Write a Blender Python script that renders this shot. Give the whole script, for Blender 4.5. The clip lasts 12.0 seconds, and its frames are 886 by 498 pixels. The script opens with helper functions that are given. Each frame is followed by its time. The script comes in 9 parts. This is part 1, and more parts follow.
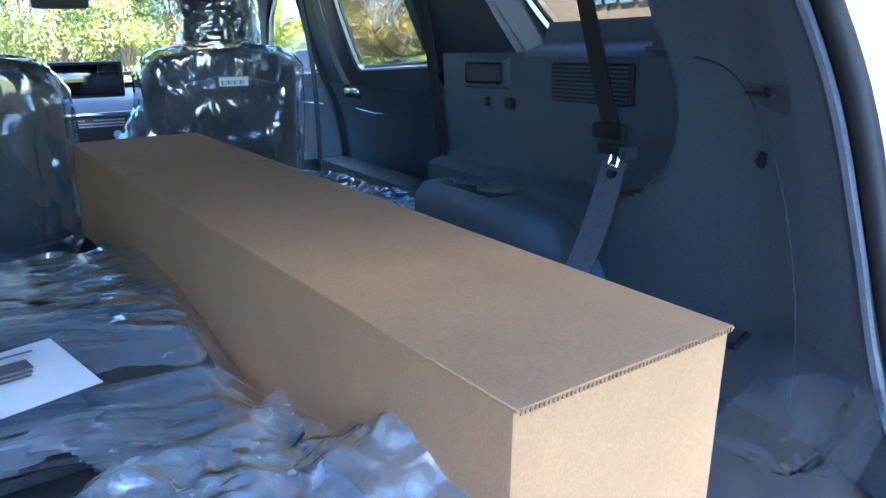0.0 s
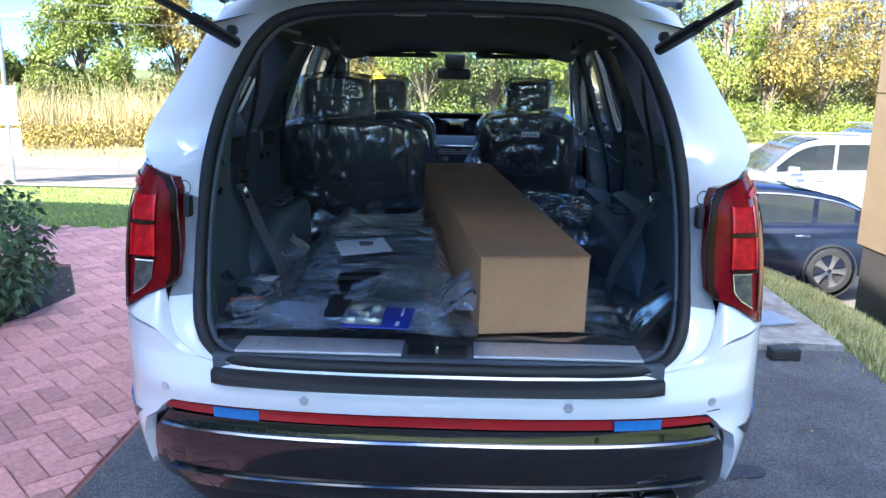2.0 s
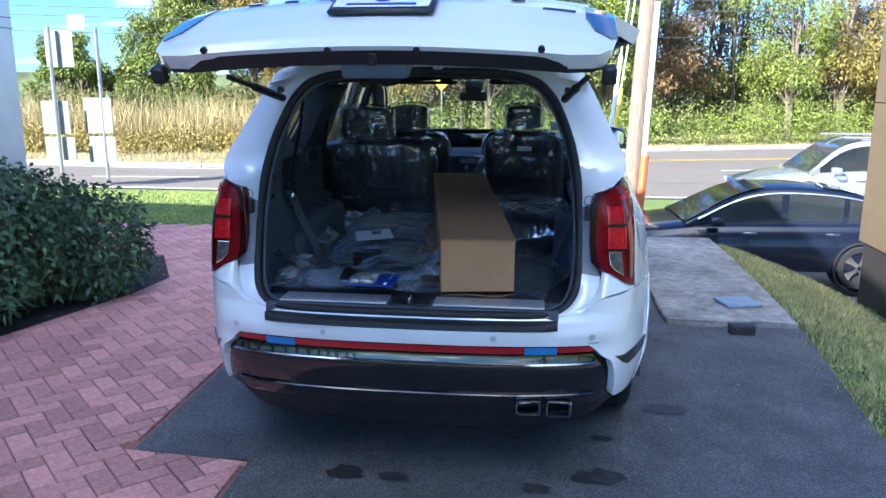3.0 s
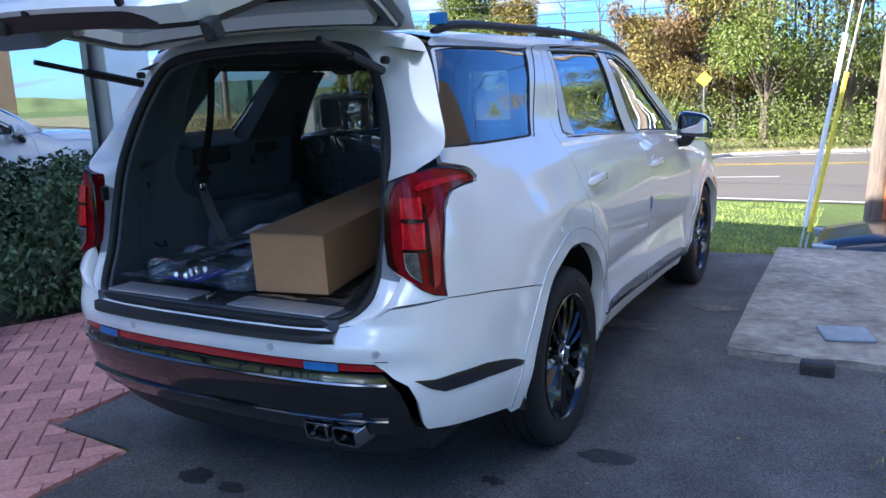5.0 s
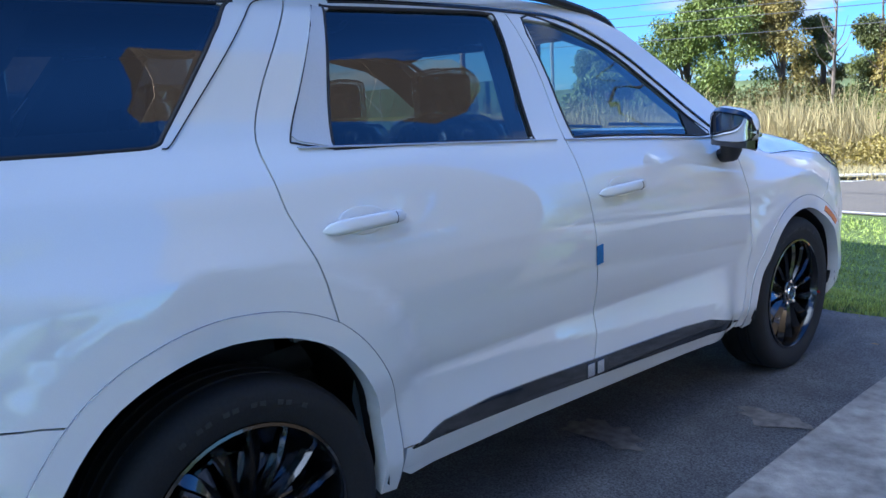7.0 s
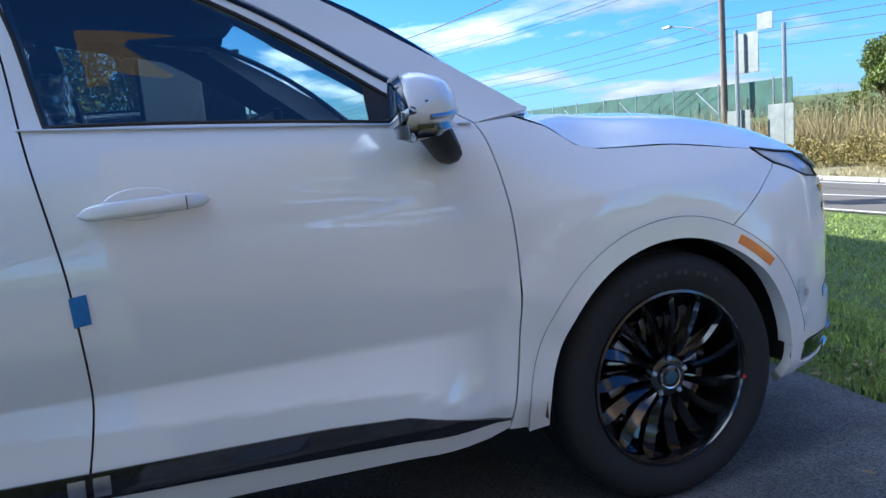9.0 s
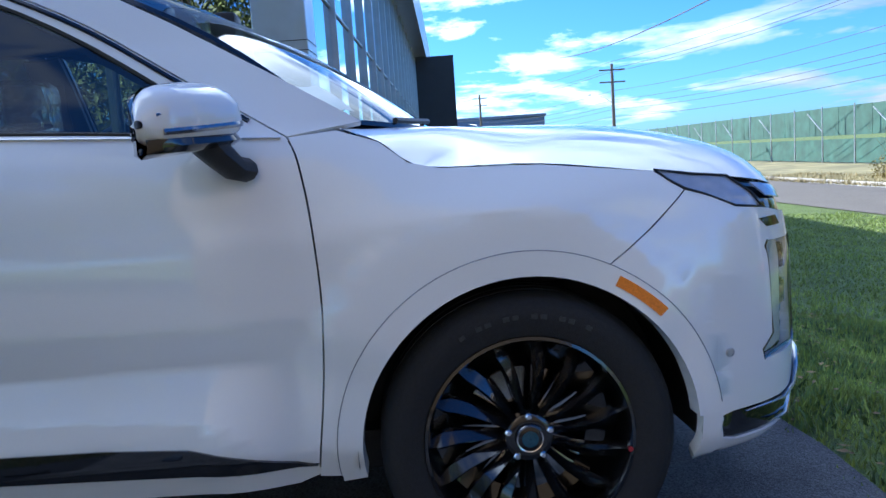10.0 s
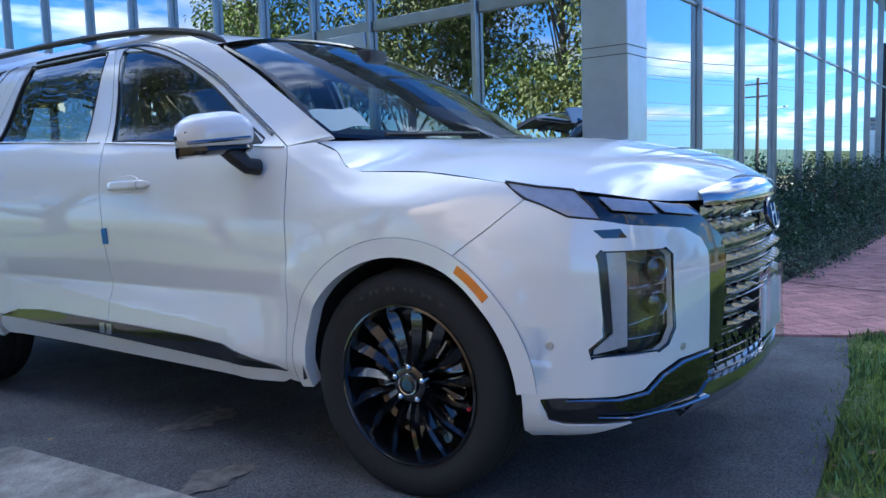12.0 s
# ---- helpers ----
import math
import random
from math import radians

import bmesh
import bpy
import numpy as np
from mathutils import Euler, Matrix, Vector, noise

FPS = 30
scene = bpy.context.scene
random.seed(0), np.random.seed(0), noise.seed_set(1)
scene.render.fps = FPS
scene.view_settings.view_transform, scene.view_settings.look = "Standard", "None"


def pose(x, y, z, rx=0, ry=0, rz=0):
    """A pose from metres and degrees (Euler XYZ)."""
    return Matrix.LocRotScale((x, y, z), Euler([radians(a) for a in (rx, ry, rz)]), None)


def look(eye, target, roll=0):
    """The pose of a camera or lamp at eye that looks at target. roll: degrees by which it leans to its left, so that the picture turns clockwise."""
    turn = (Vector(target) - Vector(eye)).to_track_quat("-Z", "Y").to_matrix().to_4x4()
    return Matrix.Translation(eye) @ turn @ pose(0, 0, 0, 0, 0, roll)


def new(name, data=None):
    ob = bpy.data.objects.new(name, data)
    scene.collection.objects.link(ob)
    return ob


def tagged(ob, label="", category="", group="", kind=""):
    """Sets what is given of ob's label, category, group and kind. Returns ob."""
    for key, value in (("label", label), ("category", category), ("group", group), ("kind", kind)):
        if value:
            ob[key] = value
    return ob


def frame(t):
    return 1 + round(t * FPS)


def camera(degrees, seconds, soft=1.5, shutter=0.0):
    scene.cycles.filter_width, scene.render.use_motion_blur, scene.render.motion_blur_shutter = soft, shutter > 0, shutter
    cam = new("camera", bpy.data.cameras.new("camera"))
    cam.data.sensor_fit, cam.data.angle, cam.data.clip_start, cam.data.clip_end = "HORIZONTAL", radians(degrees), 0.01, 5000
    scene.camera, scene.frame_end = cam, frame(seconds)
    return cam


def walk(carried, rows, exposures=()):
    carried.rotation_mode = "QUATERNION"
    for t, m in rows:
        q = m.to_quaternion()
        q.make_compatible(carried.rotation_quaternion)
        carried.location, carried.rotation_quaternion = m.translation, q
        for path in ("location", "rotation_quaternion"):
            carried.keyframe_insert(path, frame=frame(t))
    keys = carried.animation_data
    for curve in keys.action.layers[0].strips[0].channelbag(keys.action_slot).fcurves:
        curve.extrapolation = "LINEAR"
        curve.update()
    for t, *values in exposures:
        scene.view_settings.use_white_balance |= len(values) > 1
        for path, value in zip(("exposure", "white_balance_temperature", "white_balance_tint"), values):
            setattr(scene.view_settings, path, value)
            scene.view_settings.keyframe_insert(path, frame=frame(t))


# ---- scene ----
cam = camera(59.7, 12.0)

PATH = [
    (0, (-0.197, -0.280, 1.302), (0.700, 1.433, 0.791), -1.50),
    (0.5, (-0.193, -0.362, 1.302), (0.399, 1.492, 0.841), -0.20),
    (1, (-0.098, -0.663, 1.307), (0.127, 1.274, 0.861), 0.90),
    (1.5, (-0.072, -1.205, 1.377), (-0.011, 0.746, 0.941), 0.30),
    (2, (0.062, -1.747, 1.462), (0.006, 0.207, 1.038), 1.00),
    (2.5, (0.252, -2.332, 1.528), (0.119, -0.379, 1.120), 1.10),
    (3, (0.470, -2.708, 1.622), (0.231, -0.768, 1.197), 0.10),
    (3.2, (0.620, -2.784, 1.632), (0.334, -0.852, 1.203), -0.30),
    (4.8, (1.883, -1.994, 1.506), (1.015, -0.237, 1.104), -2.30),
    (5, (1.975, -1.803, 1.482), (1.025, -0.089, 1.081), -2.20),
    (5.5, (2.161, -1.259, 1.457), (1.004, 0.324, 1.062), -2.30),
    (6, (2.285, -0.709, 1.456), (0.974, 0.748, 1.060), -2.30),
    (6.5, (2.363, -0.146, 1.436), (0.957, 1.222, 1.048), -2.60),
    (7, (2.529, 0.367, 1.363), (1.054, 1.667, 0.994), -2.90),
    (7.2, (2.553, 0.590, 1.338), (1.052, 1.858, 0.963), -2.90),
    (8.8, (2.692, 2.432, 1.158), (0.888, 3.242, 0.860), -4.64),
    (9, (2.758, 2.658, 1.141), (0.904, 3.349, 0.850), -4.83),
    (9.5, (2.771, 3.187, 1.083), (0.838, 3.627, 0.814), -4.28),
    (10, (2.766, 3.729, 1.094), (0.784, 3.852, 0.856), -3.92),
    (10.5, (2.848, 4.210, 1.079), (0.874, 3.988, 0.845), -3.41),
    (11, (2.865, 4.652, 1.048), (0.960, 4.088, 0.818), -2.91),
    (11.5, (2.934, 5.086, 1.066), (1.136, 4.235, 0.857), -2.31),
    (12, (2.895, 5.468, 1.061), (1.226, 4.384, 0.860), -1.71),
]
walk(cam, [(t, look(eye, target, roll)) for t, eye, target, roll in PATH],
     exposures=[(0, 4.9, 6150, 8), (1, 4.9, 5750, 1), (1.5, 3.7, 5750, 7), (2, 3.1, 6200, 8), (2.5, 2.7, 6100, 8), (3, 2.45, 5850, 8), (4.8, 2.15, 6000, 11), (6, 2.0, 5800, 10), (7, 1.94, 5400, 8), (9, 1.70, 5620, 6), (10.5, 1.64, 5450, 6), (12, 1.96, 5880, 6)])

# ---------------------------------------------------------------- light
world = bpy.data.worlds.new("world")
scene.world = world
world.use_nodes = True
SUN_EL, SUN_AZ = radians(32), radians(225)   # azimuth clockwise from +y


def world_nodes():
    nt = world.node_tree
    nt.nodes.clear()
    n, l = nt.nodes.new, nt.links.new
    out, bg = n("ShaderNodeOutputWorld"), n("ShaderNodeBackground")
    sky = n("ShaderNodeTexSky")
    sky.sky_type, sky.sun_disc = "NISHITA", False
    sky.sun_elevation, sky.sun_rotation = SUN_EL, SUN_AZ
    sky.air_density, sky.dust_density, sky.ozone_density = 1.1, 0.3, 3.0
    co = n("ShaderNodeTexCoord")
    sep = n("ShaderNodeSeparateXYZ")
    l(co.outputs["Generated"], sep.inputs[0])
    zz = n("ShaderNodeMath"); zz.operation = "MAXIMUM"; zz.inputs[1].default_value = 0.0
    l(sep.outputs["Z"], zz.inputs[0])
    za = n("ShaderNodeMath"); za.operation = "ADD"; za.inputs[1].default_value = 0.12
    l(zz.outputs[0], za.inputs[0])
    dx = n("ShaderNodeMath"); dx.operation = "DIVIDE"; l(sep.outputs["X"], dx.inputs[0]); l(za.outputs[0], dx.inputs[1])
    dy = n("ShaderNodeMath"); dy.operation = "DIVIDE"; l(sep.outputs["Y"], dy.inputs[0]); l(za.outputs[0], dy.inputs[1])
    cmb = n("ShaderNodeCombineXYZ"); l(dx.outputs[0], cmb.inputs[0]); l(dy.outputs[0], cmb.inputs[1])
    ns = n("ShaderNodeTexNoise"); ns.inputs["Scale"].default_value = 0.85; ns.inputs["Detail"].default_value = 9
    ns.inputs["Roughness"].default_value = 0.58; ns.inputs["Distortion"].default_value = 0.25
    l(cmb.outputs[0], ns.inputs["Vector"])
    rp = n("ShaderNodeValToRGB")
    rp.color_ramp.elements[0].position, rp.color_ramp.elements[1].position = 0.51, 0.62
    l(ns.outputs["Fac"], rp.inputs[0])
    ns2 = n("ShaderNodeTexNoise"); ns2.inputs["Scale"].default_value = 2.3; ns2.inputs["Detail"].default_value = 6
    l(cmb.outputs[0], ns2.inputs["Vector"])
    cr = n("ShaderNodeValToRGB")
    cr.color_ramp.elements[0].color = (1.15, 1.32, 1.65, 1); cr.color_ramp.elements[1].color = (2.0, 2.05, 2.15, 1)
    cr.color_ramp.elements[0].position, cr.color_ramp.elements[1].position = 0.35, 0.65
    l(ns2.outputs["Fac"], cr.inputs[0])
    # clouds brighten towards the sun; the clear sky is deepened
    dot = n("ShaderNodeVectorMath"); dot.operation = "DOT_PRODUCT"
    dot.inputs[1].default_value = (math.sin(SUN_AZ) * math.cos(SUN_EL), math.cos(SUN_AZ) * math.cos(SUN_EL), math.sin(SUN_EL))
    nrm = n("ShaderNodeVectorMath"); nrm.operation = "NORMALIZE"
    l(co.outputs["Generated"], nrm.inputs[0]); l(nrm.outputs[0], dot.inputs[0])
    near = n("ShaderNodeMapRange"); near.interpolation_type = "SMOOTHSTEP"
    near.inputs["From Min"].default_value, near.inputs["From Max"].default_value = 0.2, 1.0
    near.inputs["To Min"].default_value, near.inputs["To Max"].default_value = 1.0, 7.0
    l(dot.outputs["Value"], near.inputs["Value"])
    crs = n("ShaderNodeVectorMath"); crs.operation = "SCALE"
    l(cr.outputs[0], crs.inputs[0]); l(near.outputs[0], crs.inputs["Scale"])
    deep = n("ShaderNodeMixRGB"); deep.blend_type = "MULTIPLY"; deep.inputs[0].default_value = 1
    deep.inputs[2].default_value = (0.155, 0.285, 0.50, 1)
    l(sky.outputs[0], deep.inputs[1])
    mx = n("ShaderNodeMixRGB")
    l(rp.outputs[0], mx.inputs[0]); l(deep.outputs[0], mx.inputs[1]); l(crs.outputs[0], mx.inputs[2])
    bg.inputs["Strength"].default_value = 0.15
    l(mx.outputs[0], bg.inputs["Color"]); l(bg.outputs[0], out.inputs["Surface"])


world_nodes()
sun = new("sun", bpy.data.lights.new("sun", "SUN"))
sun.data.energy, sun.data.angle, sun.data.color = 4.2, radians(0.53), (1.0, 0.93, 0.82)
sun.matrix_basis = look((0, 0, 30), Vector((0, 0, 30)) - Vector((math.sin(SUN_AZ) * math.cos(SUN_EL), math.cos(SUN_AZ) * math.cos(SUN_EL), math.sin(SUN_EL))))


# ---------------------------------------------------------------- materials
def mat(name, color=(0.5, 0.5, 0.5), rough=0.5, metal=0.0, coat=0.0, spec=0.5, scale=0, var=0.0, bump=0.0, bscale=0, stain=0.0, emit=None, estr=0.0,
        rnd=0.0, island=0.0, color2=None, sscale=1.2, detail=6, alpha=None, aniso=None):
    """A procedural Principled surface: base colour with fine and coarse variation, bump, wear."""
    m = bpy.data.materials.new(name)
    m.use_nodes = True
    nt = m.node_tree
    n, l = nt.nodes.new, nt.links.new
    b = nt.nodes["Principled BSDF"]
    b.inputs["Base Color"].default_value = (*color, 1)
    b.inputs["Roughness"].default_value = rough
    b.inputs["Metallic"].default_value = metal
    b.inputs["Coat Weight"].default_value = coat
    b.inputs["Coat Roughness"].default_value = 0.04
    b.inputs["Specular IOR Level"].default_value = spec
    if emit:
        b.inputs["Emission Color"].default_value = (*emit, 1)
        b.inputs["Emission Strength"].default_value = estr
    co = n("ShaderNodeTexCoord")
    vec = co.outputs["Object"]
    if aniso:
        mp = n("ShaderNodeMapping"); mp.inputs["Scale"].default_value = aniso
        l(vec, mp.inputs[0]); vec = mp.outputs[0]
    last = None
    if scale and var:
        t = n("ShaderNodeTexNoise"); t.inputs["Scale"].default_value = scale; t.inputs["Detail"].default_value = detail
        l(vec, t.inputs["Vector"])
        r = n("ShaderNodeValToRGB")
        c2 = color2 or tuple(min(1, c * (1 + var)) for c in color)
        r.color_ramp.elements[0].color = (*[c * (1 - var) for c in color], 1) if not color2 else (*color, 1)
        r.color_ramp.elements[1].color = (*c2, 1)
        r.color_ramp.elements[0].position, r.color_ramp.elements[1].position = 0.3, 0.7
        l(t.outputs["Fac"], r.inputs[0]); last = r.outputs[0]
    def mult(fac_socket, lo, hi, cur):
        mr = n("ShaderNodeMapRange"); mr.inputs["To Min"].default_value = lo; mr.inputs["To Max"].default_value = hi
        l(fac_socket, mr.inputs["Value"])
        hv = n("ShaderNodeMixRGB"); hv.blend_type = "MULTIPLY"; hv.inputs[0].default_value = 1
        if cur is None:
            hv.inputs[1].default_value = (*color, 1)
        else:
            l(cur, hv.inputs[1])
        l(mr.outputs[0], hv.inputs[2])
        return hv.outputs[0]
    if stain:
        t = n("ShaderNodeTexNoise"); t.inputs["Scale"].default_value = sscale; t.inputs["Detail"].default_value = 5; t.inputs["Roughness"].default_value = 0.65
        l(vec, t.inputs["Vector"])
        last = mult(t.outputs["Fac"], 1 - stain * 1.6, 1 + stain * 1.2, last)
    if rnd:
        oi = n("ShaderNodeObjectInfo"); last = mult(oi.outputs["Random"], 1 - rnd, 1 + rnd, last)
    if island:
        g = n("ShaderNodeNewGeometry"); last = mult(g.outputs["Random Per Island"], 1 - island, 1 + island, last)
    if last is not None:
        l(last, b.inputs["Base Color"])
    if bump:
        t = n("ShaderNodeTexNoise"); t.inputs["Scale"].default_value = bscale or scale; t.inputs["Detail"].default_value = 4
        l(vec, t.inputs["Vector"])
        bp = n("ShaderNodeBump"); bp.inputs["Strength"].default_value = bump; bp.inputs["Distance"].default_value = 0.02
        l(t.outputs["Fac"], bp.inputs["Height"]); l(bp.outputs[0], b.inputs["Normal"])
    return m


def schlick(nt, ior, boost=1.0, normal=None):
    """Gloss of a thin clear sheet, the same from both sides."""
    n, l = nt.nodes.new, nt.links.new
    f0 = ((ior - 1) / (ior + 1)) ** 2
    lw = n("ShaderNodeLayerWeight"); lw.inputs["Blend"].default_value = 0.5
    if normal is not None:
        l(normal, lw.inputs["Normal"])
    p = n("ShaderNodeMath"); p.operation = "POWER"; p.inputs[1].default_value = 5.0
    l(lw.outputs["Facing"], p.inputs[0])
    a = n("ShaderNodeMath"); a.operation = "MULTIPLY_ADD"; a.inputs[1].default_value = (1 - f0) * boost; a.inputs[2].default_value = f0 * boost; a.use_clamp = True
    l(p.outputs[0], a.inputs[0])
    return a.outputs[0]


def glass_mat(name, tint=(0.8, 0.85, 0.85), gloss_rough=0.0, ior=1.5, gloss=(1, 1, 1), boost=1.0):
    """Thin glass: tinted pass-through with a Fresnel gloss."""
    m = bpy.data.materials.new(name)
    m.use_nodes = True
    nt = m.node_tree
    nt.nodes.clear()
    n, l = nt.nodes.new, nt.links.new
    out, mix, tr, gl = n("ShaderNodeOutputMaterial"), n("ShaderNodeMixShader"), n("ShaderNodeBsdfTransparent"), n("ShaderNodeBsdfGlossy")
    tr.inputs["Color"].default_value = (*tint, 1)
    gl.inputs["Roughness"].default_value = gloss_rough
    gl.inputs["Color"].default_value = (*gloss, 1)
    l(schlick(nt, ior, boost), mix.inputs[0]); l(tr.outputs[0], mix.inputs[1]); l(gl.outputs[0], mix.inputs[2]); l(mix.outputs[0], out.inputs["Surface"])
    return m


def film_mat(name, base=(0.66, 0.75, 0.84), cover=0.12, rough=0.12, bscale=28, bump=0.9, ior=1.6, boost=1.3, stretch=(1, 1, 1)):
    """Crumpled clear plastic film: mostly pass-through, creased glossy lights and a little milky scatter."""
    m = bpy.data.materials.new(name)
    m.use_nodes = True
    nt = m.node_tree
    nt.nodes.clear()
    n, l = nt.nodes.new, nt.links.new
    out = n("ShaderNodeOutputMaterial")
    tr, gl, df = n("ShaderNodeBsdfTransparent"), n("ShaderNodeBsdfGlossy"), n("ShaderNodeBsdfDiffuse")
    tr.inputs["Color"].default_value = (0.94, 0.95, 0.96, 1)
    df.inputs["Color"].default_value = (*base, 1)
    gl.inputs["Roughness"].default_value = rough
    co = n("ShaderNodeTexCoord")
    t = n("ShaderNodeTexNoise"); t.inputs["Scale"].default_value = bscale; t.inputs["Detail"].default_value = 5; t.inputs["Distortion"].default_value = 0.7
    t.noise_type = "RIDGED_MULTIFRACTAL"
    mp = n("ShaderNodeMapping"); mp.inputs["Scale"].default_value = stretch
    l(co.outputs["Object"], mp.inputs[0]); l(mp.outputs[0], t.inputs["Vector"])
    bp = n("ShaderNodeBump"); bp.inputs["Strength"].default_value = bump; bp.inputs["Distance"].default_value = 0.03
    l(t.outputs["Fac"], bp.inputs["Height"])
    l(bp.outputs[0], gl.inputs["Normal"]); l(bp.outputs[0], df.inputs["Normal"])
    m1, m2 = n("ShaderNodeMixShader"), n("ShaderNodeMixShader")
    t2 = n("ShaderNodeTexNoise"); t2.inputs["Scale"].default_value = bscale * 1.7; t2.inputs["Detail"].default_value = 3; t2.inputs["Distortion"].default_value = 0.8
    l(mp.outputs[0], t2.inputs["Vector"])
    mr = n("ShaderNodeMapRange"); mr.inputs["From Min"].default_value, mr.inputs["From Max"].default_value = 0.30, 0.80
    mr.inputs["To Min"].default_value, mr.inputs["To Max"].default_value = cover * 0.5, min(0.9, cover * 2.6)
    l(t2.outputs["Fac"], mr.inputs["Value"]); l(mr.outputs[0], m1.inputs[0])
    l(tr.outputs[0], m1.inputs[1]); l(df.outputs[0], m1.inputs[2])
    l(schlick(nt, ior, boost, bp.outputs[0]), m2.inputs[0]); l(m1.outputs[0], m2.inputs[1]); l(gl.outputs[0], m2.inputs[2])
    l(m2.outputs[0], out.inputs["Surface"])
    return m


M_PAINT = mat("white_pearl_paint", (0.82, 0.83, 0.83), 0.55, 0.0, 1.0, 0.15, 700, 0.03)
M_PAINT.node_tree.nodes["Principled BSDF"].inputs["Coat IOR"].default_value = 1.9
M_PAINT.node_tree.nodes["Principled BSDF"].inputs["Coat Roughness"].default_value = 0.02
M_JAMB = mat("grey_jamb_trim", (0.22, 0.235, 0.26), 0.55, scale=60, var=0.08)
M_GLOSSBLACK = mat("gloss_black", (0.006, 0.006, 0.007), 0.06, 0, 1.0, scale=30, var=0.1)
M_BLACKPL = mat("black_plastic", (0.018, 0.018, 0.019), 0.5, scale=300, var=0.25, bump=0.15, bscale=900)
M_SEAL = mat("black_rubber", (0.012, 0.012, 0.013), 0.6, scale=200, var=0.2)
M_TYRE = mat("tyre_rubber", (0.012, 0.012, 0.013), 0.74, scale=120, var=0.25, bump=0.2, bscale=300)
M_TYREMARK = mat("raised_tyre_mark", (0.030, 0.030, 0.031), 0.6, scale=120, var=0.2)
M_RIM = mat("black_rim_lacquer", (0.007, 0.007, 0.008), 0.16, 0.0, 1.0, scale=20, var=0.1)
M_CHROME = mat("dark_chrome", (0.35, 0.36, 0.38), 0.12, 1.0, scale=30, var=0.05)
M_BRIGHT = mat("bright_metal", (0.75, 0.75, 0.76), 0.18, 1.0, scale=30, var=0.05)
M_SCUFF = mat("brushed_steel", (0.60, 0.61, 0.63), 0.36, 0.6, scale=80, var=0.15, aniso=(1, 25, 1))
M_RED = mat("red_lens", (0.20, 0.003, 0.007), 0.08, 0, 0.0, 0.22, scale=40, var=0.25)
M_REDIN = mat("red_lamp_segment", (0.52, 0.006, 0.014), 0.2, 0, 0.0, 0.2, scale=60, var=0.3)
M_REDHOT = mat("bright_red_light_guide", (0.75, 0.01, 0.02), 0.15, 0, 0.3, 0.4, scale=60, var=0.2)
M_SMOKE = mat("smoked_lens", (0.03, 0.028, 0.025), 0.06, 0, 1.0, scale=90, var=0.3)
M_CLEARLENS = mat("clear_lamp_lens", (0.10, 0.095, 0.09), 0.2, 0.2, 0.1, scale=60, var=0.35)
M_REDREF = mat("red_reflector", (0.35, 0.006, 0.01), 0.2, 0, 0.8, scale=400, var=0.2)
M_BLUETAPE = mat("blue_tape", (0.02, 0.17, 0.45), 0.5, scale=60, var=0.12)
M_AMBER = mat("amber_reflector", (0.75, 0.20, 0.01), 0.2, 0, 0.8, scale=300, var=0.2)
M_DKCHROME = mat("smoked_chrome", (0.16, 0.165, 0.175), 0.17, 1.0, scale=30, var=0.08)
M_CHIP = mat("satin_chrome_insert", (0.50, 0.51, 0.54), 0.24, 0.95, scale=30, var=0.06)
M_LAMPIN = mat("dark_lamp_interior", (0.055, 0.058, 0.05), 0.14, 0.5, 0.6, scale=25, var=0.5)
M_HEAD = mat("headlamp_inside", (0.40, 0.42, 0.48), 0.20, 0.3, 1.0, scale=35, var=0.08)
M_BELTTRIM = mat("satin_window_trim", (0.62, 0.63, 0.65), 0.3, 0.6, scale=40, var=0.04)
M_PRIVACY = glass_mat("privacy_glass", (0.21, 0.235, 0.245), ior=1.6, boost=1.9)
M_DOORGLASS = glass_mat("door_glass", (0.52, 0.59, 0.57), ior=1.5, boost=2.2)
M_SCREEN = glass_mat("windscreen_glass", (0.78, 0.86, 0.82), ior=1.5, boost=1.3)
# charcoal plastic with the skylight's blue mixed into its base colour
M_TRIM = mat("skylit_charcoal_trim", (0.098, 0.128, 0.160), 0.38, scale=250, var=0.15, bump=0.2, bscale=500)
M_TRIMD = mat("dark_trim", (0.068, 0.082, 0.100), 0.5, scale=250, var=0.15)
M_HEADLINER = mat("dark_headliner", (0.05, 0.052, 0.055), 0.9, scale=400, var=0.15)
M_SEAT = mat("black_leather", (0.026, 0.026, 0.028), 0.42, scale=120, var=0.2, bump=0.25, bscale=260)
M_BELT = mat("grey_belt_webbing", (0.10, 0.105, 0.125), 0.7, scale=300, var=0.2)
M_BELTD = mat("black_belt_webbing", (0.02, 0.02, 0.024), 0.7, scale=300, var=0.2)
M_CARPET = mat("black_carpet", (0.032, 0.032, 0.035), 0.95, scale=500, var=0.5, bump=0.7, bscale=700)
M_MAT = mat("black_floor_mat", (0.028, 0.029, 0.032), 0.6, scale=200, var=0.3, bump=0.4, bscale=400)
M_CARD = mat("brown_cardboard", (0.50, 0.272, 0.130), 0.85, scale=320, var=0.09, stain=0.13, sscale=7, bump=0.08, bscale=300)
M_CARDCUT = mat("corrugated_edge", (0.30, 0.17, 0.085), 0.9, scale=90, var=0.3)
M_FILM = film_mat("clear_plastic_film", (0.60, 0.73, 0.88), cover=0.20, bscale=15, ior=1.8, boost=2.8, rough=0.07, bump=0.5, stretch=(0.7, 1.3, 1))
M_FILM2 = film_mat("seat_cover_film", cover=0.05, bscale=18, ior=1.8, boost=2.5, rough=0.06, bump=0.85, stretch=(1, 1, 0.45))
M_FILMD = film_mat("thin_protective_film", cover=0.05, bscale=5, bump=0.4, boost=2.2)
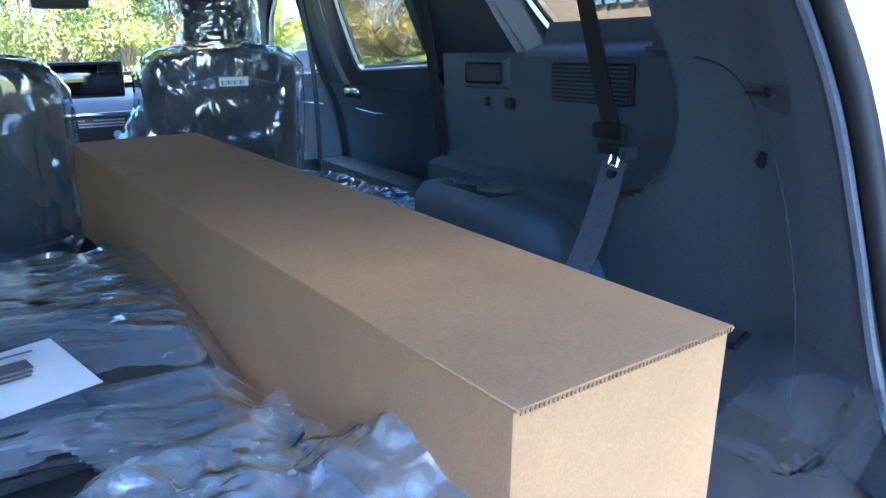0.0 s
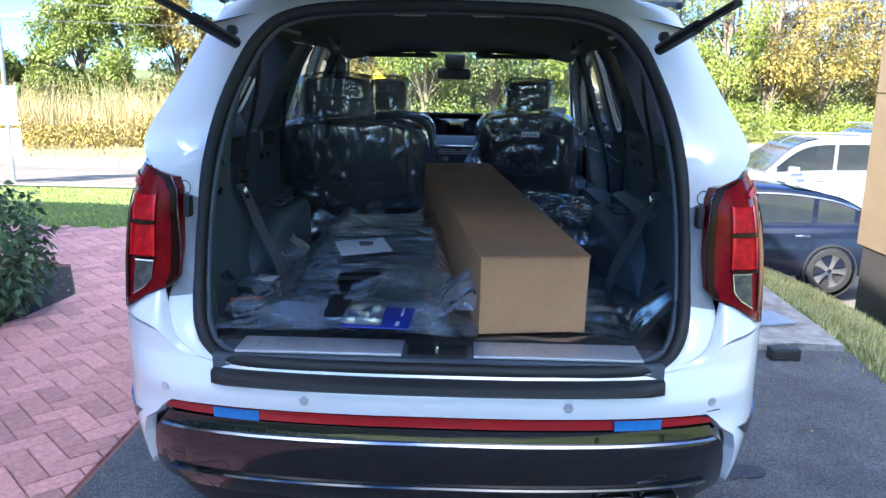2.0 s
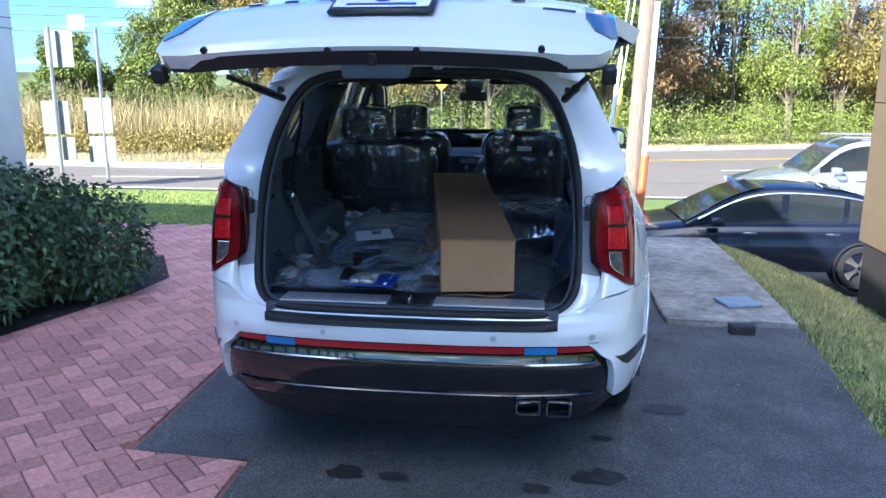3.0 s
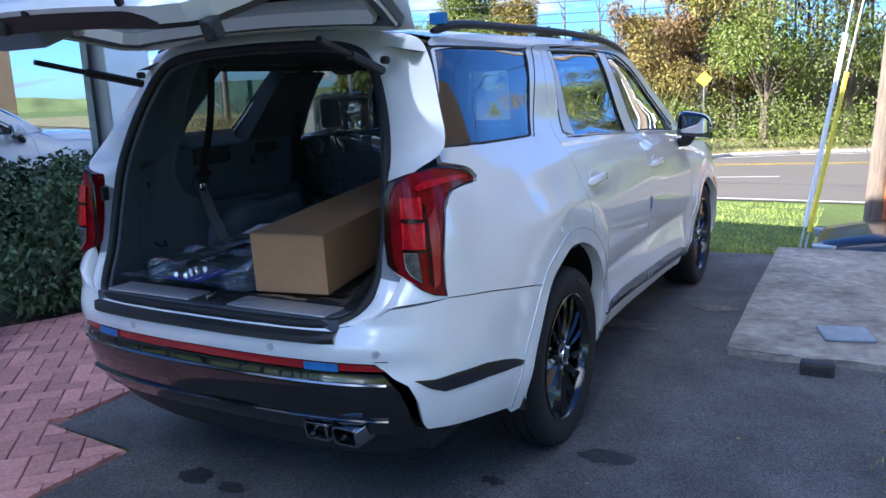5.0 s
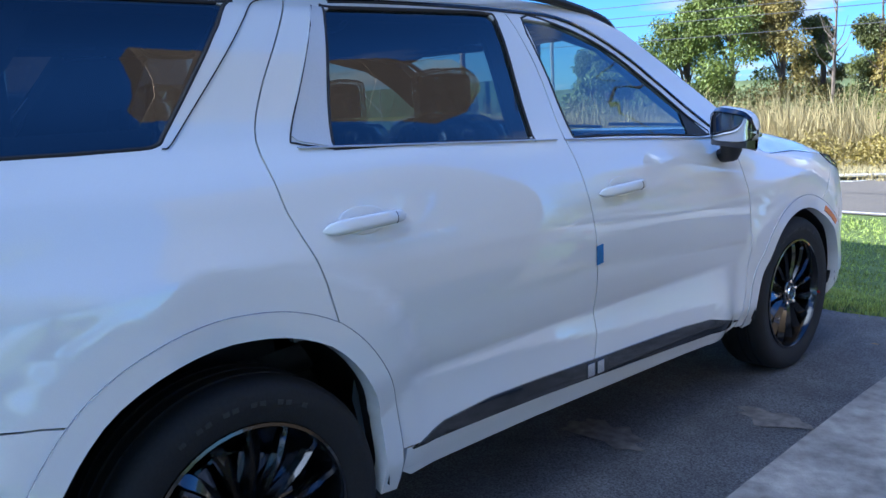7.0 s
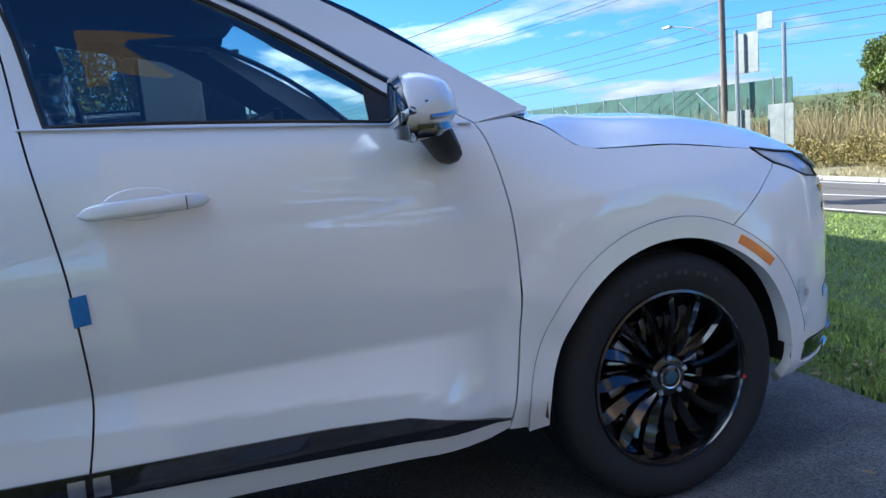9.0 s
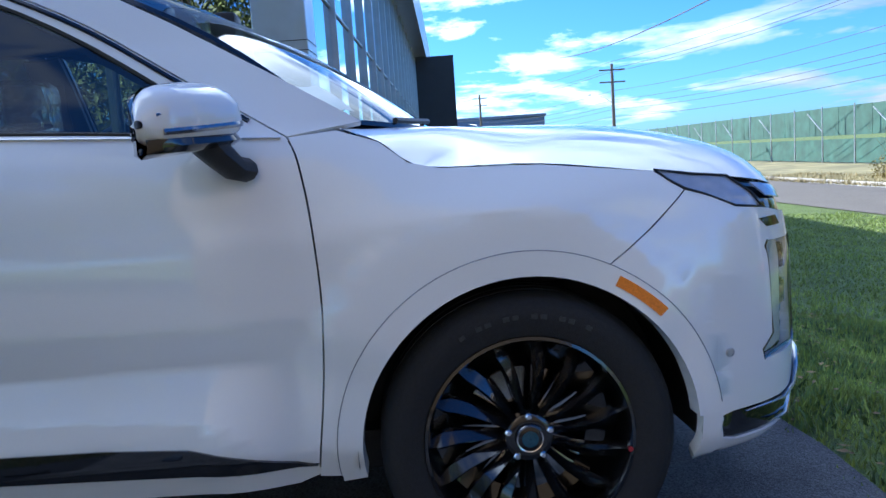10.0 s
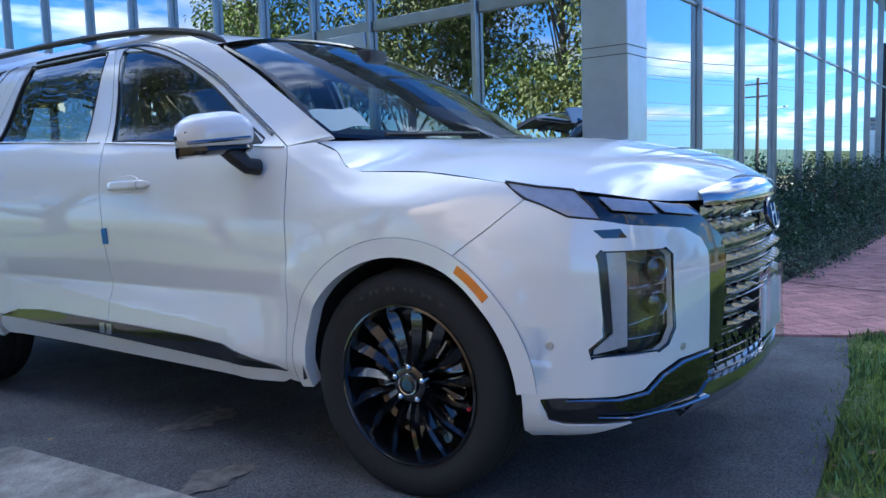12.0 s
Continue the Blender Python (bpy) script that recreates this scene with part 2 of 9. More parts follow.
M_SLEEVE = film_mat("clear_plate_sleeve", cover=0.03, bscale=5, bump=0.2, boost=0.8)
M_EAR = film_mat("milky_crumpled_film", (0.68, 0.78, 0.88), cover=0.19, bscale=18, ior=1.8, boost=2.6, rough=0.08, bump=0.5)
M_PAPER = mat("white_paper", (0.78, 0.79, 0.80), 0.7, scale=30, var=0.03)
M_INK = mat("grey_print", (0.12, 0.12, 0.13), 0.8, scale=200, var=0.1)
M_BLUECARD = mat("blue_card", (0.02, 0.04, 0.28), 0.35, scale=40, var=0.12)
M_ORANGE = mat("orange_label", (0.75, 0.17, 0.05), 0.5, scale=40, var=0.1)
M_DISPLAY = mat("display_glass", (0.004, 0.004, 0.005), 0.05, 0, 0.5, scale=10, var=0.1)
M_ASPHALT = mat("asphalt", (0.108, 0.108, 0.111), 0.85, scale=130, var=0.7, stain=0.55, sscale=2.6, bump=0.45, bscale=220)
M_ROAD = mat("road_asphalt", (0.122, 0.106, 0.089), 0.9, scale=60, var=0.25, stain=0.16, sscale=0.4, bump=0.25, bscale=120)
M_PAVER = mat("red_paver", (0.52, 0.25, 0.22), 0.85, scale=45, var=0.2, rnd=0.22, bump=0.4, bscale=90)
M_PAVERJ = mat("red_paver_joined", (0.52, 0.25, 0.22), 0.85, scale=45, var=0.2, island=0.22, bump=0.4, bscale=90)
M_JOINT = mat("sand_joint", (0.26, 0.13, 0.115), 0.95, scale=60, var=0.3)
M_CONC = mat("old_concrete", (0.31, 0.29, 0.26), 0.95, scale=14, var=0.30, stain=0.60, sscale=2.2, bump=0.6, bscale=70)
M_KERB = mat("pale_kerb", (0.42, 0.39, 0.345), 0.9, scale=14, var=0.2, stain=0.15)
M_SOIL = mat("dark_mulch", (0.028, 0.02, 0.015), 0.95, scale=40, var=0.5, bump=0.9, bscale=60)
M_TURF = mat("lawn_soil", (0.105, 0.150, 0.032), 0.95, scale=30, var=0.4, stain=0.25, sscale=1.1, bump=0.8, bscale=120)
M_GRASS = mat("grass_blades", (0.26, 0.335, 0.07), 0.7, island=0.4, scale=2, var=0.3)
M_DRYGRASS = mat("dry_grass", (0.34, 0.275, 0.13), 0.85, island=0.35, scale=2, var=0.3)
# dry grass made lighter in colour, so the shaded verge looks sunlit
M_STRAWLIT = mat("sunlit_straw", (0.46, 0.41, 0.19), 0.85, island=0.35, scale=2, var=0.3)
M_EARTH = mat("far_ground", (0.22, 0.19, 0.09), 0.95, scale=0.6, var=0.35, stain=0.2)
M_COVER = mat("ground_cover_leaf", (0.135, 0.175, 0.095), 0.6, island=0.5, scale=3, var=0.3)
M_WEED = mat("broad_weed_leaf", (0.12, 0.19, 0.06), 0.6, island=0.5, scale=3, var=0.3)
M_LEAF = mat("shrub_leaf", (0.065, 0.115, 0.048), 0.5, island=0.5, scale=3, var=0.3)
M_LEAF2 = mat("vine_leaf", (0.145, 0.185, 0.026), 0.55, island=0.26, scale=0.6, var=0.35)
M_LEAF3 = mat("yellow_leaf", (0.22, 0.17, 0.035), 0.6, island=0.26, scale=0.6, var=0.35)
M_LEAF4 = mat("rust_leaf", (0.19, 0.115, 0.04), 0.6, island=0.26, scale=0.6, var=0.35)
M_LEAF5 = mat("deep_leaf", (0.115, 0.13, 0.03), 0.6, island=0.26, scale=0.6, var=0.35)
M_BARK = mat("bark", (0.16, 0.125, 0.095), 0.9, scale=12, var=0.4, bump=0.8, bscale=25, aniso=(1, 1, 0.2))
M_POLE = mat("pole_wood", (0.20, 0.155, 0.12), 0.85, scale=10, var=0.3, bump=0.5, bscale=30, aniso=(4, 4, 0.3))
M_WIRE = mat("cable", (0.06, 0.06, 0.065), 0.6)
M_GALV = mat("galvanised_steel", (0.42, 0.43, 0.44), 0.45, 0.8, scale=20, var=0.15)
M_SIGNBACK = mat("sign_back", (0.25, 0.27, 0.26), 0.5, 0.4, scale=6, var=0.15)
M_YELLOW = mat("yellow_guard", (0.75, 0.6, 0.05), 0.5, scale=10, var=0.1)
M_WHITE = mat("white_plastic", (0.75, 0.75, 0.74), 0.4, scale=10, var=0.06)
M_ORANGEPL = mat("orange_guard", (0.55, 0.14, 0.05), 0.5, scale=10, var=0.15)
M_FENCE = mat("green_screen_mesh", (0.030, 0.085, 0.062), 0.8, scale=1.2, var=0.25, stain=0.12)
M_ALU = mat("silver_cladding", (0.55, 0.57, 0.61), 0.32, 0.75, scale=6, var=0.06)
M_MULL = mat("mullion_aluminium", (0.42, 0.43, 0.42), 0.35, 0.8, scale=6, var=0.08)
M_FACADE = glass_mat("facade_glass", (0.10, 0.12, 0.13), ior=4.2, boost=1.7, gloss=(0.86, 0.93, 0.97))
M_BRONZE = mat("bronze_cladding", (0.20, 0.145, 0.095), 0.42, 0.55, scale=4, var=0.08)
M_DARKCLAD = mat("dark_cladding", (0.03, 0.026, 0.026), 0.4, 0.2, scale=4, var=0.1)
M_WALL = mat("pale_wall", (0.5, 0.5, 0.5), 0.8, scale=4, var=0.1)
M_GREYWALL = mat("blue_grey_wall", (0.20, 0.235, 0.29), 0.7, scale=2, var=0.1)
M_LINEW = mat("white_road_paint", (0.62, 0.61, 0.58), 0.8, scale=30, var=0.12)
M_LINEY = mat("yellow_road_paint", (0.55, 0.36, 0.05), 0.8, scale=30, var=0.12)
M_APPLIQUE = mat("satin_white_applique", (0.62, 0.63, 0.65), 0.35, 0.1, 0.3, scale=200, var=0.03)
M_BADGE = mat("blue_hub_badge", (0.03, 0.10, 0.15), 0.25, 0.4, 0.6, scale=60, var=0.2)
M_LAMPDARK = mat("dark_red_divider", (0.02, 0.0008, 0.0015), 0.15, 0, 0.0, 0.3, scale=40, var=0.2)
M_LITTER = mat("fallen_leaf", (0.22, 0.14, 0.06), 0.8, island=0.5, scale=20, var=0.3)
M_STAIN = mat("oil_stain", (0.03, 0.03, 0.033), 0.6, scale=40, var=0.4)
M_DUST = mat("dusty_patch", (0.15, 0.135, 0.12), 0.95, scale=25, var=0.35)
M_NAVY = mat("midnight_blue_paint", (0.006, 0.009, 0.020), 0.25, 0.0, 0.5, 0.4, scale=500, var=0.05)
M_SILVER = mat("silver_paint", (0.45, 0.46, 0.47), 0.25, 0.6, 1.0, scale=500, var=0.05)


# ---------------------------------------------------------------- building helpers
def finish(name, bm, material, parent=None, label="", smooth=True, angle=40, category="", group="", kind=""):
    """Link a bmesh as one mesh object."""
    bmesh.ops.remove_doubles(bm, verts=bm.verts, dist=1e-5)
    me = bpy.data.meshes.new(name)
    bm.to_mesh(me)
    bm.free()
    for m in (material if isinstance(material, (list, tuple)) else [material]):
        me.materials.append(m)
    if smooth:
        me.polygons.foreach_set("use_smooth", [True] * len(me.polygons))
        me.set_sharp_from_angle(angle=radians(angle))
    ob = new(name, me)
    ob.parent = parent
    return tagged(ob, label, category, group, kind)


def part(name, bm, material, parent, label="", smooth=True, angle=40):
    return finish(name, bm, material, parent, label, smooth, angle)


def empty(name, m=None, label="", category="", group="", kind=""):
    ob = new(name)
    if m is not None:
        ob.matrix_basis = m
    return tagged(ob, label, category, group, kind)


def box(bm, x0, x1, y0, y1, z0, z1, bevel=0.0, seg=2, m=None):
    """A bevelled box added to bm."""
    r = bmesh.ops.create_cube(bm, size=1)
    vs = r["verts"]
    for v in vs:
        v.co = Vector((x0 + (v.co.x + .5) * (x1 - x0), y0 + (v.co.y + .5) * (y1 - y0), z0 + (v.co.z + .5) * (z1 - z0)))
    if bevel:
        es = list({e for v in vs for e in v.link_edges})
        rr = bmesh.ops.bevel(bm, geom=es, offset=bevel, segments=seg, affect="EDGES", profile=0.6)
        vs = list({v for v in vs if v.is_valid} | set(rr["verts"]))
    if m is not None:
        for v in vs:
            v.co = m @ v.co
    return vs


def spline(pts, n, closed=False):
    """Catmull-Rom points through pts."""
    P = [np.array(p, float) for p in pts]
    out = []
    k = len(P)
    segs = k if closed else k - 1
    for i in range(segs):
        a = P[(i - 1) % k] if closed or i > 0 else 2 * P[0] - P[1]
        b, c = P[i], P[(i + 1) % k]
        d = P[(i + 2) % k] if closed or i + 2 < k else 2 * P[-1] - P[-2]
        for j in range(n):
            t = j / n
            out.append(0.5 * (2 * b + (c - a) * t + (2 * a - 5 * b + 4 * c - d) * t * t + (3 * b - a - 3 * c + d) * t ** 3))
    if not closed:
        out.append(P[-1])
    return out


def tube(bm, pts, r, n=8, closed=False, caps=True, flat=1.0, up=None):
    """A tube along pts; r a number or one a point; flat squashes it along its second axis."""
    P = [Vector(p) for p in pts]
    rings = []
    prev = None
    for i, p in enumerate(P):
        a = P[i - 1] if i > 0 or closed else p
        b = P[(i + 1) % len(P)] if i < len(P) - 1 or closed else p
        d = (b - a).normalized()
        if prev is None:
            ref = Vector(up) if up else (Vector((0, 0, 1)) if abs(d.z) < 0.9 else Vector((1, 0, 0)))
            u = d.cross(ref).normalized()
        else:
            u = (prev - d * prev.dot(d)).normalized()
        prev = u
        w = d.cross(u)
        rr = r[i] if isinstance(r, (list, tuple)) else r
        rings.append([bm.verts.new(p + (u * math.cos(2 * math.pi * k / n) + w * math.sin(2 * math.pi * k / n) * flat) * rr) for k in range(n)])
    m = len(rings)
    for i in range(m if closed else m - 1):
        A, B = rings[i], rings[(i + 1) % m]
        for k in range(n):
            bm.faces.new((A[k], A[(k + 1) % n], B[(k + 1) % n], B[k]))
    if caps and not closed:
        bm.faces.new(rings[0][::-1])
        bm.faces.new(rings[-1])


def ribbon(bm, pts, width, thick, up):
    """A flat strap along pts; up: the direction of its thickness, one or one a point."""
    P = [Vector(p) for p in pts]
    rings = []
    for i, p in enumerate(P):
        d = (P[min(i + 1, len(P) - 1)] - P[max(i - 1, 0)]).normalized()
        uu = Vector(up[i] if isinstance(up, list) else up)
        s = d.cross(uu).normalized() * width / 2
        t = s.cross(d).normalized() * thick / 2
        rings.append([bm.verts.new(p + a) for a in (s + t, -s + t, -s - t, s - t)])
    for A, B in zip(rings, rings[1:]):
        for k in range(4):
            bm.faces.new((A[k], A[(k + 1) % 4], B[(k + 1) % 4], B[k]))
    bm.faces.new(rings[0][::-1])
    bm.faces.new(rings[-1])


def patch(bm, rows, close=False):
    """A grid of quads through rows of points."""
    V = [[bm.verts.new(p) for p in r] for r in rows]
    for A, B in zip(V, V[1:]):
        for k in range(len(A) - 1):
            bm.faces.new((A[k], A[k + 1], B[k + 1], B[k]))
    return V


def thicken(bm, t):
    """Give an open sheet a thickness."""
    bmesh.ops.recalc_face_normals(bm, faces=bm.faces)
    bmesh.ops.solidify(bm, geom=list(bm.faces), thickness=t)


def slab(bm, poly, z0, z1, holes=()):
    """A prism on a flat polygon."""
    bot = [bm.verts.new((x, y, z0)) for x, y in poly]
    top = [bm.verts.new((x, y, z1)) for x, y in poly]
    n = len(poly)
    for i in range(n):
        bm.faces.new((bot[i], bot[(i + 1) % n], top[(i + 1) % n], top[i]))
    bm.faces.new(top)
    bm.faces.new(bot[::-1])


def interp(x, xs, ys):
    return float(np.interp(x, xs, ys))


def sstep(a, b, x):
    t = min(1, max(0, (x - a) / (b - a)))
    return t * t * (3 - 2 * t)


def inside(poly):
    def f(x, y):
        r = False
        for (x1, y1), (x2, y2) in zip(poly, poly[1:] + poly[:1]):
            if (y1 > y) != (y2 > y) and x < (x2 - x1) * (y - y1) / (y2 - y1) + x1:
                r = not r
        return r
    return f


# ---------------------------------------------------------------- the car's skin
OUT = [(0, -.005), (.2, -.003), (.4, .010), (.55, .032), (.684, .069), (.78, .135), (.845, .23), (.89, .34), (.932, .5), (.960, .7), (.971, .9), (.970, 1.13),
       (.957, 1.5), (.942, 2.0), (.935, 2.5), (.935, 3.0), (.945, 3.5), (.960, 3.8), (.966, 4.05), (.962, 4.3), (.940, 4.5), (.902, 4.63), (.84, 4.73), (.75, 4.80),
       (.6, 4.865), (.4, 4.92), (.2, 4.95), (0, 4.96)]
OUTC = np.array(spline(OUT, 14))
OUTS = np.concatenate([[0], np.cumsum(np.linalg.norm(np.diff(OUTC, axis=0), axis=1))])
S_END = float(OUTS[-1])
TAN = np.gradient(OUTC, OUTS, axis=0)
TAN /= np.linalg.norm(TAN, axis=1)[:, None]


def sy(y):
    """Distance along the plan outline at which the side stands at y."""
    k = np.argmax(OUTC[:, 0] > 0.80)
    e = len(OUTC) - np.argmax(OUTC[::-1, 0] > 0.80)
    return float(np.interp(y, OUTC[k:e, 1], OUTS[k:e]))


def sxr(x):
    k = np.argmax(OUTC[:, 1] > 0.5)
    return float(np.interp(x, OUTC[:k, 0], OUTS[:k]))


def sxf(x):
    k = np.argmax(OUTC[:, 1] > 4.45)
    return float(np.interp(-x, -OUTC[k:, 0], OUTS[k:]))


# how far the skin stands in from the outline, height by height
INSET = [
    (0.0, [(.25, .16), (.38, .06), (.46, .02), (.56, .0), (.64, .012), (.70, .0), (.745, .012), (.78, .03), (1.1, .03), (1.34, .10), (1.7, .36)]),
    (sxr(.6), [(.25, .16), (.38, .06), (.46, .02), (.56, .0), (.64, .012), (.70, .0), (.745, .012), (.78, .03), (1.1, .03), (1.34, .10), (1.7, .36)]),
    (sy(.25), [(.25, .14), (.34, .07), (.42, .03), (.52, .01), (.60, .0), (.85, .0), (.95, .004), (1.1, .022), (1.2, .05), (1.26, .085), (1.31, .12), (1.62, .25), (1.72, .32)]),
    (sy(.47), [(.25, .10), (.34, .05), (.42, .02), (.52, .0), (.70, .0), (.85, .008), (1.0, .035), (1.1, .06), (1.2, .095), (1.26, .115), (1.31, .135), (1.62, .27), (1.69, .32), (1.74, .40)]),
    (sy(.9), [(.25, .10), (.31, .055), (.4, .02), (.5, .0), (.68, .0), (.85, .001), (.95, .003), (1.0, .006), (1.02, .012), (1.06, .031), (1.1, .050), (1.2, .092), (1.26, .135), (1.30, .165), (1.62, .285), (1.68, .33), (1.74, .40)]),
    (sy(1.75), [(.25, .09), (.30, .06), (.36, .038), (.41, .024), (.46, .026), (.55, .030), (.62, .028), (.66, .019), (.75, .006), (.86, .002), (.95, .006), (1.0, .015), (1.1, .040), (1.17, .060), (1.22, .082), (1.26, .112), (1.62, .255), (1.67, .29), (1.74, .36)]),
    (sy(2.5), [(.25, .09), (.30, .065), (.36, .042), (.41, .028), (.46, .029), (.55, .032), (.62, .029), (.66, .020), (.75, .006), (.86, .0), (1.0, .010), (1.1, .030), (1.17, .055), (1.22, .080), (1.25, .095), (1.62, .225), (1.67, .255), (1.74, .32)]),
    (sy(3.5), [(.25, .09), (.30, .065), (.36, .038), (.41, .022), (.47, .020), (.55, .020), (.62, .017), (.66, .011), (.74, .002), (.9, .008), (1.0, .030), (1.1, .062), (1.15, .085), (1.2, .115), (1.6, .27), (1.7, .33)]),
    (sy(3.95), [(.25, .08), (.30, .05), (.4, .02), (.55, .0), (.78, .0), (.86, .003), (.93, .008), (.95, .013), (.98, .029), (1.02, .058), (1.07, .095), (1.10, .12), (1.16, .17), (1.2, .2)]),
    (sy(4.4), [(.25, .10), (.30, .04), (.36, .012), (.5, .0), (.75, .0), (.85, .012), (.95, .04), (1.02, .075), (1.05, .10), (1.12, .15)]),
    (sy(4.65), [(.25, .12), (.30, .04), (.36, .01), (.5, .0), (.75, .0), (.85, .012), (.93, .03), (1.0, .08), (1.05, .13)]),
    (S_END, [(.22, .16), (.29, .06), (.36, .012), (.5, .0), (.75, .008), (.85, .025), (.93, .05), (1.0, .10), (1.05, .16)]),
]
_IS = [r[0] for r in INSET]
_ZZ = np.linspace(.2, 1.8, 161)


def slopes(x, y):
    """Slopes of a smooth curve through points that never overshoots them; y may hold one column a curve."""
    x, y = np.asarray(x, float), np.asarray(y, float)
    y = y.reshape(len(x), -1)
    h = np.diff(x)[:, None]
    d = np.diff(y, axis=0) / h
    m = np.zeros_like(y)
    w1, w2 = 2 * h[1:] + h[:-1], h[1:] + 2 * h[:-1]
    ok = d[:-1] * d[1:] > 0
    with np.errstate(divide="ignore", invalid="ignore"):
        m[1:-1] = np.where(ok, (w1 + w2) / (w1 / d[:-1] + w2 / d[1:]), 0)
    m[0], m[-1] = d[0], d[-1]
    return m


def curve(x, xs, ys):
    """That curve at many x."""
    m = slopes(xs, ys)[:, 0]
    out = []
    for v in x:
        i = min(max(int(np.searchsorted(xs, v)) - 1, 0), len(xs) - 2)
        h = xs[i + 1] - xs[i]
        t = min(1, max(0, (v - xs[i]) / h))
        out.append((1 + 2 * t) * (1 - t) ** 2 * ys[i] + t * (1 - t) ** 2 * h * m[i] + t * t * (3 - 2 * t) * ys[i + 1] + t * t * (t - 1) * h * m[i + 1])
    return np.array(out)


_IT = np.array([curve(_ZZ, [p[0] for p in r[1]], [p[1] for p in r[1]]) for r in INSET])
_IM = slopes(_IS, _IT)

# wheel arches: rear and front axle, hub height; the lip's, and the blister crease's, distance from the hub by angle from straight ahead
WR, WF, WZ = 1.13, 4.03, 0.376
LIP = {WR: ([0, 12, 20, 31, 40, 53, 60, 75, 88, 103, 116, 128, 142, 153, 165, 180], [.385, .393, .404, .428, .442, .464, .474, .478, .480, .488, .496, .501, .496, .492, .498, .500]),
       WF: ([0, 90, 180], [.420, .420, .417])}
BLISTER = {WR: ([20, 48, 57, 68, 86, 102, 116, 125, 134, 145, 165], [.60, .660, .676, .662, .645, .656, .678, .686, .679, .657, .62]),
           WF: ([10, 17, 37, 50, 62, 77, 90, 105, 116, 125, 136, 160], [.49, .50, .565, .586, .580, .572, .572, .591, .622, .639, .629, .60])}


def lip(cy, a, extra=0.0):
    """The arch lip's point at an angle, extra metres outside it."""
    r = interp(a, *LIP[cy]) + extra
    return cy + r * math.cos(radians(a)), WZ + r * math.sin(radians(a))


def liparc(cy, a0, a1, n, extra=0.0):
    return [lip(cy, a0 + (a1 - a0) * i / n, extra) for i in range(n + 1)]


def inset(a, z):
    """How far the skin stands in at a along the outline and height z, before the wheel blisters."""
    i = min(max(int(np.searchsorted(_IS, a)) - 1, 0), len(_IS) - 2)
    zi = (z - .2) * 100
    k = min(max(int(zi), 0), 159)
    f = zi - k
    h = _IS[i + 1] - _IS[i]
    t = min(1, max(0, (a - _IS[i]) / h))
    c = ((1 + 2 * t) * (1 - t) ** 2, t * (1 - t) ** 2 * h, t * t * (3 - 2 * t), t * t * (t - 1) * h)
    d = 0.0
    for w, j in ((1 - f, k), (f, k + 1)):
        d += w * (c[0] * _IT[i][j] + c[1] * _IM[i][j] + c[2] * _IT[i + 1][j] + c[3] * _IM[i + 1][j])
    y = float(np.interp(a, OUTS, OUTC[:, 1]))
    # the pressed facet along the doors' foot
    if 1.62 < y < 3.5 and z < .625:
        zb = interp(y, [1.62, 1.76, 2.15, 2.5, 3.03, 3.22, 3.32, 3.42], [.615, .605, .584, .545, .515, .502, .45, .38])
        d -= .32 * max(0, .625 - max(z, zb)) * (1 - sstep(3.25, 3.5, y))
    return d


def skin0(s, z):
    """The car's skin at s along the outline (negative: the left half) and height z."""
    a = abs(s)
    px, py = float(np.interp(a, OUTS, OUTC[:, 0])), float(np.interp(a, OUTS, OUTC[:, 1]))
    d = None
    for cy in (WR, WF):
        r = math.hypot(py - cy, z - WZ)
        if .2 < r < .69 and px > .8:
            g = math.degrees(math.atan2(z - WZ, py - cy))
            if g < 0:
                g = 0 if g > -90 else 180
            rb = interp(g, *BLISTER[cy])
            if r < rb:
                k = rb / r
                yb, zb = cy + (py - cy) * k, WZ + (z - WZ) * k
                f = sstep(8, 40, g) * (1 - sstep(140, 172, g))
                d = inset(sy(yb), zb) * f + inset(a, z) * (1 - f) - (.005 * min(1, (rb - r) / .10)) * f - .012 * (1 - f) * (1 - sstep(.5, .6, r))
                d -= .009 * sstep(0, .045, rb - r) * f * min(1, abs(g - 92) / 45)
                d = min(d, inset(a, z) + .02)
    if d is None:
        d = inset(a, z)
    tx, ty = np.interp(a, OUTS, TAN[:, 0]), np.interp(a, OUTS, TAN[:, 1])
    x, y = px - ty * d, py + tx * d
    return Vector((x if s >= 0 else -x, y, z))


def skin(s, z):
    e = 0.004
    p = skin0(s, z)
    n = (skin0(s + e, z) - skin0(s - e, z)).cross(skin0(s, z + e) - skin0(s, z - e)).normalized()
    return p, n


def side(y, z, off=0.0, sgn=1):
    """A point on the car's side at y and z, off metres proud."""
    p, n = skin(sgn * sy(y), z)
    return p + n * off


from mathutils.geometry import tessellate_polygon


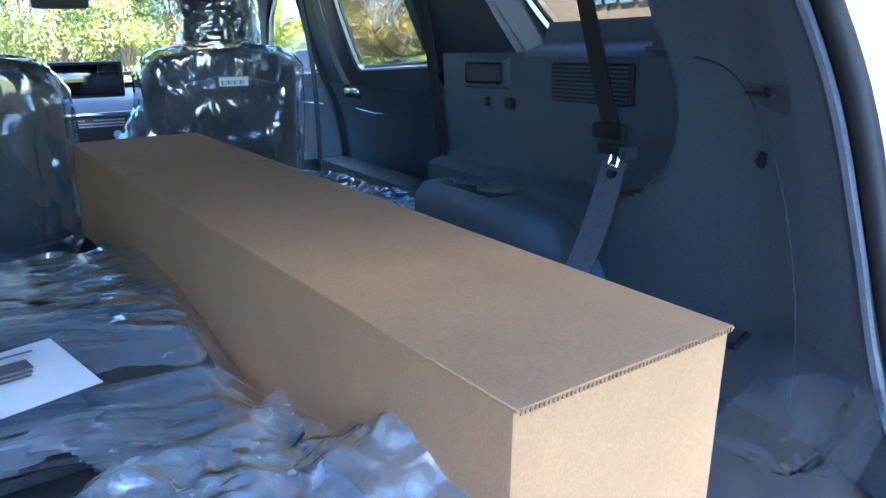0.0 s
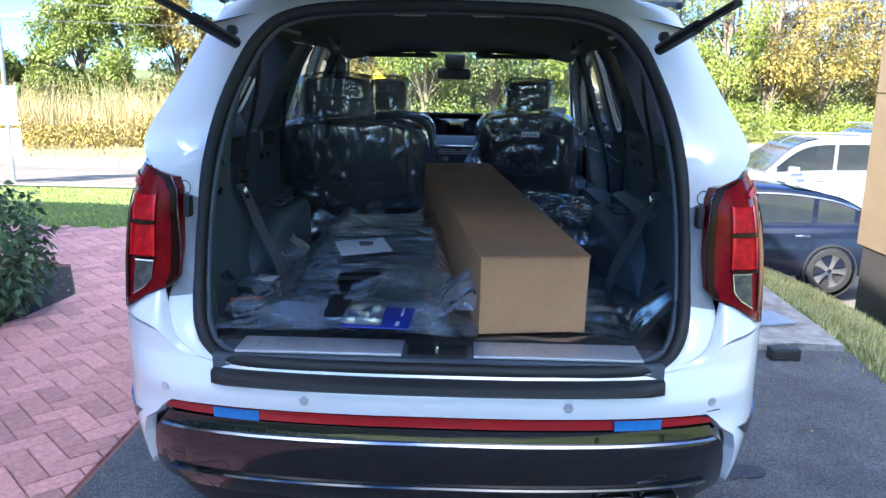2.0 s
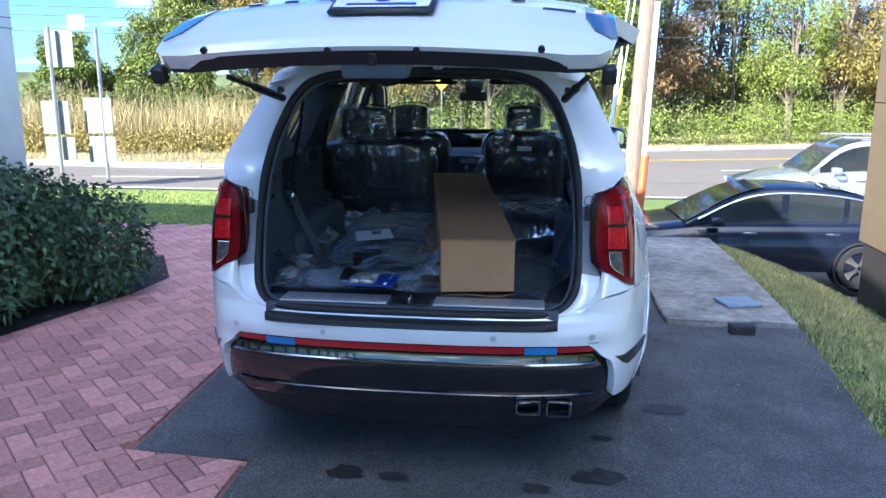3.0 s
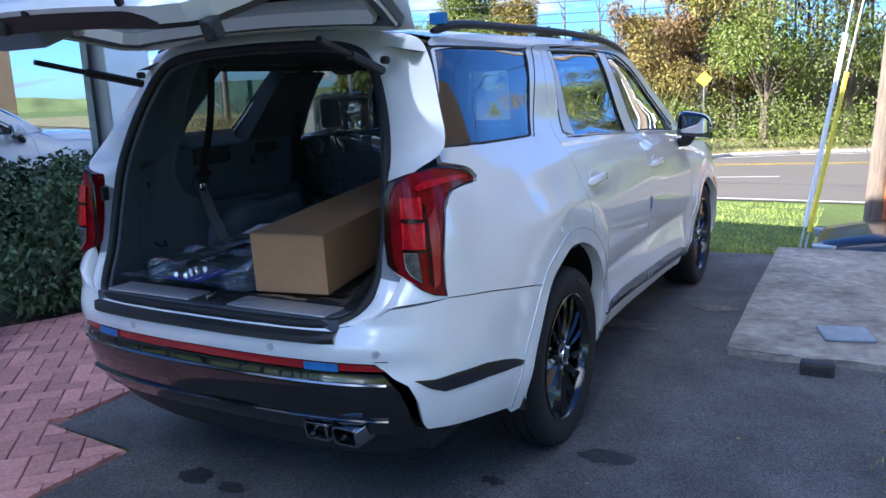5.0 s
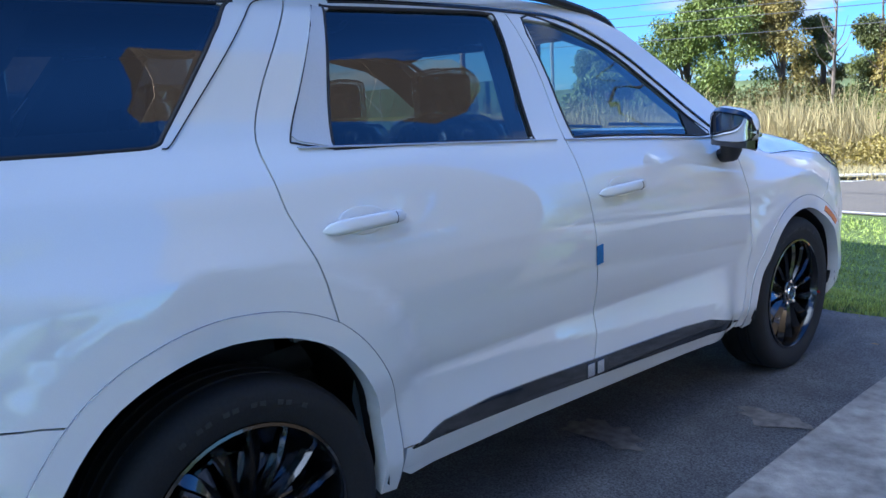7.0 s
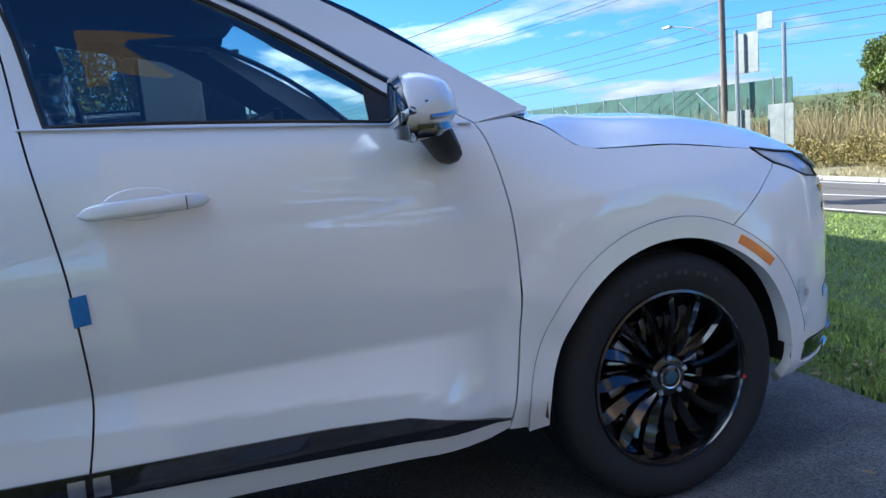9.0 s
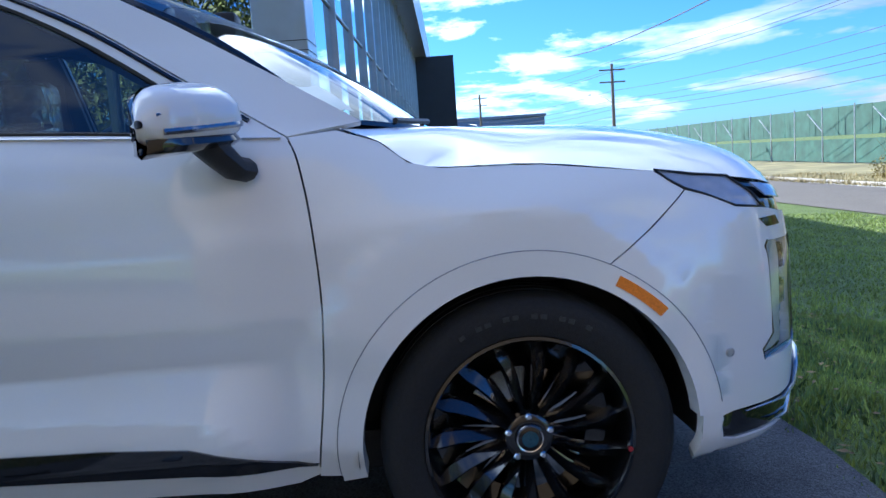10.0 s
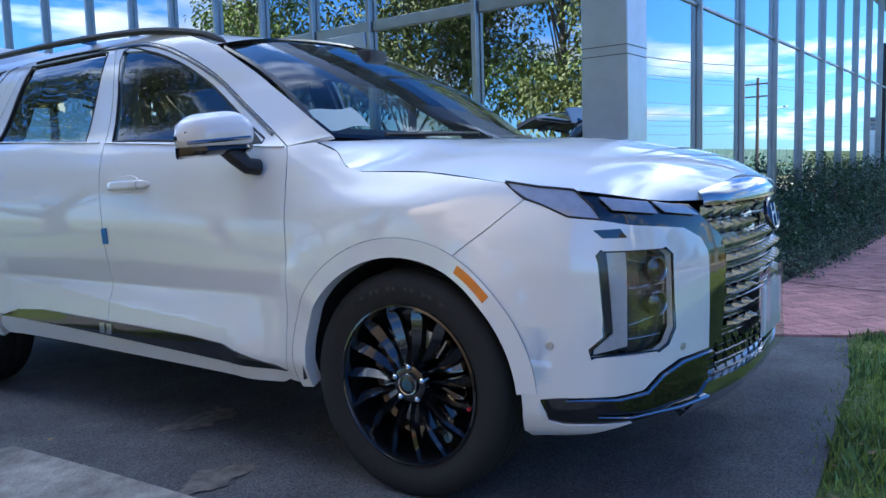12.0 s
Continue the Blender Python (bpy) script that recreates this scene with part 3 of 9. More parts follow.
def panel(name, poly, material, parent, fn=skin, holes=(), step=(.045, .025), rim=.012, off=0.0, label="", flip=False):
    """A sheet-metal panel: a polygon with holes in (s, z), laid on the skin, with turned-in edges."""
    loops = [[Vector((a, b, 0)) for a, b in l] for l in (poly, *holes)]
    flat = [v for l in loops for v in l]
    bm = bmesh.new()
    vs = [bm.verts.new(v) for v in flat]
    for t in tessellate_polygon(loops):
        try:
            bm.faces.new([vs[i] for i in t])
        except ValueError:
            pass
    lo = [min(v.co[k] for v in vs) for k in (0, 1)]
    hi = [max(v.co[k] for v in vs) for k in (0, 1)]
    for k in (0, 1):
        m = max(1, int((hi[k] - lo[k]) / step[k]))
        for i in range(1, m):
            c = Vector((0, 0, 0)); c[k] = lo[k] + (hi[k] - lo[k]) * i / m
            nn = Vector((0, 0, 0)); nn[k] = 1
            bmesh.ops.bisect_plane(bm, geom=bm.verts[:] + bm.edges[:] + bm.faces[:], plane_co=c, plane_no=nn, dist=1e-5)
    bmesh.ops.dissolve_degenerate(bm, dist=1e-5, edges=bm.edges)
    bm.verts.index_update()
    verts, norms, faces = [], [], []
    for v in bm.verts:
        p, n = fn(v.co.x, v.co.y)
        verts.append(p + n * off); norms.append(n)
    for f in bm.faces:
        ids = [v.index for v in f.verts]
        if f.normal.z < 0:
            ids.reverse()
        faces.append(ids)
    nb = len(faces)
    lnorm = []
    for ids in faces:
        a = (verts[ids[1]] - verts[ids[0]]).cross(verts[ids[2]] - verts[ids[0]])
        if a.dot(norms[ids[0]]) < 0:
            ids.reverse()
        lnorm += [norms[i] for i in ids]
    if rim:
        for e in bm.edges:
            if len(e.link_faces) == 1:
                i, j = e.verts[0].index, e.verts[1].index
                k = len(verts)
                verts += [verts[i].copy(), verts[j].copy(), verts[j] - norms[j] * rim, verts[i] - norms[i] * rim]
                c = sum((verts[v.index] for v in e.link_faces[0].verts), Vector()) / len(e.link_faces[0].verts)
                fn_ = (verts[k + 1] - verts[k]).cross(verts[k + 2] - verts[k])
                ids = [k, k + 1, k + 2, k + 3]
                if fn_.dot((verts[i] + verts[j]) / 2 - c) < 0:
                    ids.reverse(); fn_ = -fn_
                faces.append(ids)
                fn_ = fn_.normalized() if fn_.length > 1e-12 else norms[i]
                lnorm += [fn_] * 4
    bm.free()
    me = bpy.data.meshes.new(name)
    me.from_pydata([tuple(v) for v in verts], [], faces)
    me.polygons.foreach_set("use_smooth", [True] * len(me.polygons))
    me.materials.append(material)
    me.normals_split_custom_set([tuple(n) for n in lnorm])
    ob = new(name, me)
    ob.parent = parent
    return tagged(ob, label)


def arc(cy, cz, r, a0, a1, n=16):
    return [(cy + r * math.cos(radians(a0 + (a1 - a0) * i / n)), cz + r * math.sin(radians(a0 + (a1 - a0) * i / n))) for i in range(n + 1)]


def smooth_poly(pts, n=4):
    return [tuple(p) for p in spline(pts, n)]


suv = empty("suv", label="white three-row SUV parked with its tailgate raised", category="car")

G = 0.0025   # half a shut line
GAP_R = smooth_poly([(1.575, .435), (1.505, .60), (1.405, .80), (1.36, .98), (1.322, 1.08), (1.300, 1.16), (1.297, 1.296), (1.352, 1.42), (1.42, 1.53), (1.488, 1.638), (1.50, 1.664)], 4)
GAP_M = smooth_poly([(2.445, .408), (2.475, .55), (2.484, .66), (2.473, .87), (2.455, 1.0), (2.418, 1.21), (2.390, 1.42), (2.345, 1.57), (2.316, 1.645), (2.310, 1.668)], 4)
GAP_F = smooth_poly([(3.505, .365), (3.53, .55), (3.545, .75), (3.535, .95), (3.51, 1.10), (3.485, 1.165)], 4)
CANT = smooth_poly([(1.50, 1.664), (1.85, 1.676), (2.31, 1.668), (2.62, 1.640), (2.95, 1.505), (3.25, 1.315), (3.485, 1.165)], 5)
G_QUARTER = [(.352, 1.305), (.40, 1.44), (.462, 1.612), (.50, 1.630), (.70, 1.635), (1.29, 1.640), (1.318, 1.632), (1.18, 1.45), (1.078, 1.328), (1.048, 1.303), (.98, 1.298), (.7, 1.300)]
G_REAR = [(1.505, 1.262), (1.522, 1.33), (1.556, 1.45), (1.610, 1.632), (1.64, 1.641), (2.10, 1.648), (2.235, 1.644), (2.258, 1.62), (2.262, 1.42), (2.264, 1.250), (2.25, 1.236), (2.0, 1.247), (1.7, 1.258)]
G_FRONT = [(2.464, 1.230), (2.425, 1.43), (2.382, 1.634), (2.55, 1.618), (2.78, 1.545), (3.0, 1.43), (3.25, 1.262), (3.355, 1.185), (3.0, 1.205), (2.7, 1.222)]


def S(pts, sgn=1):
    return [(sgn * sy(a), b) for a, b in pts]


def cut(line, dy):
    return [(a + dy, b) for a, b in line]


def build_side(sgn):
    """Doors, quarter, fender, sill, glass and trim of one side of the car."""
    # rear door
    low_r = [(2.445 - G, .408), (2.2, .414), (1.9, .421), (1.575 + G, .435)]
    top_r = [p for p in CANT if 1.51 < p[0] < 2.30]
    door_r = cut(GAP_R, G) + [(a, b - G) for a, b in top_r] + cut(GAP_M[::-1], -G) + low_r[1:-1]
    d1 = panel("rear_door", S(door_r, sgn), M_PAINT, suv, holes=[S(G_REAR, sgn)], rim=.02)
    low_f = [(3.505 - G, .365), (3.2, .378), (2.9, .390), (2.445 + G, .408)]
    top_f = [p for p in CANT if 2.33 < p[0] < 3.47]
    door_f = cut(GAP_M, G) + [(a, b - G) for a, b in top_f] + cut(GAP_F[::-1], -G) + low_f[1:-1]
    d2 = panel("front_door", S(door_f, sgn), M_PAINT, suv, holes=[S(G_FRONT, sgn)], rim=.02)
    # quarter panel with the cant rail and the A-pillar
    qu = [(.245, .850), (.431, .830), (.591, .806), (.70, .792)] + liparc(WR, 130, 58, 18, .012)
    qu += cut([p for p in GAP_R if p[1] > .80], -G)
    qu += [(a, b + G) for a, b in CANT]
    qu += [(3.66, 1.195), (3.46, 1.32), (3.2, 1.475), (2.97, 1.60), (2.75, 1.672), (2.4, 1.702), (2.0, 1.71), (1.4, 1.70), (.9, 1.688), (.53, 1.665)]
    qu += [(.500, 1.62), (.40, 1.44), (.325, 1.31), (.314, 1.262), (.377, 1.250), (.437, 1.238), (.470, 1.224), (.488, 1.200), (.480, 1.184), (.440, 1.182), (.389, 1.180), (.326, 1.175), (.303, 1.166), (.287, 1.150), (.267, 1.122), (.254, 1.056), (.242, .983), (.240, .889)]
    panel("quarter_panel", S(qu, sgn), M_PAINT, suv, holes=[S(G_QUARTER, sgn)], rim=.02)
    # front fender
    fe = cut(GAP_F, G) + [(3.60, 1.175), (3.70, 1.14), (3.77, 1.085), (3.85, 1.066), (4.1, 1.058), (4.388, 1.022), (4.425, .994), (4.458, .972), (4.35, .888), (4.244, .812)]
    fe += liparc(WF, 69, 176, 20, .012) + [(3.60, .32), (3.50, .325)]
    panel("fender", S(fe, sgn), M_PAINT, suv, rim=.02)
    # wheel-arch mouldings
    for cy, a0, a1 in ((WR, -8, 183), (WF, 5, 188)):
        o, i = liparc(cy, a0, a1, 36, .060), liparc(cy, a1, a0, 36)
        panel("arch_moulding", S(o + i, sgn), M_PAINT, suv, off=.006, rim=.05, step=(.04, .03))
    # sill with the black strip
    si = [(1.60, .428), (1.9, .416), (2.45, .401), (3.0, .383), (3.50, .360), (3.505, .33), (3.45, .305), (1.62, .335), (1.585, .36)]
    panel("sill", S(si, sgn), M_PAINT, suv, rim=.04, off=-.004)
    strip = [(1.615, .424), (1.75, .462), (1.95, .474), (2.46, .462), (3.0, .452), (3.2, .440), (3.32, .412), (3.50, .362), (2.45, .400)]
    st = panel("sill_strip", S(strip, sgn), M_GLOSSBLACK, suv, off=.007, rim=.01, label="gloss black door strip")
    for a in (2.425, 2.477):
        panel("strip_badge", S([(a - .018, .408), (a - .016, .452), (a + .02, .452), (a + .018, .408)], sgn), M_BRIGHT, st, off=.010, rim=.003)
    # glass
    for poly, gm, nm in ((G_QUARTER, M_PRIVACY, "quarter_glass"), (G_REAR, M_PRIVACY, "rear_door_glass"), (G_FRONT, M_DOORGLASS, "front_door_glass")):
        g = panel(nm, S(poly, sgn), gm, suv, off=-.004 if nm == "quarter_glass" else -.008, rim=0, step=(.12, .09))
        g.visible_shadow = False
        bm = bmesh.new()
        pts = [skin(sgn * sy(a), b)[0] + skin(sgn * sy(a), b)[1] * -.003 for a, b in smooth_poly(poly + [poly[0]], 3)[:-1]]
        tube(bm, pts, .006, 6, closed=True)
        part("window_seal", bm, M_SEAL, g)
    # painted applique behind the rear door glass, and its seams
    ap = [(1.57, 1.640), (1.462, 1.43), (1.396, 1.302), (1.41, 1.288), (1.500, 1.268), (1.516, 1.33), (1.549, 1.45), (1.604, 1.638)]
    panel("window_applique", S(ap, sgn), M_APPLIQUE, d1, off=.0035, rim=.004)
    for ln, r in (([(1.574, 1.642), (1.466, 1.43), (1.394, 1.302), (1.402, 1.283), (1.502, 1.262)], .0025), ([(1.06, 1.294), (1.088, 1.306), (1.20, 1.42), (1.30, 1.53), (1.36, 1.60), (1.40, 1.642), (1.46, 1.658)], .0018)):
        bm = bmesh.new()
        tube(bm, [side(a, b, .002, sgn) for a, b in smooth_poly(ln, 4)], r, 5)
        part("trim_seam", bm, M_SEAL, suv)
    for cy, a0, a1 in ((WR, -5, 181), (WF, 8, 186)):
        bm = bmesh.new()
        tube(bm, [side(a, b, .006, sgn) for a, b in liparc(cy, a0, a1, 48, .062)], .0012, 4)
        part("moulding_gap", bm, M_JAMB, suv)
    # dark trim round the glass, inside
    for poly, hole, d in ((door_r, G_REAR, d1), (door_f, G_FRONT, d2)):
        panel("inner_frame", S(poly, sgn), M_TRIMD, d, holes=[S(hole, sgn)], rim=0, off=-.030, step=(.09, .07))
    # belt mouldings
    for a0, a1, z0, z1, d in ((1.40, 2.37, 1.272, 1.228, d1), (2.41, 3.47, 1.226, 1.165, d2)):
        bm = bmesh.new()
        pts = [side(a0 + (a1 - a0) * i / 14, z0 + (z1 - z0) * i / 14, .002, sgn) for i in range(15)]
        tube(bm, pts, .0065, 6, flat=.5)
        part("belt_moulding", bm, M_BELTTRIM, d, "satin bright belt moulding")
    # black moulding over the door glass
    bm = bmesh.new()
    pts = [side(a, b - .012, .001, sgn) for a, b in CANT[2:-2]]
    tube(bm, pts, .007, 6)
    part("roof_moulding", bm, M_GLOSSBLACK, suv)
    # handles
    for yc, zc, hw, d in ((1.525, 1.076, .137, d1), (2.648, 1.042, .140, d2)):
        # bar
        bm = bmesh.new()
        rows = []
        for i in range(17):
            u = -1 + i / 8
            h = .0165 * math.sqrt(max(0, 1 - abs(u) ** 6)) + .0015
            o = .030 * (1 - abs(u) ** 5) + .0005
            rows.append([side(yc + u * hw, zc - .004 + h * math.copysign(abs(math.cos(a)) ** .55, math.cos(a)) + .004 * u, o * max(0.04, math.sin(a)) ** .35, sgn) for a in [math.pi * k / 12 for k in range(13)]])
        patch(bm, rows)
        hd = part("door_handle", bm, M_PAINT, d)
        # finger pocket behind the bar, and the line that parts its fixed end
        bm = bmesh.new()
        rows = [[side(yc - .008 + .082 * math.cos(t) * r, zc + .004 + .036 * math.sin(t) * r, .0012 + .0025 * (r > .85) - .0025 * (r > .97), sgn) for t in [2 * math.pi * k / 28 for k in range(29)]] for r in (1.0, .95, .86, .5, .05)]
        patch(bm, rows)
        part("handle_recess", bm, M_PAINT, d)
        bm = bmesh.new()
        tube(bm, [side(yc + hw * .62, zc - .020 + .034 * k / 6, .031 * max(.05, math.sin(math.pi * (k + .5) / 7)) ** .35, sgn) for k in range(7)], .0012, 4)
        part("handle_joint", bm, M_SEAL, hd)
    # tape left on the shut line
    panel("blue_tape", S([(2.471, .793), (2.468, .860), (2.504, .864), (2.507, .798)], sgn), M_BLUETAPE, suv, off=.004, rim=.002) if sgn > 0 else None
    # amber marker
    mk = arc(WF, WZ, .440, 43, 60, 6) + arc(WF, WZ, .467, 60, 43, 6)
    panel("side_marker", S(mk, sgn), M_AMBER, suv, off=.009, rim=.004, label="amber side marker lamp")
    # chrome corner garnish in the rear bumper
    ga = [(.137, .600), (.193, .592), (.266, .596), (.395, .592), (.483, .577), (.545, .562), (.617, .533), (.581, .526), (.412, .540), (.299, .541), (.225, .542), (.178, .564)]
    panel("bumper_garnish", [(sgn * (sxr(.78) if a < .14 else (sxr(.815) if a < .18 else sy(a))), b) for a, b in ga], M_DKCHROME, suv, off=.004, rim=.008)


def build_bumpers():
    # rear bumper, one piece round both corners
    half = [(sxr(.25), .764), (sxr(.56), .768), (sxr(.66), .785), (sxr(.73), .83), (sy(.245), .846), (sy(.431), .826), (sy(.591), .802), (sy(.70), .788)]
    half += S(liparc(WR, 131, 182, 12, .012))
    half += [(sy(.66), .374), (sy(.43), .386), (sy(.275), .402), (sxr(.815), .415), (sxr(.804), .437), (sxr(.787), .531), (sxr(.767), .585), (sxr(.731), .612), (sxr(.71), .636), (sxr(.68), .660), (sxr(.4), .662)]
    poly = half + [(0, .662)] + [(-a, b) for a, b in half[::-1]] + [(0, .764)]
    panel("rear_bumper", poly, M_PAINT, suv, rim=.03)
    h = [(sxr(.4), .655), (sxr(.66), .653), (sxr(.695), .647), (sxr(.707), .634), (sxr(.4), .630)]
    ref = panel("reflector_strip", h + [(0, .630)] + [(-a, b) for a, b in h[::-1]] + [(0, .655)], M_REDREF, suv, off=-.004, rim=.01, label="red reflector strip across the rear bumper")
    for x0, x1 in ((-.56, -.44), (.44, .56)):
        panel("blue_film", [(sxr(x0) if x0 > 0 else -sxr(-x0), .629), (sxr(x1) if x1 > 0 else -sxr(-x1), .629), (sxr(x1) if x1 > 0 else -sxr(-x1), .656), (sxr(x0) if x0 > 0 else -sxr(-x0), .656)], M_BLUETAPE, ref, off=.002, rim=.002)
    h = [(sxr(.4), .624), (sxr(.70), .624), (sxr(.745), .56), (sxr(.765), .50), (sxr(.785), .42), (sxr(.70), .40), (sxr(.4), .395)]
    panel("bumper_lower", h + [(0, .395)] + [(-a, b) for a, b in h[::-1]] + [(0, .624)], M_GLOSSBLACK, suv, off=-.010, rim=.03, step=(.06, .02), label="gloss black lower bumper")
    # added strips for the highlight lines on the gloss; the upper one is chrome
    for z, r in ((.590, .009), (.46, .008)):
        bm = bmesh.new()
        tube(bm, [skin(s, z)[0] + skin(s, z)[1] * -.006 for s in np.linspace(-sxr(.71), sxr(.71), 40)], r, 6, flat=.6)
        part("bumper_chrome", bm, M_CHROME if z > .5 else M_GLOSSBLACK, suv)
    h = [(sxr(.4), .392), (sxr(.70), .398), (sxr(.78), .41), (sy(.3), .34), (sxr(.75), .27), (sxr(.4), .25)]
    panel("bumper_valance", h + [(0, .25)] + [(-a, b) for a, b in h[::-1]] + [(0, .392)], M_BLACKPL, suv, off=-.03, rim=.05)
    bm = bmesh.new()
    rows = []
    for i in range(33):
        x = -.557 + 1.114 * i / 32
        y0 = np.interp(abs(x), OUTC[:60, 0], OUTC[:60, 1])
        e = min(1, (0.557 - abs(x)) / .012 + .25)
        rows.append([Vector((x, y0 + .05, .722)), Vector((x, y0 - .012 * e, .724)), Vector((x, y0 - .022 * e, .732)), Vector((x, y0 - .020 * e, .748)), Vector((x, y0 - .008 * e, .757)), Vector((x, y0 + .05, .759))])
    patch(bm, rows)
    part("bumper_pad", bm, M_BLACKPL, suv, "black plastic bumper protector")
    for x in (-.689, -.321, .322, .686):
        p, n = skin(sxr(abs(x)) * (1 if x > 0 else -1), .695)
        sensor(p, n)
    for sgn in (1, -1):
        for y, z in ((.707, .662), (4.544, .559)):
            p, n = skin(sgn * sy(y), z)
            sensor(p + n * .0, n)
        p, n = skin(sgn * sxf(.66), .53)
        sensor(p, n)
    # twin exhaust tips
    for x0 in (.408, .522):
        bm = bmesh.new()
        def ring(g, y):
            r = []
            for cx, cz, a0 in ((x0 + .098 - g - .012, .448 - g - .012, 0), (x0 + g + .012, .448 - g - .012, 90), (x0 + g + .012, .378 + g + .012, 180), (x0 + .098 - g - .012, .378 + g + .012, 270)):
                for k in range(5):
                    a = radians(a0 + k * 22.5)
                    r.append(Vector((cx + .012 * math.cos(a), y + (.448 - cz) * .25, cz + .012 * math.sin(a))))
            return r + [r[0]]
        patch(bm, [ring(0, .26), ring(0, .035), ring(.003, .028), ring(.009, .028), ring(.012, .038), ring(.014, .2)])
        t = part("exhaust_tip", bm, M_CHROME, suv, "chromed rectangular exhaust tip")
        bm = bmesh.new()
        box(bm, x0 + .013, x0 + .085, .16, .165, .39, .436)
        part("exhaust_inside", bm, M_BLACKPL, t)


def sensor(p, n):
    bm = bmesh.new()
    u = n.cross(Vector((0, 0, 1))).normalized()
    w = u.cross(n)
    rows = [[p + n * o + (u * math.cos(2 * math.pi * k / 16) + w * math.sin(2 * math.pi * k / 16)) * r for k in range(17)] for r, o in ((.0125, .0), (.0125, .0015), (.011, .0018), (.0105, .0), (.0095, .0), (.009, .002), (.001, .0022))]
    patch(bm, rows)
    part("parking_sensor", bm, M_BELTTRIM, suv)


M_HEAD2 = mat("milky_lamp_lens", (0.55, 0.57, 0.60), 0.15, 0.1, 1.0, scale=60, var=0.1)


PAPER = [(0.721, 3.446, 1.296), (0.55, 3.54, 1.318), (0.566, 3.645, 1.238), (0.697, 3.564, 1.225)]


def build_front():
    """Front bumper, grille, lamps, bonnet, windscreen and roof."""
    half = [(sy(4.190), .776), (sy(4.248), .811), (sy(4.354), .886), (sy(4.462), .971), (sy(4.515), .955), (sy(4.594), .920), (sxf(.874), .910), (sxf(.823), .896), (sxf(.633), .876), (sxf(.556), .841), (sxf(.530), .80),
            (sxf(.530), .65), (sxf(.535), .506), (sxf(.676), .497), (sxf(.749), .467), (sxf(.795), .424), (sxf(.853), .413), (sy(4.576), .407), (sy(4.515), .402),
            (sy(4.532), .330), (sy(4.576), .320), (sxf(.88), .322), (sxf(.816), .325), (sxf(.848), .312), (sxf(.896), .286), (sy(4.56), .272), (sy(4.47), .266)]
    half += S(liparc(WF, -11, 68, 16, .012))
    lamp = [(sxf(.883), .815), (sxf(.878), .826), (sxf(.717), .824), (sxf(.695), .805), (sxf(.692), .590), (sxf(.717), .547), (sxf(.749), .531), (sxf(.892), .524), (sxf(.894), .548), (sxf(.874), .585)]
    for sgn in (1, -1):
        panel("front_bumper", [(sgn * a, b) for a, b in half], M_PAINT, suv, holes=[[(sgn * a, b) for a, b in lamp]], rim=.03)
        # vertical headlamp
        lm = panel("headlamp", [(sgn * a, b) for a, b in lamp], M_LAMPIN, suv, off=-.045, rim=0, label="vertical headlamp cluster behind clear glass")
        g = panel("lamp_glass", [(sgn * a, b) for a, b in lamp], M_LAMPGLASS, lm, off=-.003, rim=0)
        g.visible_shadow = False
        bar = [(sxf(.883), .815), (sxf(.878), .826), (sxf(.868), .825), (sxf(.858), .595), (sxf(.874), .585)]
        panel("lamp_bar", [(sgn * a, b) for a, b in bar], M_BLACKPL, lm, off=-.02, rim=.02)
        panel("running_light", [(sgn * sxf(a), b) for a, b in ((.867, .822), (.829, .822), (.829, .553), (.888, .532), (.888, .545), (.857, .592))], M_HEAD2, lm, off=-.016, rim=.01)
        for zc in (.765, .665):
            bm = bmesh.new()
            p, n = skin(sgn * sxf(.735), zc)
            u = n.cross(Vector((0, 0, 1))).normalized(); w = u.cross(n)
            patch(bm, [[p + n * o + (u * math.cos(2 * math.pi * k / 24) + w * math.sin(2 * math.pi * k / 24)) * r for k in range(25)] for r, o in ((.036, -.042), (.036, -.024), (.030, -.022), (.027, -.030), (.016, -.023), (.002, -.020))])
            part("projector", bm, M_DKCHROME, lm)
            bm = bmesh.new()
            tube(bm, [p + n * -.020 + (u * math.cos(t) + w * math.sin(t)) * .034 for t in [radians(70 + 190 * k / 16) for k in range(17)]], .0022, 5)
            part("projector_ring", bm, M_BRIGHT, lm)
        for x0, x1, z0, z1 in ((.82, .70, .800, .770), (.82, .70, .715, .722), (.82, .70, .610, .640), (.825, .72, .570, .575), (.708, .704, .80, .60)):
            bm = bmesh.new()
            tube(bm, [skin(sgn * sxf(x0 + (x1 - x0) * k / 6), z0 + (z1 - z0) * k / 6)[0] + skin(sgn * sxf(x0 + (x1 - x0) * k / 6), z0 + (z1 - z0) * k / 6)[1] * -.030 for k in range(7)], .0016, 5)
            part("reflector_edge", bm, M_BRIGHT, lm)
        bm = bmesh.new()
        tube(bm, [skin(sgn * a, b)[0] + skin(sgn * a, b)[1] * -.002 for a, b in lamp], .0045, 6, closed=True)
        part("lamp_rim", bm, M_GLOSSBLACK, lm)
        # slim upper lamp under the bonnet's edge
        up = [(sy(4.392), 1.025), (sy(4.425), .997), (sy(4.462), .975), (sy(4.515), .957), (sy(4.594), .923), (sxf(.876), .913), (sxf(.887), .950), (sy(4.611), .997), (sy(4.50), 1.008)]
        panel("upper_lamp", [(sgn * a, b) for a, b in up], M_HEAD, suv, off=-.002, rim=.01, label="slim clear upper lamp")
        bm = bmesh.new()
        tube(bm, [skin(sgn * a, b)[0] + skin(sgn * a, b)[1] * .001 for a, b in up], .0035, 5, closed=True)
        part("lamp_outline", bm, M_SEAL, suv)
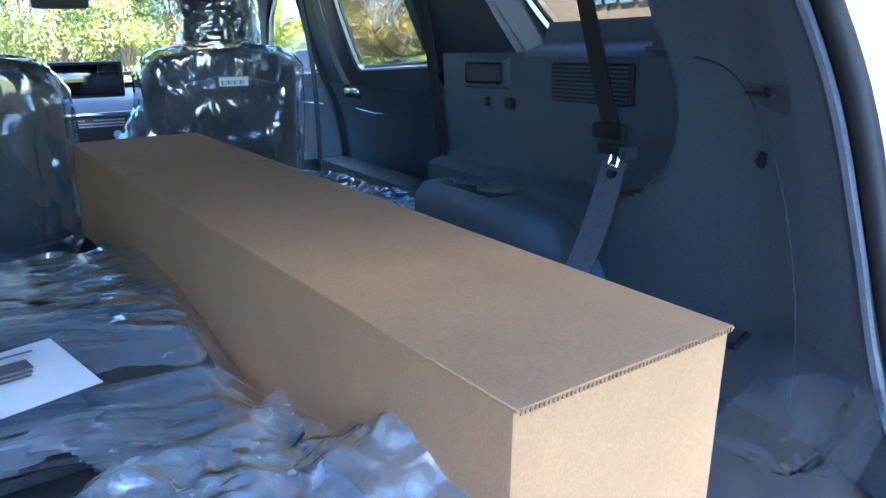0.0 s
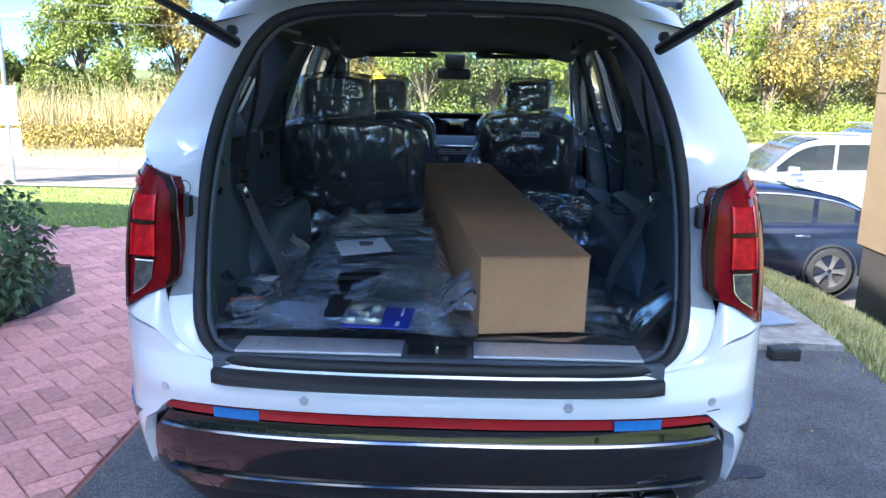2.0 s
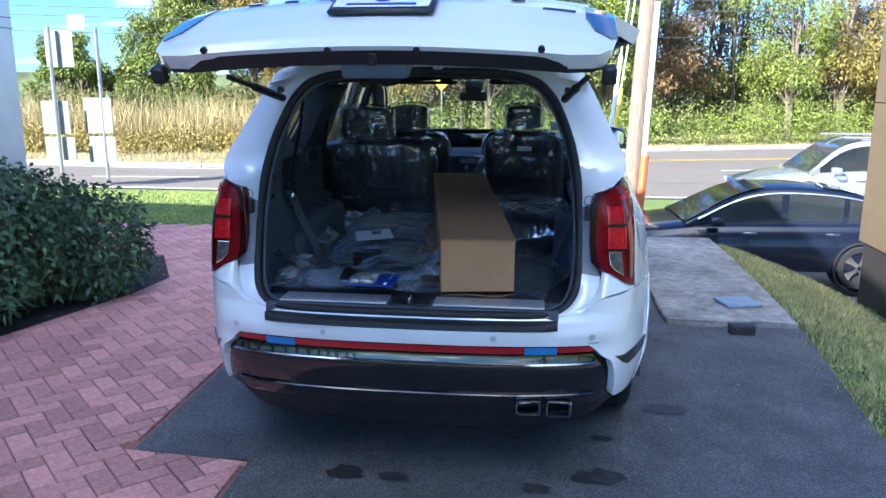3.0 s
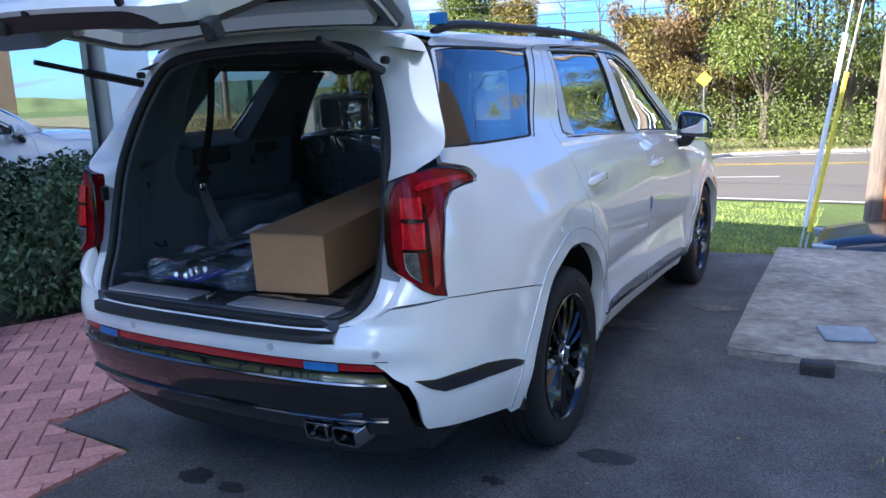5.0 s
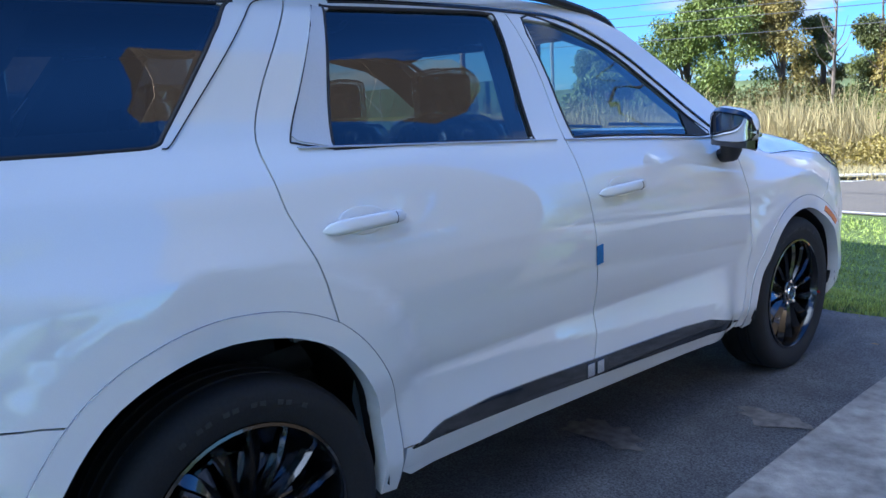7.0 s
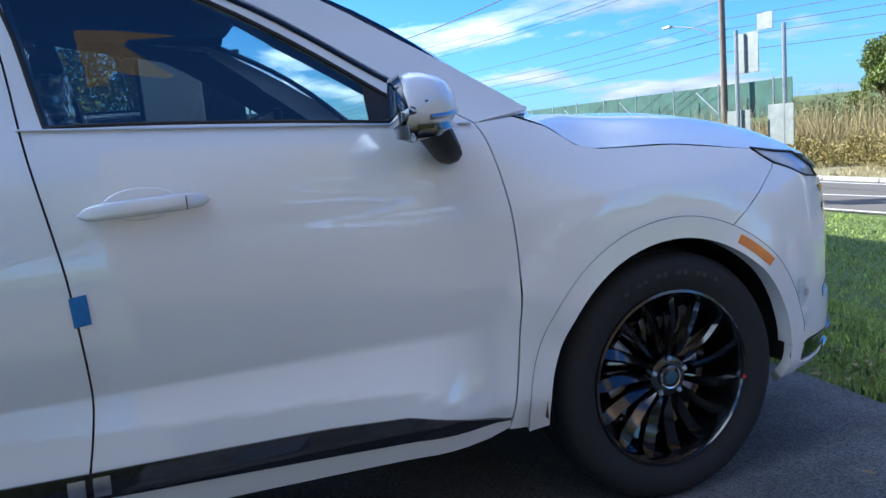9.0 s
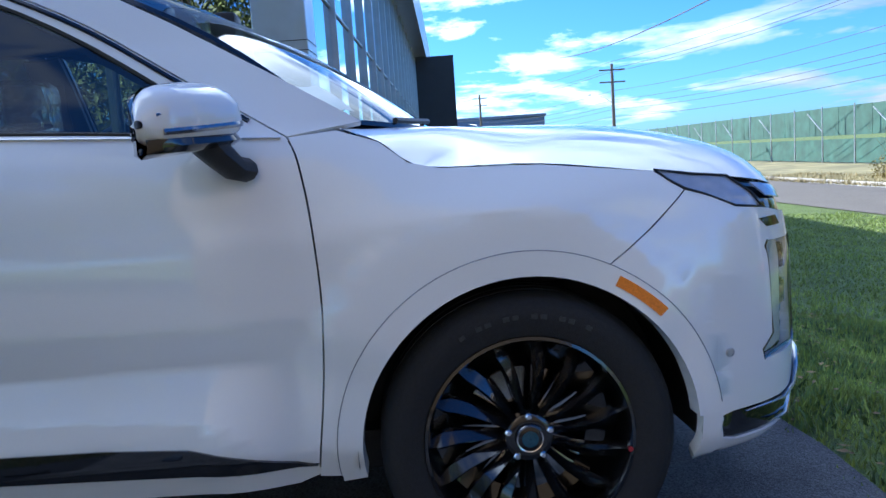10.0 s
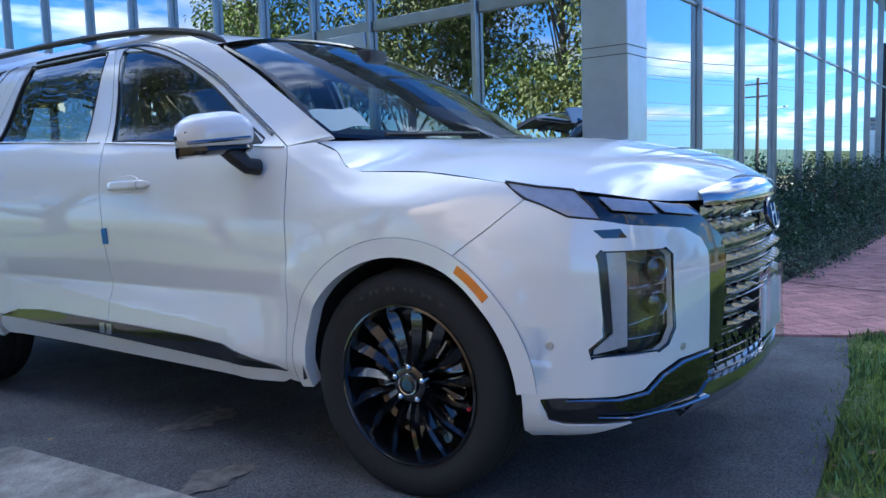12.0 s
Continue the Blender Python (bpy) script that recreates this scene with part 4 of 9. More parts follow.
        for q in ([(.875, .975), (.749, .957), (.727, .922), (.853, .938)], [(.733, .957), (.605, .939), (.545, .908), (.695, .924)]):
            panel("turn_lamp", [(sgn * sxf(a), b) for a, b in q], M_HEAD, suv, off=.001, rim=.004)
        band = [(sy(4.613), .997), (sxf(.879), .986), (sxf(.78), .972), (sxf(.60), .950), (sxf(.565), .945), (sxf(.503), .896), (sxf(.42), .840), (sxf(.408), .815), (sxf(.415), .654), (sxf(.445), .516), (sxf(.53), .502), (sxf(.526), .80), (sxf(.552), .838), (sxf(.633), .872), (sxf(.823), .893), (sxf(.872), .910), (sxf(.885), .95)]
        panel("grille_surround", [(sgn * a, b) for a, b in band], M_GLOSSBLACK, suv, off=-.010, rim=.02)
        panel("air_slot", [(sgn * sxf(a), b) for a, b in ((.887, .884), (.842, .886), (.829, .861), (.874, .861))], M_GLOSSBLACK, suv, off=.002, rim=.004)
        # corner black trim with a chrome lip
        lo = [(sy(4.515), .402), (sy(4.576), .406), (sxf(.853), .412), (sxf(.795), .422), (sxf(.749), .465), (sxf(.676), .495), (sxf(.535), .504), (sxf(.521), .398), (sxf(.53), .345), (sxf(.659), .340), (sxf(.80), .325), (sxf(.88), .322), (sy(4.576), .320), (sy(4.532), .330)]
        tr = panel("corner_trim", [(sgn * a, b) for a, b in lo], M_GLOSSBLACK, suv, off=-.006, rim=.02)
        bm = bmesh.new()
        tube(bm, [skin(sgn * a, b)[0] + skin(sgn * a, b)[1] * .004 for a, b in [(sy(4.585), .400), (sxf(.848), .403), (sxf(.787), .415), (sxf(.741), .457), (sxf(.671), .484), (sxf(.535), .494)]], [.004, .009, .010, .011, .012, .011], 8, flat=.7)
        tube(bm, [skin(sgn * a, b)[0] + skin(sgn * a, b)[1] * .004 for a, b in [(sxf(.883), .352), (sxf(.823), .347), (sxf(.667), .350), (sxf(.53), .352)]], [.003, .007, .009, .010], 8, flat=.7)
        part("chrome_lip", bm, M_CHROME, tr)
    # grille back, chips and lower bumper
    g = panel("grille", [(sxf(.53), .40), (sxf(.52), .70), (sxf(.53), .80), (sxf(.56), .90), (sxf(.60), .945), (S_END, .965), (2 * S_END - sxf(.60), .945), (2 * S_END - sxf(.56), .90), (2 * S_END - sxf(.53), .80), (2 * S_END - sxf(.52), .70), (2 * S_END - sxf(.53), .40)],
              M_GLOSSBLACK, suv, fn=nose, off=-.03, rim=.02, label="black grille with faceted chrome inserts")
    at = lambda x, zz: nose(sxf(abs(x)) if x >= 0 else 2 * S_END - sxf(abs(x)), zz)
    for r in range(8):
        z = .915 - r * .052
        hgt = (.024, .024, .021, .019, .017, .015, .013, .012)[r]
        lim = (.53, .49, .44, .43, .43, .43, .44, .45)[r]
        bm = bmesh.new()
        tube(bm, [at(x, z - .027)[0] + at(x, z - .027)[1] * -.018 for x in np.linspace(-lim, lim, 31)], .0034, 6, flat=.6)
        part("grille_bar", bm, M_DKCHROME, g)
        for c in range(-6, 7):
            x = c * .078 + (.039 if r % 2 else 0)
            if abs(x) > lim - .03 or (r > 4 and abs(x) < .17) or (r in (0, 1) and abs(x) < .07):
                continue
            p, n = at(x, z)
            u = Vector((0, 0, 1)).cross(n).normalized(); w = Vector((0, 0, 1))
            q = [p + n * -.020 + u * du + w * hgt * dw for du, dw in ((.036, .5), (.014, 1.0), (-.034, .85), (-.036, -.4), (-.012, -1.0), (.034, -.8))]
            bm = bmesh.new()
            V = [bm.verts.new(v) for v in q]; t = bm.verts.new(p + n * .012 + u * .004 + w * hgt * .1)
            for k in range(6):
                bm.faces.new((V[k], V[(k + 1) % 6], t))
            bmesh.ops.recalc_face_normals(bm, faces=bm.faces)
            part("grille_chip", bm, M_CHIP, g, smooth=False)
    for z in (.475, .445, .415):
        bm = bmesh.new()
        tube(bm, [nose(sxf(abs(x)) if x >= 0 else 2 * S_END - sxf(abs(x)), z)[0] + Vector((0, -.012, 0)) for x in np.linspace(-.48, .48, 31)], .004, 6, flat=.6)
        for x in np.linspace(-.46, .46, 15):
            tube(bm, [nose(sxf(abs(x)) if x >= 0 else 2 * S_END - sxf(abs(x)), z)[0] + Vector((0, -.012, 0)), nose(sxf(abs(x + .02)) if x + .02 >= 0 else 2 * S_END - sxf(abs(x + .02)), z + .03)[0] + Vector((0, -.012, 0))], .004, 5, flat=.6)
        part("lower_mesh", bm, M_DKCHROME, g)
    lw = [(sxf(.53), .395), (S_END, .395), (2 * S_END - sxf(.53), .395), (2 * S_END - sxf(.62), .30), (S_END, .285), (sxf(.62), .30)]
    panel("front_skid", lw, M_BRIGHT, suv, fn=nose, off=.0, rim=.03, label="satin metal skid plate")
    bm = bmesh.new()
    y0 = 4.962
    box(bm, -.155, .155, y0, y0 + .012, .47, .64, .004)
    part("front_plate", bm, M_PAPER, suv, "white dealer plate on the front bumper")
    bm = bmesh.new()
    patch(bm, [[Vector((x, 4.980 + .006 * noise.noise(Vector((x * 9, z * 7, 1))), z)) for x in np.linspace(-.175, .175, 15)] for z in np.linspace(.40, .70, 13)])
    part("plate_film", bm, M_SLEEVE, suv, "clear plastic sleeve over the front plate")
    emblem(suv, Vector((0, 4.966, .878)), Vector((-1, 0, 0)), Vector((0, -.25, 1)).normalized(), .085, .052, M_DKCHROME)
    bm = bmesh.new()
    patch(bm, [[Vector((r * .082 * math.cos(t), 4.956 - .25 * r * .05 * math.sin(t), .878 + r * .05 * math.sin(t))) for t in [2 * math.pi * k / 24 for k in range(25)]] for r in (.01, .6, 1)])
    part("emblem_back", bm, M_GLOSSBLACK, suv)
    bm = bmesh.new()
    rows = []
    for i in range(17):
        x = -.50 + i / 16
        k = 1 - (x / .50) ** 2
        y, z = 4.845 + .100 * k ** .8, .952 + .014 * k
        rows.append([Vector((x * .90, y - .075 - .03 * k, z + .034 + .030 * k)), Vector((x * .95, y - .035 - .01 * k, z + .034 + .022 * k)), Vector((x * .985, y, z + .022 + .010 * k)), Vector((x, y + .014, z - .002)), Vector((x, y + .014, z - .018 - .006 * k)), Vector((x, y - .02, z - .03))])
    patch(bm, rows)
    bmesh.ops.recalc_face_normals(bm, faces=bm.faces)
    part("grille_cap", bm, M_CHROME, suv, "chrome cap over the grille", angle=50)
    # bonnet
    bm = bmesh.new()
    rows = []
    E_ = [skin(sy(a), b)[0] for a, b in [(3.605, 1.180), (3.70, 1.142), (3.77, 1.089), (3.85, 1.069), (4.1, 1.061), (4.385, 1.023)]] + [skin(a, b)[0] for a, b in ((sy(4.55), 1.003), (sxf(.845), .98), (sxf(.70), .958), (sxf(.46), .948))]
    Ed = spline([tuple(p) for p in E_], 5)
    m = len(Ed)
    for i, e in enumerate(Ed):
        u = i / (m - 1)
        cy = 3.93 + u * 1.01
        cz = curve([u], [0, .15, .4, .7, .88, 1], [1.165, 1.180, 1.172, 1.124, 1.062, .992])[0]
        row = []
        for k in range(25):
            v = -1 + k / 12
            a = abs(v)
            x = e[0] * a
            y = cy + (e[1] - cy) * a ** 2.2
            ridge = .012 * math.exp(-((a - .72) / .12) ** 2) * (1 - u) 
            z = cz + (e[2] - cz) * a ** (2.6 + .8 * (1 - u)) + ridge
            row.append(Vector((x if v > 0 else -x, y, z)))
        rows.append(row)
    patch(bm, rows)
    bmesh.ops.recalc_face_normals(bm, faces=bm.faces)
    part("bonnet", bm, M_PAINT, suv, angle=60)
    # windscreen, cowl, wipers
    bm = bmesh.new()
    top = spline([(-.655, 2.945, 1.605), (-.4, 3.03, 1.645), (0, 3.065, 1.662), (.4, 3.03, 1.645), (.655, 2.945, 1.605)], 6)
    bot = spline([(-.775, 3.60, 1.195), (-.5, 3.82, 1.172), (0, 3.93, 1.160), (.5, 3.82, 1.172), (.775, 3.60, 1.195)], 6)
    rows = []
    for i in range(9):
        t = i / 8
        rows.append([Vector(a) * (1 - t) + Vector(b) * t + Vector((0, .03, .03)) * math.sin(math.pi * t) for a, b in zip(top, bot)])
    patch(bm, rows)
    ws = part("windscreen", bm, M_SCREEN, suv)
    ws.visible_shadow = False
    bm = bmesh.new()
    tube(bm, top, .010, 6); tube(bm, bot, .016, 6)
    for s_ in (0, -1):
        tube(bm, [r[s_] for r in rows], .012, 6)
    part("screen_seal", bm, M_GLOSSBLACK, ws)
    bm = bmesh.new()
    patch(bm, [[Vector(b) + Vector((0, -.02, -.035)) for b in bot], [Vector(b) + Vector((0, .03, -.03)) for b in bot], [Vector(b) + Vector((0, .10, -.05)) for b in bot]])
    part("cowl", bm, M_BLACKPL, suv)
    for x0, x1 in ((.62, .02), (-.05, -.60)):
        bm = bmesh.new()
        tube(bm, [(x0, 3.83 - .12 * abs(x0), 1.20), ((x0 + x1) / 2, 3.86, 1.205), (x1, 3.80 - .1 * abs(x1), 1.215)], .009, 5)
        part("wiper", bm, M_BLACKPL, suv)
    # papers left behind the screen
    bm = bmesh.new()
    patch(bm, [[Vector(PAPER[0]).lerp(Vector(PAPER[1]), i / 6).lerp(Vector(PAPER[3]).lerp(Vector(PAPER[2]), i / 6), j / 4) + Vector((0, 0, .006 * math.sin(i + j))) for i in range(7)] for j in range(5)])
    part("screen_paper", bm, M_PAPER, ws, "white paper lying behind the windscreen")
    # roof
    bm = bmesh.new()
    rows = []
    ed = [(2.97, 1.60), (2.75, 1.672), (2.4, 1.702), (2.0, 1.71), (1.4, 1.70), (.9, 1.688), (.53, 1.665)]
    ed = [tuple(p) for p in spline(ed, 4)]
    for i, (a, b) in enumerate(ed):
        u = i / (len(ed) - 1)
        e = skin(sy(a), b)[0]
        cy = 3.065 + (.45 - 3.065) * u
        cz = np.interp(u, [0, .12, .3, .5, .7, .9, 1], [1.662, 1.705, 1.735, 1.742, 1.738, 1.722, 1.712])
        row = []
        for k in range(21):
            v = -1 + k / 10
            t = abs(v)
            row.append(Vector((math.copysign(e.x * t, v), cy + (e.y - cy) * t ** 2, cz + (e.z - cz) * t ** 3.2)))
        rows.append(row)
    patch(bm, rows)
    bmesh.ops.recalc_face_normals(bm, faces=bm.faces)
    part("roof", bm, M_PAINT, suv, angle=60)
    for sgn in (1, -1):
        bm = bmesh.new()
        pts = spline([(sgn * .655, .56, 1.682), (sgn * .672, .75, 1.712), (sgn * .682, 1.3, 1.724), (sgn * .686, 1.9, 1.728), (sgn * .678, 2.5, 1.710), (sgn * .660, 2.85, 1.660), (sgn * .648, 2.98, 1.606)], 5)
        tube(bm, pts, [.010] + [.017] * (len(pts) - 2) + [.008], 8, flat=.9)
        rr = part("roof_rail", bm, M_BLACKPL, suv, "black roof rail")
        for yy in (.60, 2.05):
            bm = bmesh.new()
            box(bm, sgn * .66 - .03, sgn * .66 + .03, yy - .012, yy + .012, 1.705, 1.744, .004)
            part("blue_tape", bm, M_BLUETAPE, rr)
    bm = bmesh.new()
    patch(bm, [[Vector((w * s_, y, z)) for s_ in (-1, -.5, 0, .5, 1)] for w, y, z in ((.035, .95, 1.732), (.03, .85, 1.765), (.018, .75, 1.795), (.006, .70, 1.80), (.006, .69, 1.735))])
    thicken(bm, .02)
    fin = part("antenna_fin", bm, M_GLOSSBLACK, suv)
    bm = bmesh.new(); box(bm, -.022, .022, .74, .80, 1.765, 1.79, .004, 1); part("yellow_tape", bm, M_YELLOW, fin)


def nose(s, z):
    """The front skin, carried on past the middle to the other half."""
    if s <= S_END:
        return skin(s, z)
    p, n = skin(2 * S_END - s, z)
    return Vector((-p.x, p.y, p.z)), Vector((-n.x, n.y, n.z))


def emblem(parent, c, u, w, a, b, mtl=None):
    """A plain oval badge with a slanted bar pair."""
    bm = bmesh.new()
    tube(bm, [c + u * a * math.cos(t) + w * b * math.sin(t) for t in [2 * math.pi * k / 32 for k in range(32)]], a * .085, 6, closed=True)
    n = u.cross(w)
    for d in (-.35, .35):
        tube(bm, [c + u * (a * d - a * .18) - w * b * .72, c + u * (a * d + a * .18) + w * b * .72], a * .11, 5)
    tube(bm, [c - u * a * .33 - w * b * .12, c + u * a * .33 + w * b * .12], a * .09, 5)
    return part("badge", bm, mtl or M_CHROME, parent)




def wheel(cy, sgn):
    """Tyre, rim barrel, spokes, hub and bolts."""
    x0 = .938
    c = Vector((sgn * x0, cy, WZ))
    w = part("tyre", lathe([(-.235, .26), (-.225, .30), (-.232, .335), (-.222, .362), (-.20, .374), (-.17, .3755), (-.168, .369), (-.160, .369), (-.158, .376), (-.12, .3762), (-.118, .369), (-.110, .369), (-.108, .3762), (-.07, .376), (-.068, .369), (-.060, .369), (-.058, .3755), (-.03, .373), (-.006, .360), (.004, .335), (.0, .30), (-.010, .268), (-.03, .258)], c, sgn), M_TYRE, suv, "low-profile road tyre")
    part("rim", lathe([(-.022, .262), (-.006, .266), (-.004, .258), (-.014, .252), (-.05, .246), (-.16, .235), (-.20, .10), (-.20, .02)], c, sgn), M_RIM, w, "gloss black alloy rim")
    for k in range(15):
        a = 2 * math.pi * k / 15 + .11
        bm = bmesh.new()
        rows = []
        for i in range(9):
            t = i / 8
            r = .040 + t * .209
            tw = a + .085 * t * t - .03 * math.sin(math.pi * t)
            wd = .0055 + .0165 * t ** .8 if t < .9 else .019 - .09 * (t - .9)
            dep = -.040 + .024 * t ** .55 - .010 * t ** 5
            rad = Vector((0, math.cos(tw), math.sin(tw))); tan = Vector((0, -math.sin(tw), math.cos(tw))); ax = Vector((sgn, 0, 0))
            rows.append([c + rad * r + tan * wd + ax * (dep - .040), c + rad * r + tan * wd + ax * (dep - .012), c + rad * r + tan * wd * .55 + ax * dep, c + rad * r - tan * wd * .9 + ax * (dep - .020), c + rad * (r - .004) - tan * wd + ax * (dep - .045)])
        patch(bm, rows)
        bm.faces.new([bm.verts.new(p) for p in rows[-1]])
        bmesh.ops.remove_doubles(bm, verts=bm.verts, dist=1e-6)
        part("spoke", bm, M_RIM, w, angle=18)
    part("hub_cap", lathe([(-.06, .062), (-.035, .06), (-.030, .052), (-.032, .034), (-.024, .033), (-.022, .028), (-.022, .002)], c, sgn), M_RIM, w)
    part("cap_ring", lathe([(-.026, .036), (-.020, .034), (-.021, .031)], c, sgn), M_BRIGHT, w)
    part("cap_badge", lathe([(-.019, .021), (-.018, .016), (-.018, .001)], c, sgn), M_BADGE, w, "blue-grey hub badge")
    for k in range(5):
        a = 2 * math.pi * k / 5 + .3
        bm = bmesh.new()
        tube(bm, [c + Vector((sgn * -.05, .056 * math.cos(a), .056 * math.sin(a))), c + Vector((sgn * -.026, .056 * math.cos(a), .056 * math.sin(a))), c + Vector((sgn * -.022, .056 * math.cos(a), .056 * math.sin(a)))], [.010, .010, .006], 6)
        part("wheel_bolt", bm, M_BRIGHT, w)
    part("brake_disc", lathe([(-.11, .02), (-.11, .165), (-.125, .165)], c, sgn), M_CHROME, w)
    if sgn > 0 and cy > 3:
        bm = bmesh.new()
        q = c + Vector((.006, .247, -.038))
        tube(bm, [q - Vector((.006, 0, 0)), q + Vector((.002, 0, 0))], .007, 10)
        part("red_dot", bm, M_REDREF, w)
    for k in (-7, -5, -4, -2, -1, 1, 2, 4, 5, 7):
        a = radians(90 + k * 4.2)
        bm = bmesh.new()
        box(bm, -.001, .0012, -.008, .008, -.006, .006, .0006, 1, Matrix.Translation(c + Vector((sgn * .003, .318 * math.cos(a), .318 * math.sin(a)))) @ Matrix.Rotation(a - math.pi / 2, 4, "X"))
        part("plain_bar", bm, M_TYREMARK, w)
    # dark arch liner behind it
    bm = bmesh.new()
    rows = [[Vector((sgn * x, *lip(cy, 188 * k / 28 - 4, .012))) for k in range(29)] for x in (.945, .62)]
    patch(bm, rows)
    part("arch_liner", bm, M_BLACKPL, suv)


def lathe(prof, c, sgn, n=48):
    """A ring swept round the axle: (offset along x, radius)."""
    bm = bmesh.new()
    rows = [[c + Vector((sgn * a, r * math.cos(2 * math.pi * k / n), r * math.sin(2 * math.pi * k / n))) for k in range(n)] for a, r in prof]
    V = [[bm.verts.new(p) for p in r] for r in rows]
    for A, B in zip(V, V[1:]):
        for k in range(n):
            bm.faces.new((A[k], A[(k + 1) % n], B[(k + 1) % n], B[k]))
    bmesh.ops.recalc_face_normals(bm, faces=bm.faces)
    return bm


def mirror(sgn):
    """Door mirror."""
    m = empty("door_mirror")
    m.parent = suv
    bm = bmesh.new()
    c = Vector((sgn * 1.005, 3.262, 1.206))
    rows = []
    for i in range(15):
        t = -1 + i / 7
        x = t * .118
        ry = .112 * math.sqrt(max(.02, 1 - abs(t) ** 3)) * (1 - .22 * t)
        rz = .088 * math.sqrt(max(.02, 1 - abs(t) ** 4)) * (1 - .10 * t)
        row = []
        for k in range(21):
            a = 2 * math.pi * k / 20
            cy, cz = math.cos(a), math.sin(a)
            yy = ry * (cy if cy > 0 else cy * .45)
            row.append(c + Vector((sgn * x, yy - .042 * t, rz * math.copysign(abs(cz) ** .75, cz) * (1 if cz > 0 else .62) - .008 * t)))
        rows.append(row)
    patch(bm, rows)
    part("mirror_cap", bm, M_PAINT, m)
    bm = bmesh.new()
    rows = []
    for i in range(13):
        t = -.92 + 1.84 * i / 12
        ry = .112 * math.sqrt(max(.02, 1 - abs(t) ** 3)) * (1 - .22 * t) * .46
        rz = .088 * math.sqrt(max(.02, 1 - abs(t) ** 4)) * (1 - .10 * t)
        rows.append([c + Vector((sgn * t * .112, -1.09 * ry - .042 * t, zz * rz - .008 * t)) for zz in (-.46, .1, .74)])
    patch(bm, rows)
    part("mirror_glass", bm, M_MIRRORGLASS, m)
    bm = bmesh.new()
    rows = []
    for i in range(13):
        t = -1 + i / 6
        ry = .112 * math.sqrt(max(.02, 1 - abs(t) ** 3)) * (1 - .22 * t) * .46
        rz = .088 * math.sqrt(max(.02, 1 - abs(t) ** 4)) * (1 - .10 * t)
        rows.append([c + Vector((sgn * t * .117, yy * ry - .042 * t, zz * rz - .008 * t)) for yy, zz in ((-.55, -.60), (-1.03, -.5), (-1.06, .1), (-1.03, .8), (-.55, .96))])
    patch(bm, rows)
    part("mirror_bezel", bm, M_GLOSSBLACK, m)
    bm = bmesh.new()
    rows = []
    for i in range(13):
        t = -1 + i / 6
        ry = .108 * math.sqrt(max(.03, 1 - abs(t) ** 3)) * (1 - .22 * t)
        rows.append([c + Vector((sgn * t * .114, yy * ry - .042 * t, z_ - .008 * t)) for yy, z_ in ((-.45, -.03), (-.46, -.062), (0, -.070), (.8, -.060), (1.0, -.046), (.9, -.03))])
    patch(bm, rows)
    part("mirror_base", bm, M_GLOSSBLACK, m)
    bm = bmesh.new()
    tube(bm, [Vector((sgn * .975, 3.315, 1.168)), Vector((sgn * .955, 3.345, 1.13)), Vector((sgn * .935, 3.37, 1.10)), Vector((sgn * .895, 3.385, 1.095))], [.05, .045, .040, .040], 10, flat=.75)
    part("mirror_foot", bm, M_BLACKPL, m)
    bm = bmesh.new()
    pts = []
    for i in range(13):
        t = -.55 + 1.45 * i / 12
        ry = .112 * math.sqrt(max(.02, 1 - abs(t) ** 3)) * (1 - .22 * t)
        pts.append(c + Vector((sgn * t * .118, ry * .97 - .042 * t, -.012 - .012 * t)))
    tube(bm, pts, .0075, 6)
    part("mirror_indicator", bm, M_CHROME, m)
    bm = bmesh.new()
    tube(bm, [p + Vector((0, -.012, .045 - .02 * abs(i / 6 - 1))) for i, p in enumerate(pts[3:])], .004, 6)
    part("mirror_line", bm, M_CHROME, m)
    # black sail at the window's front corner
    panel("mirror_sail", S([(3.20, 1.195), (3.355, 1.188), (3.26, 1.258), (3.20, 1.298)], sgn), M_BLACKPL, suv, off=-.003, rim=.003)


M_LAMPGLASS = glass_mat("lamp_glass", (0.92, 0.94, 0.94), ior=1.5)
M_MIRRORGLASS = mat("mirror_silver", (0.85, 0.87, 0.9), 0.02, 1.0)
for sg in (1, -1):
    build_side(sg)
    mirror(sg)
    wheel(WR, sg)
    wheel(WF, sg)
build_bumpers()
build_front()


# ---------------------------------------------------------------- rear opening, tail lamps, tailgate
def both(pts):
    """A half line from the middle outwards, mirrored to a full one from left to right."""
    return [(-x, y, z) for x, y, z in pts[::-1]] + [p for p in pts if p[0] > 0]


OPEN_LOW = [(0, .036, .772), (.30, .040, .772), (.50, .060, .776), (.575, .10, .790), (.618, .15, .84), (.635, .20, .93), (.635, .24, 1.08), (.622, .28, 1.24), (.595, .33, 1.38), (.55, .375, 1.50), (.505, .40, 1.575), (.44, .415, 1.625), (.30, .42, 1.652), (0, .425, 1.662)]


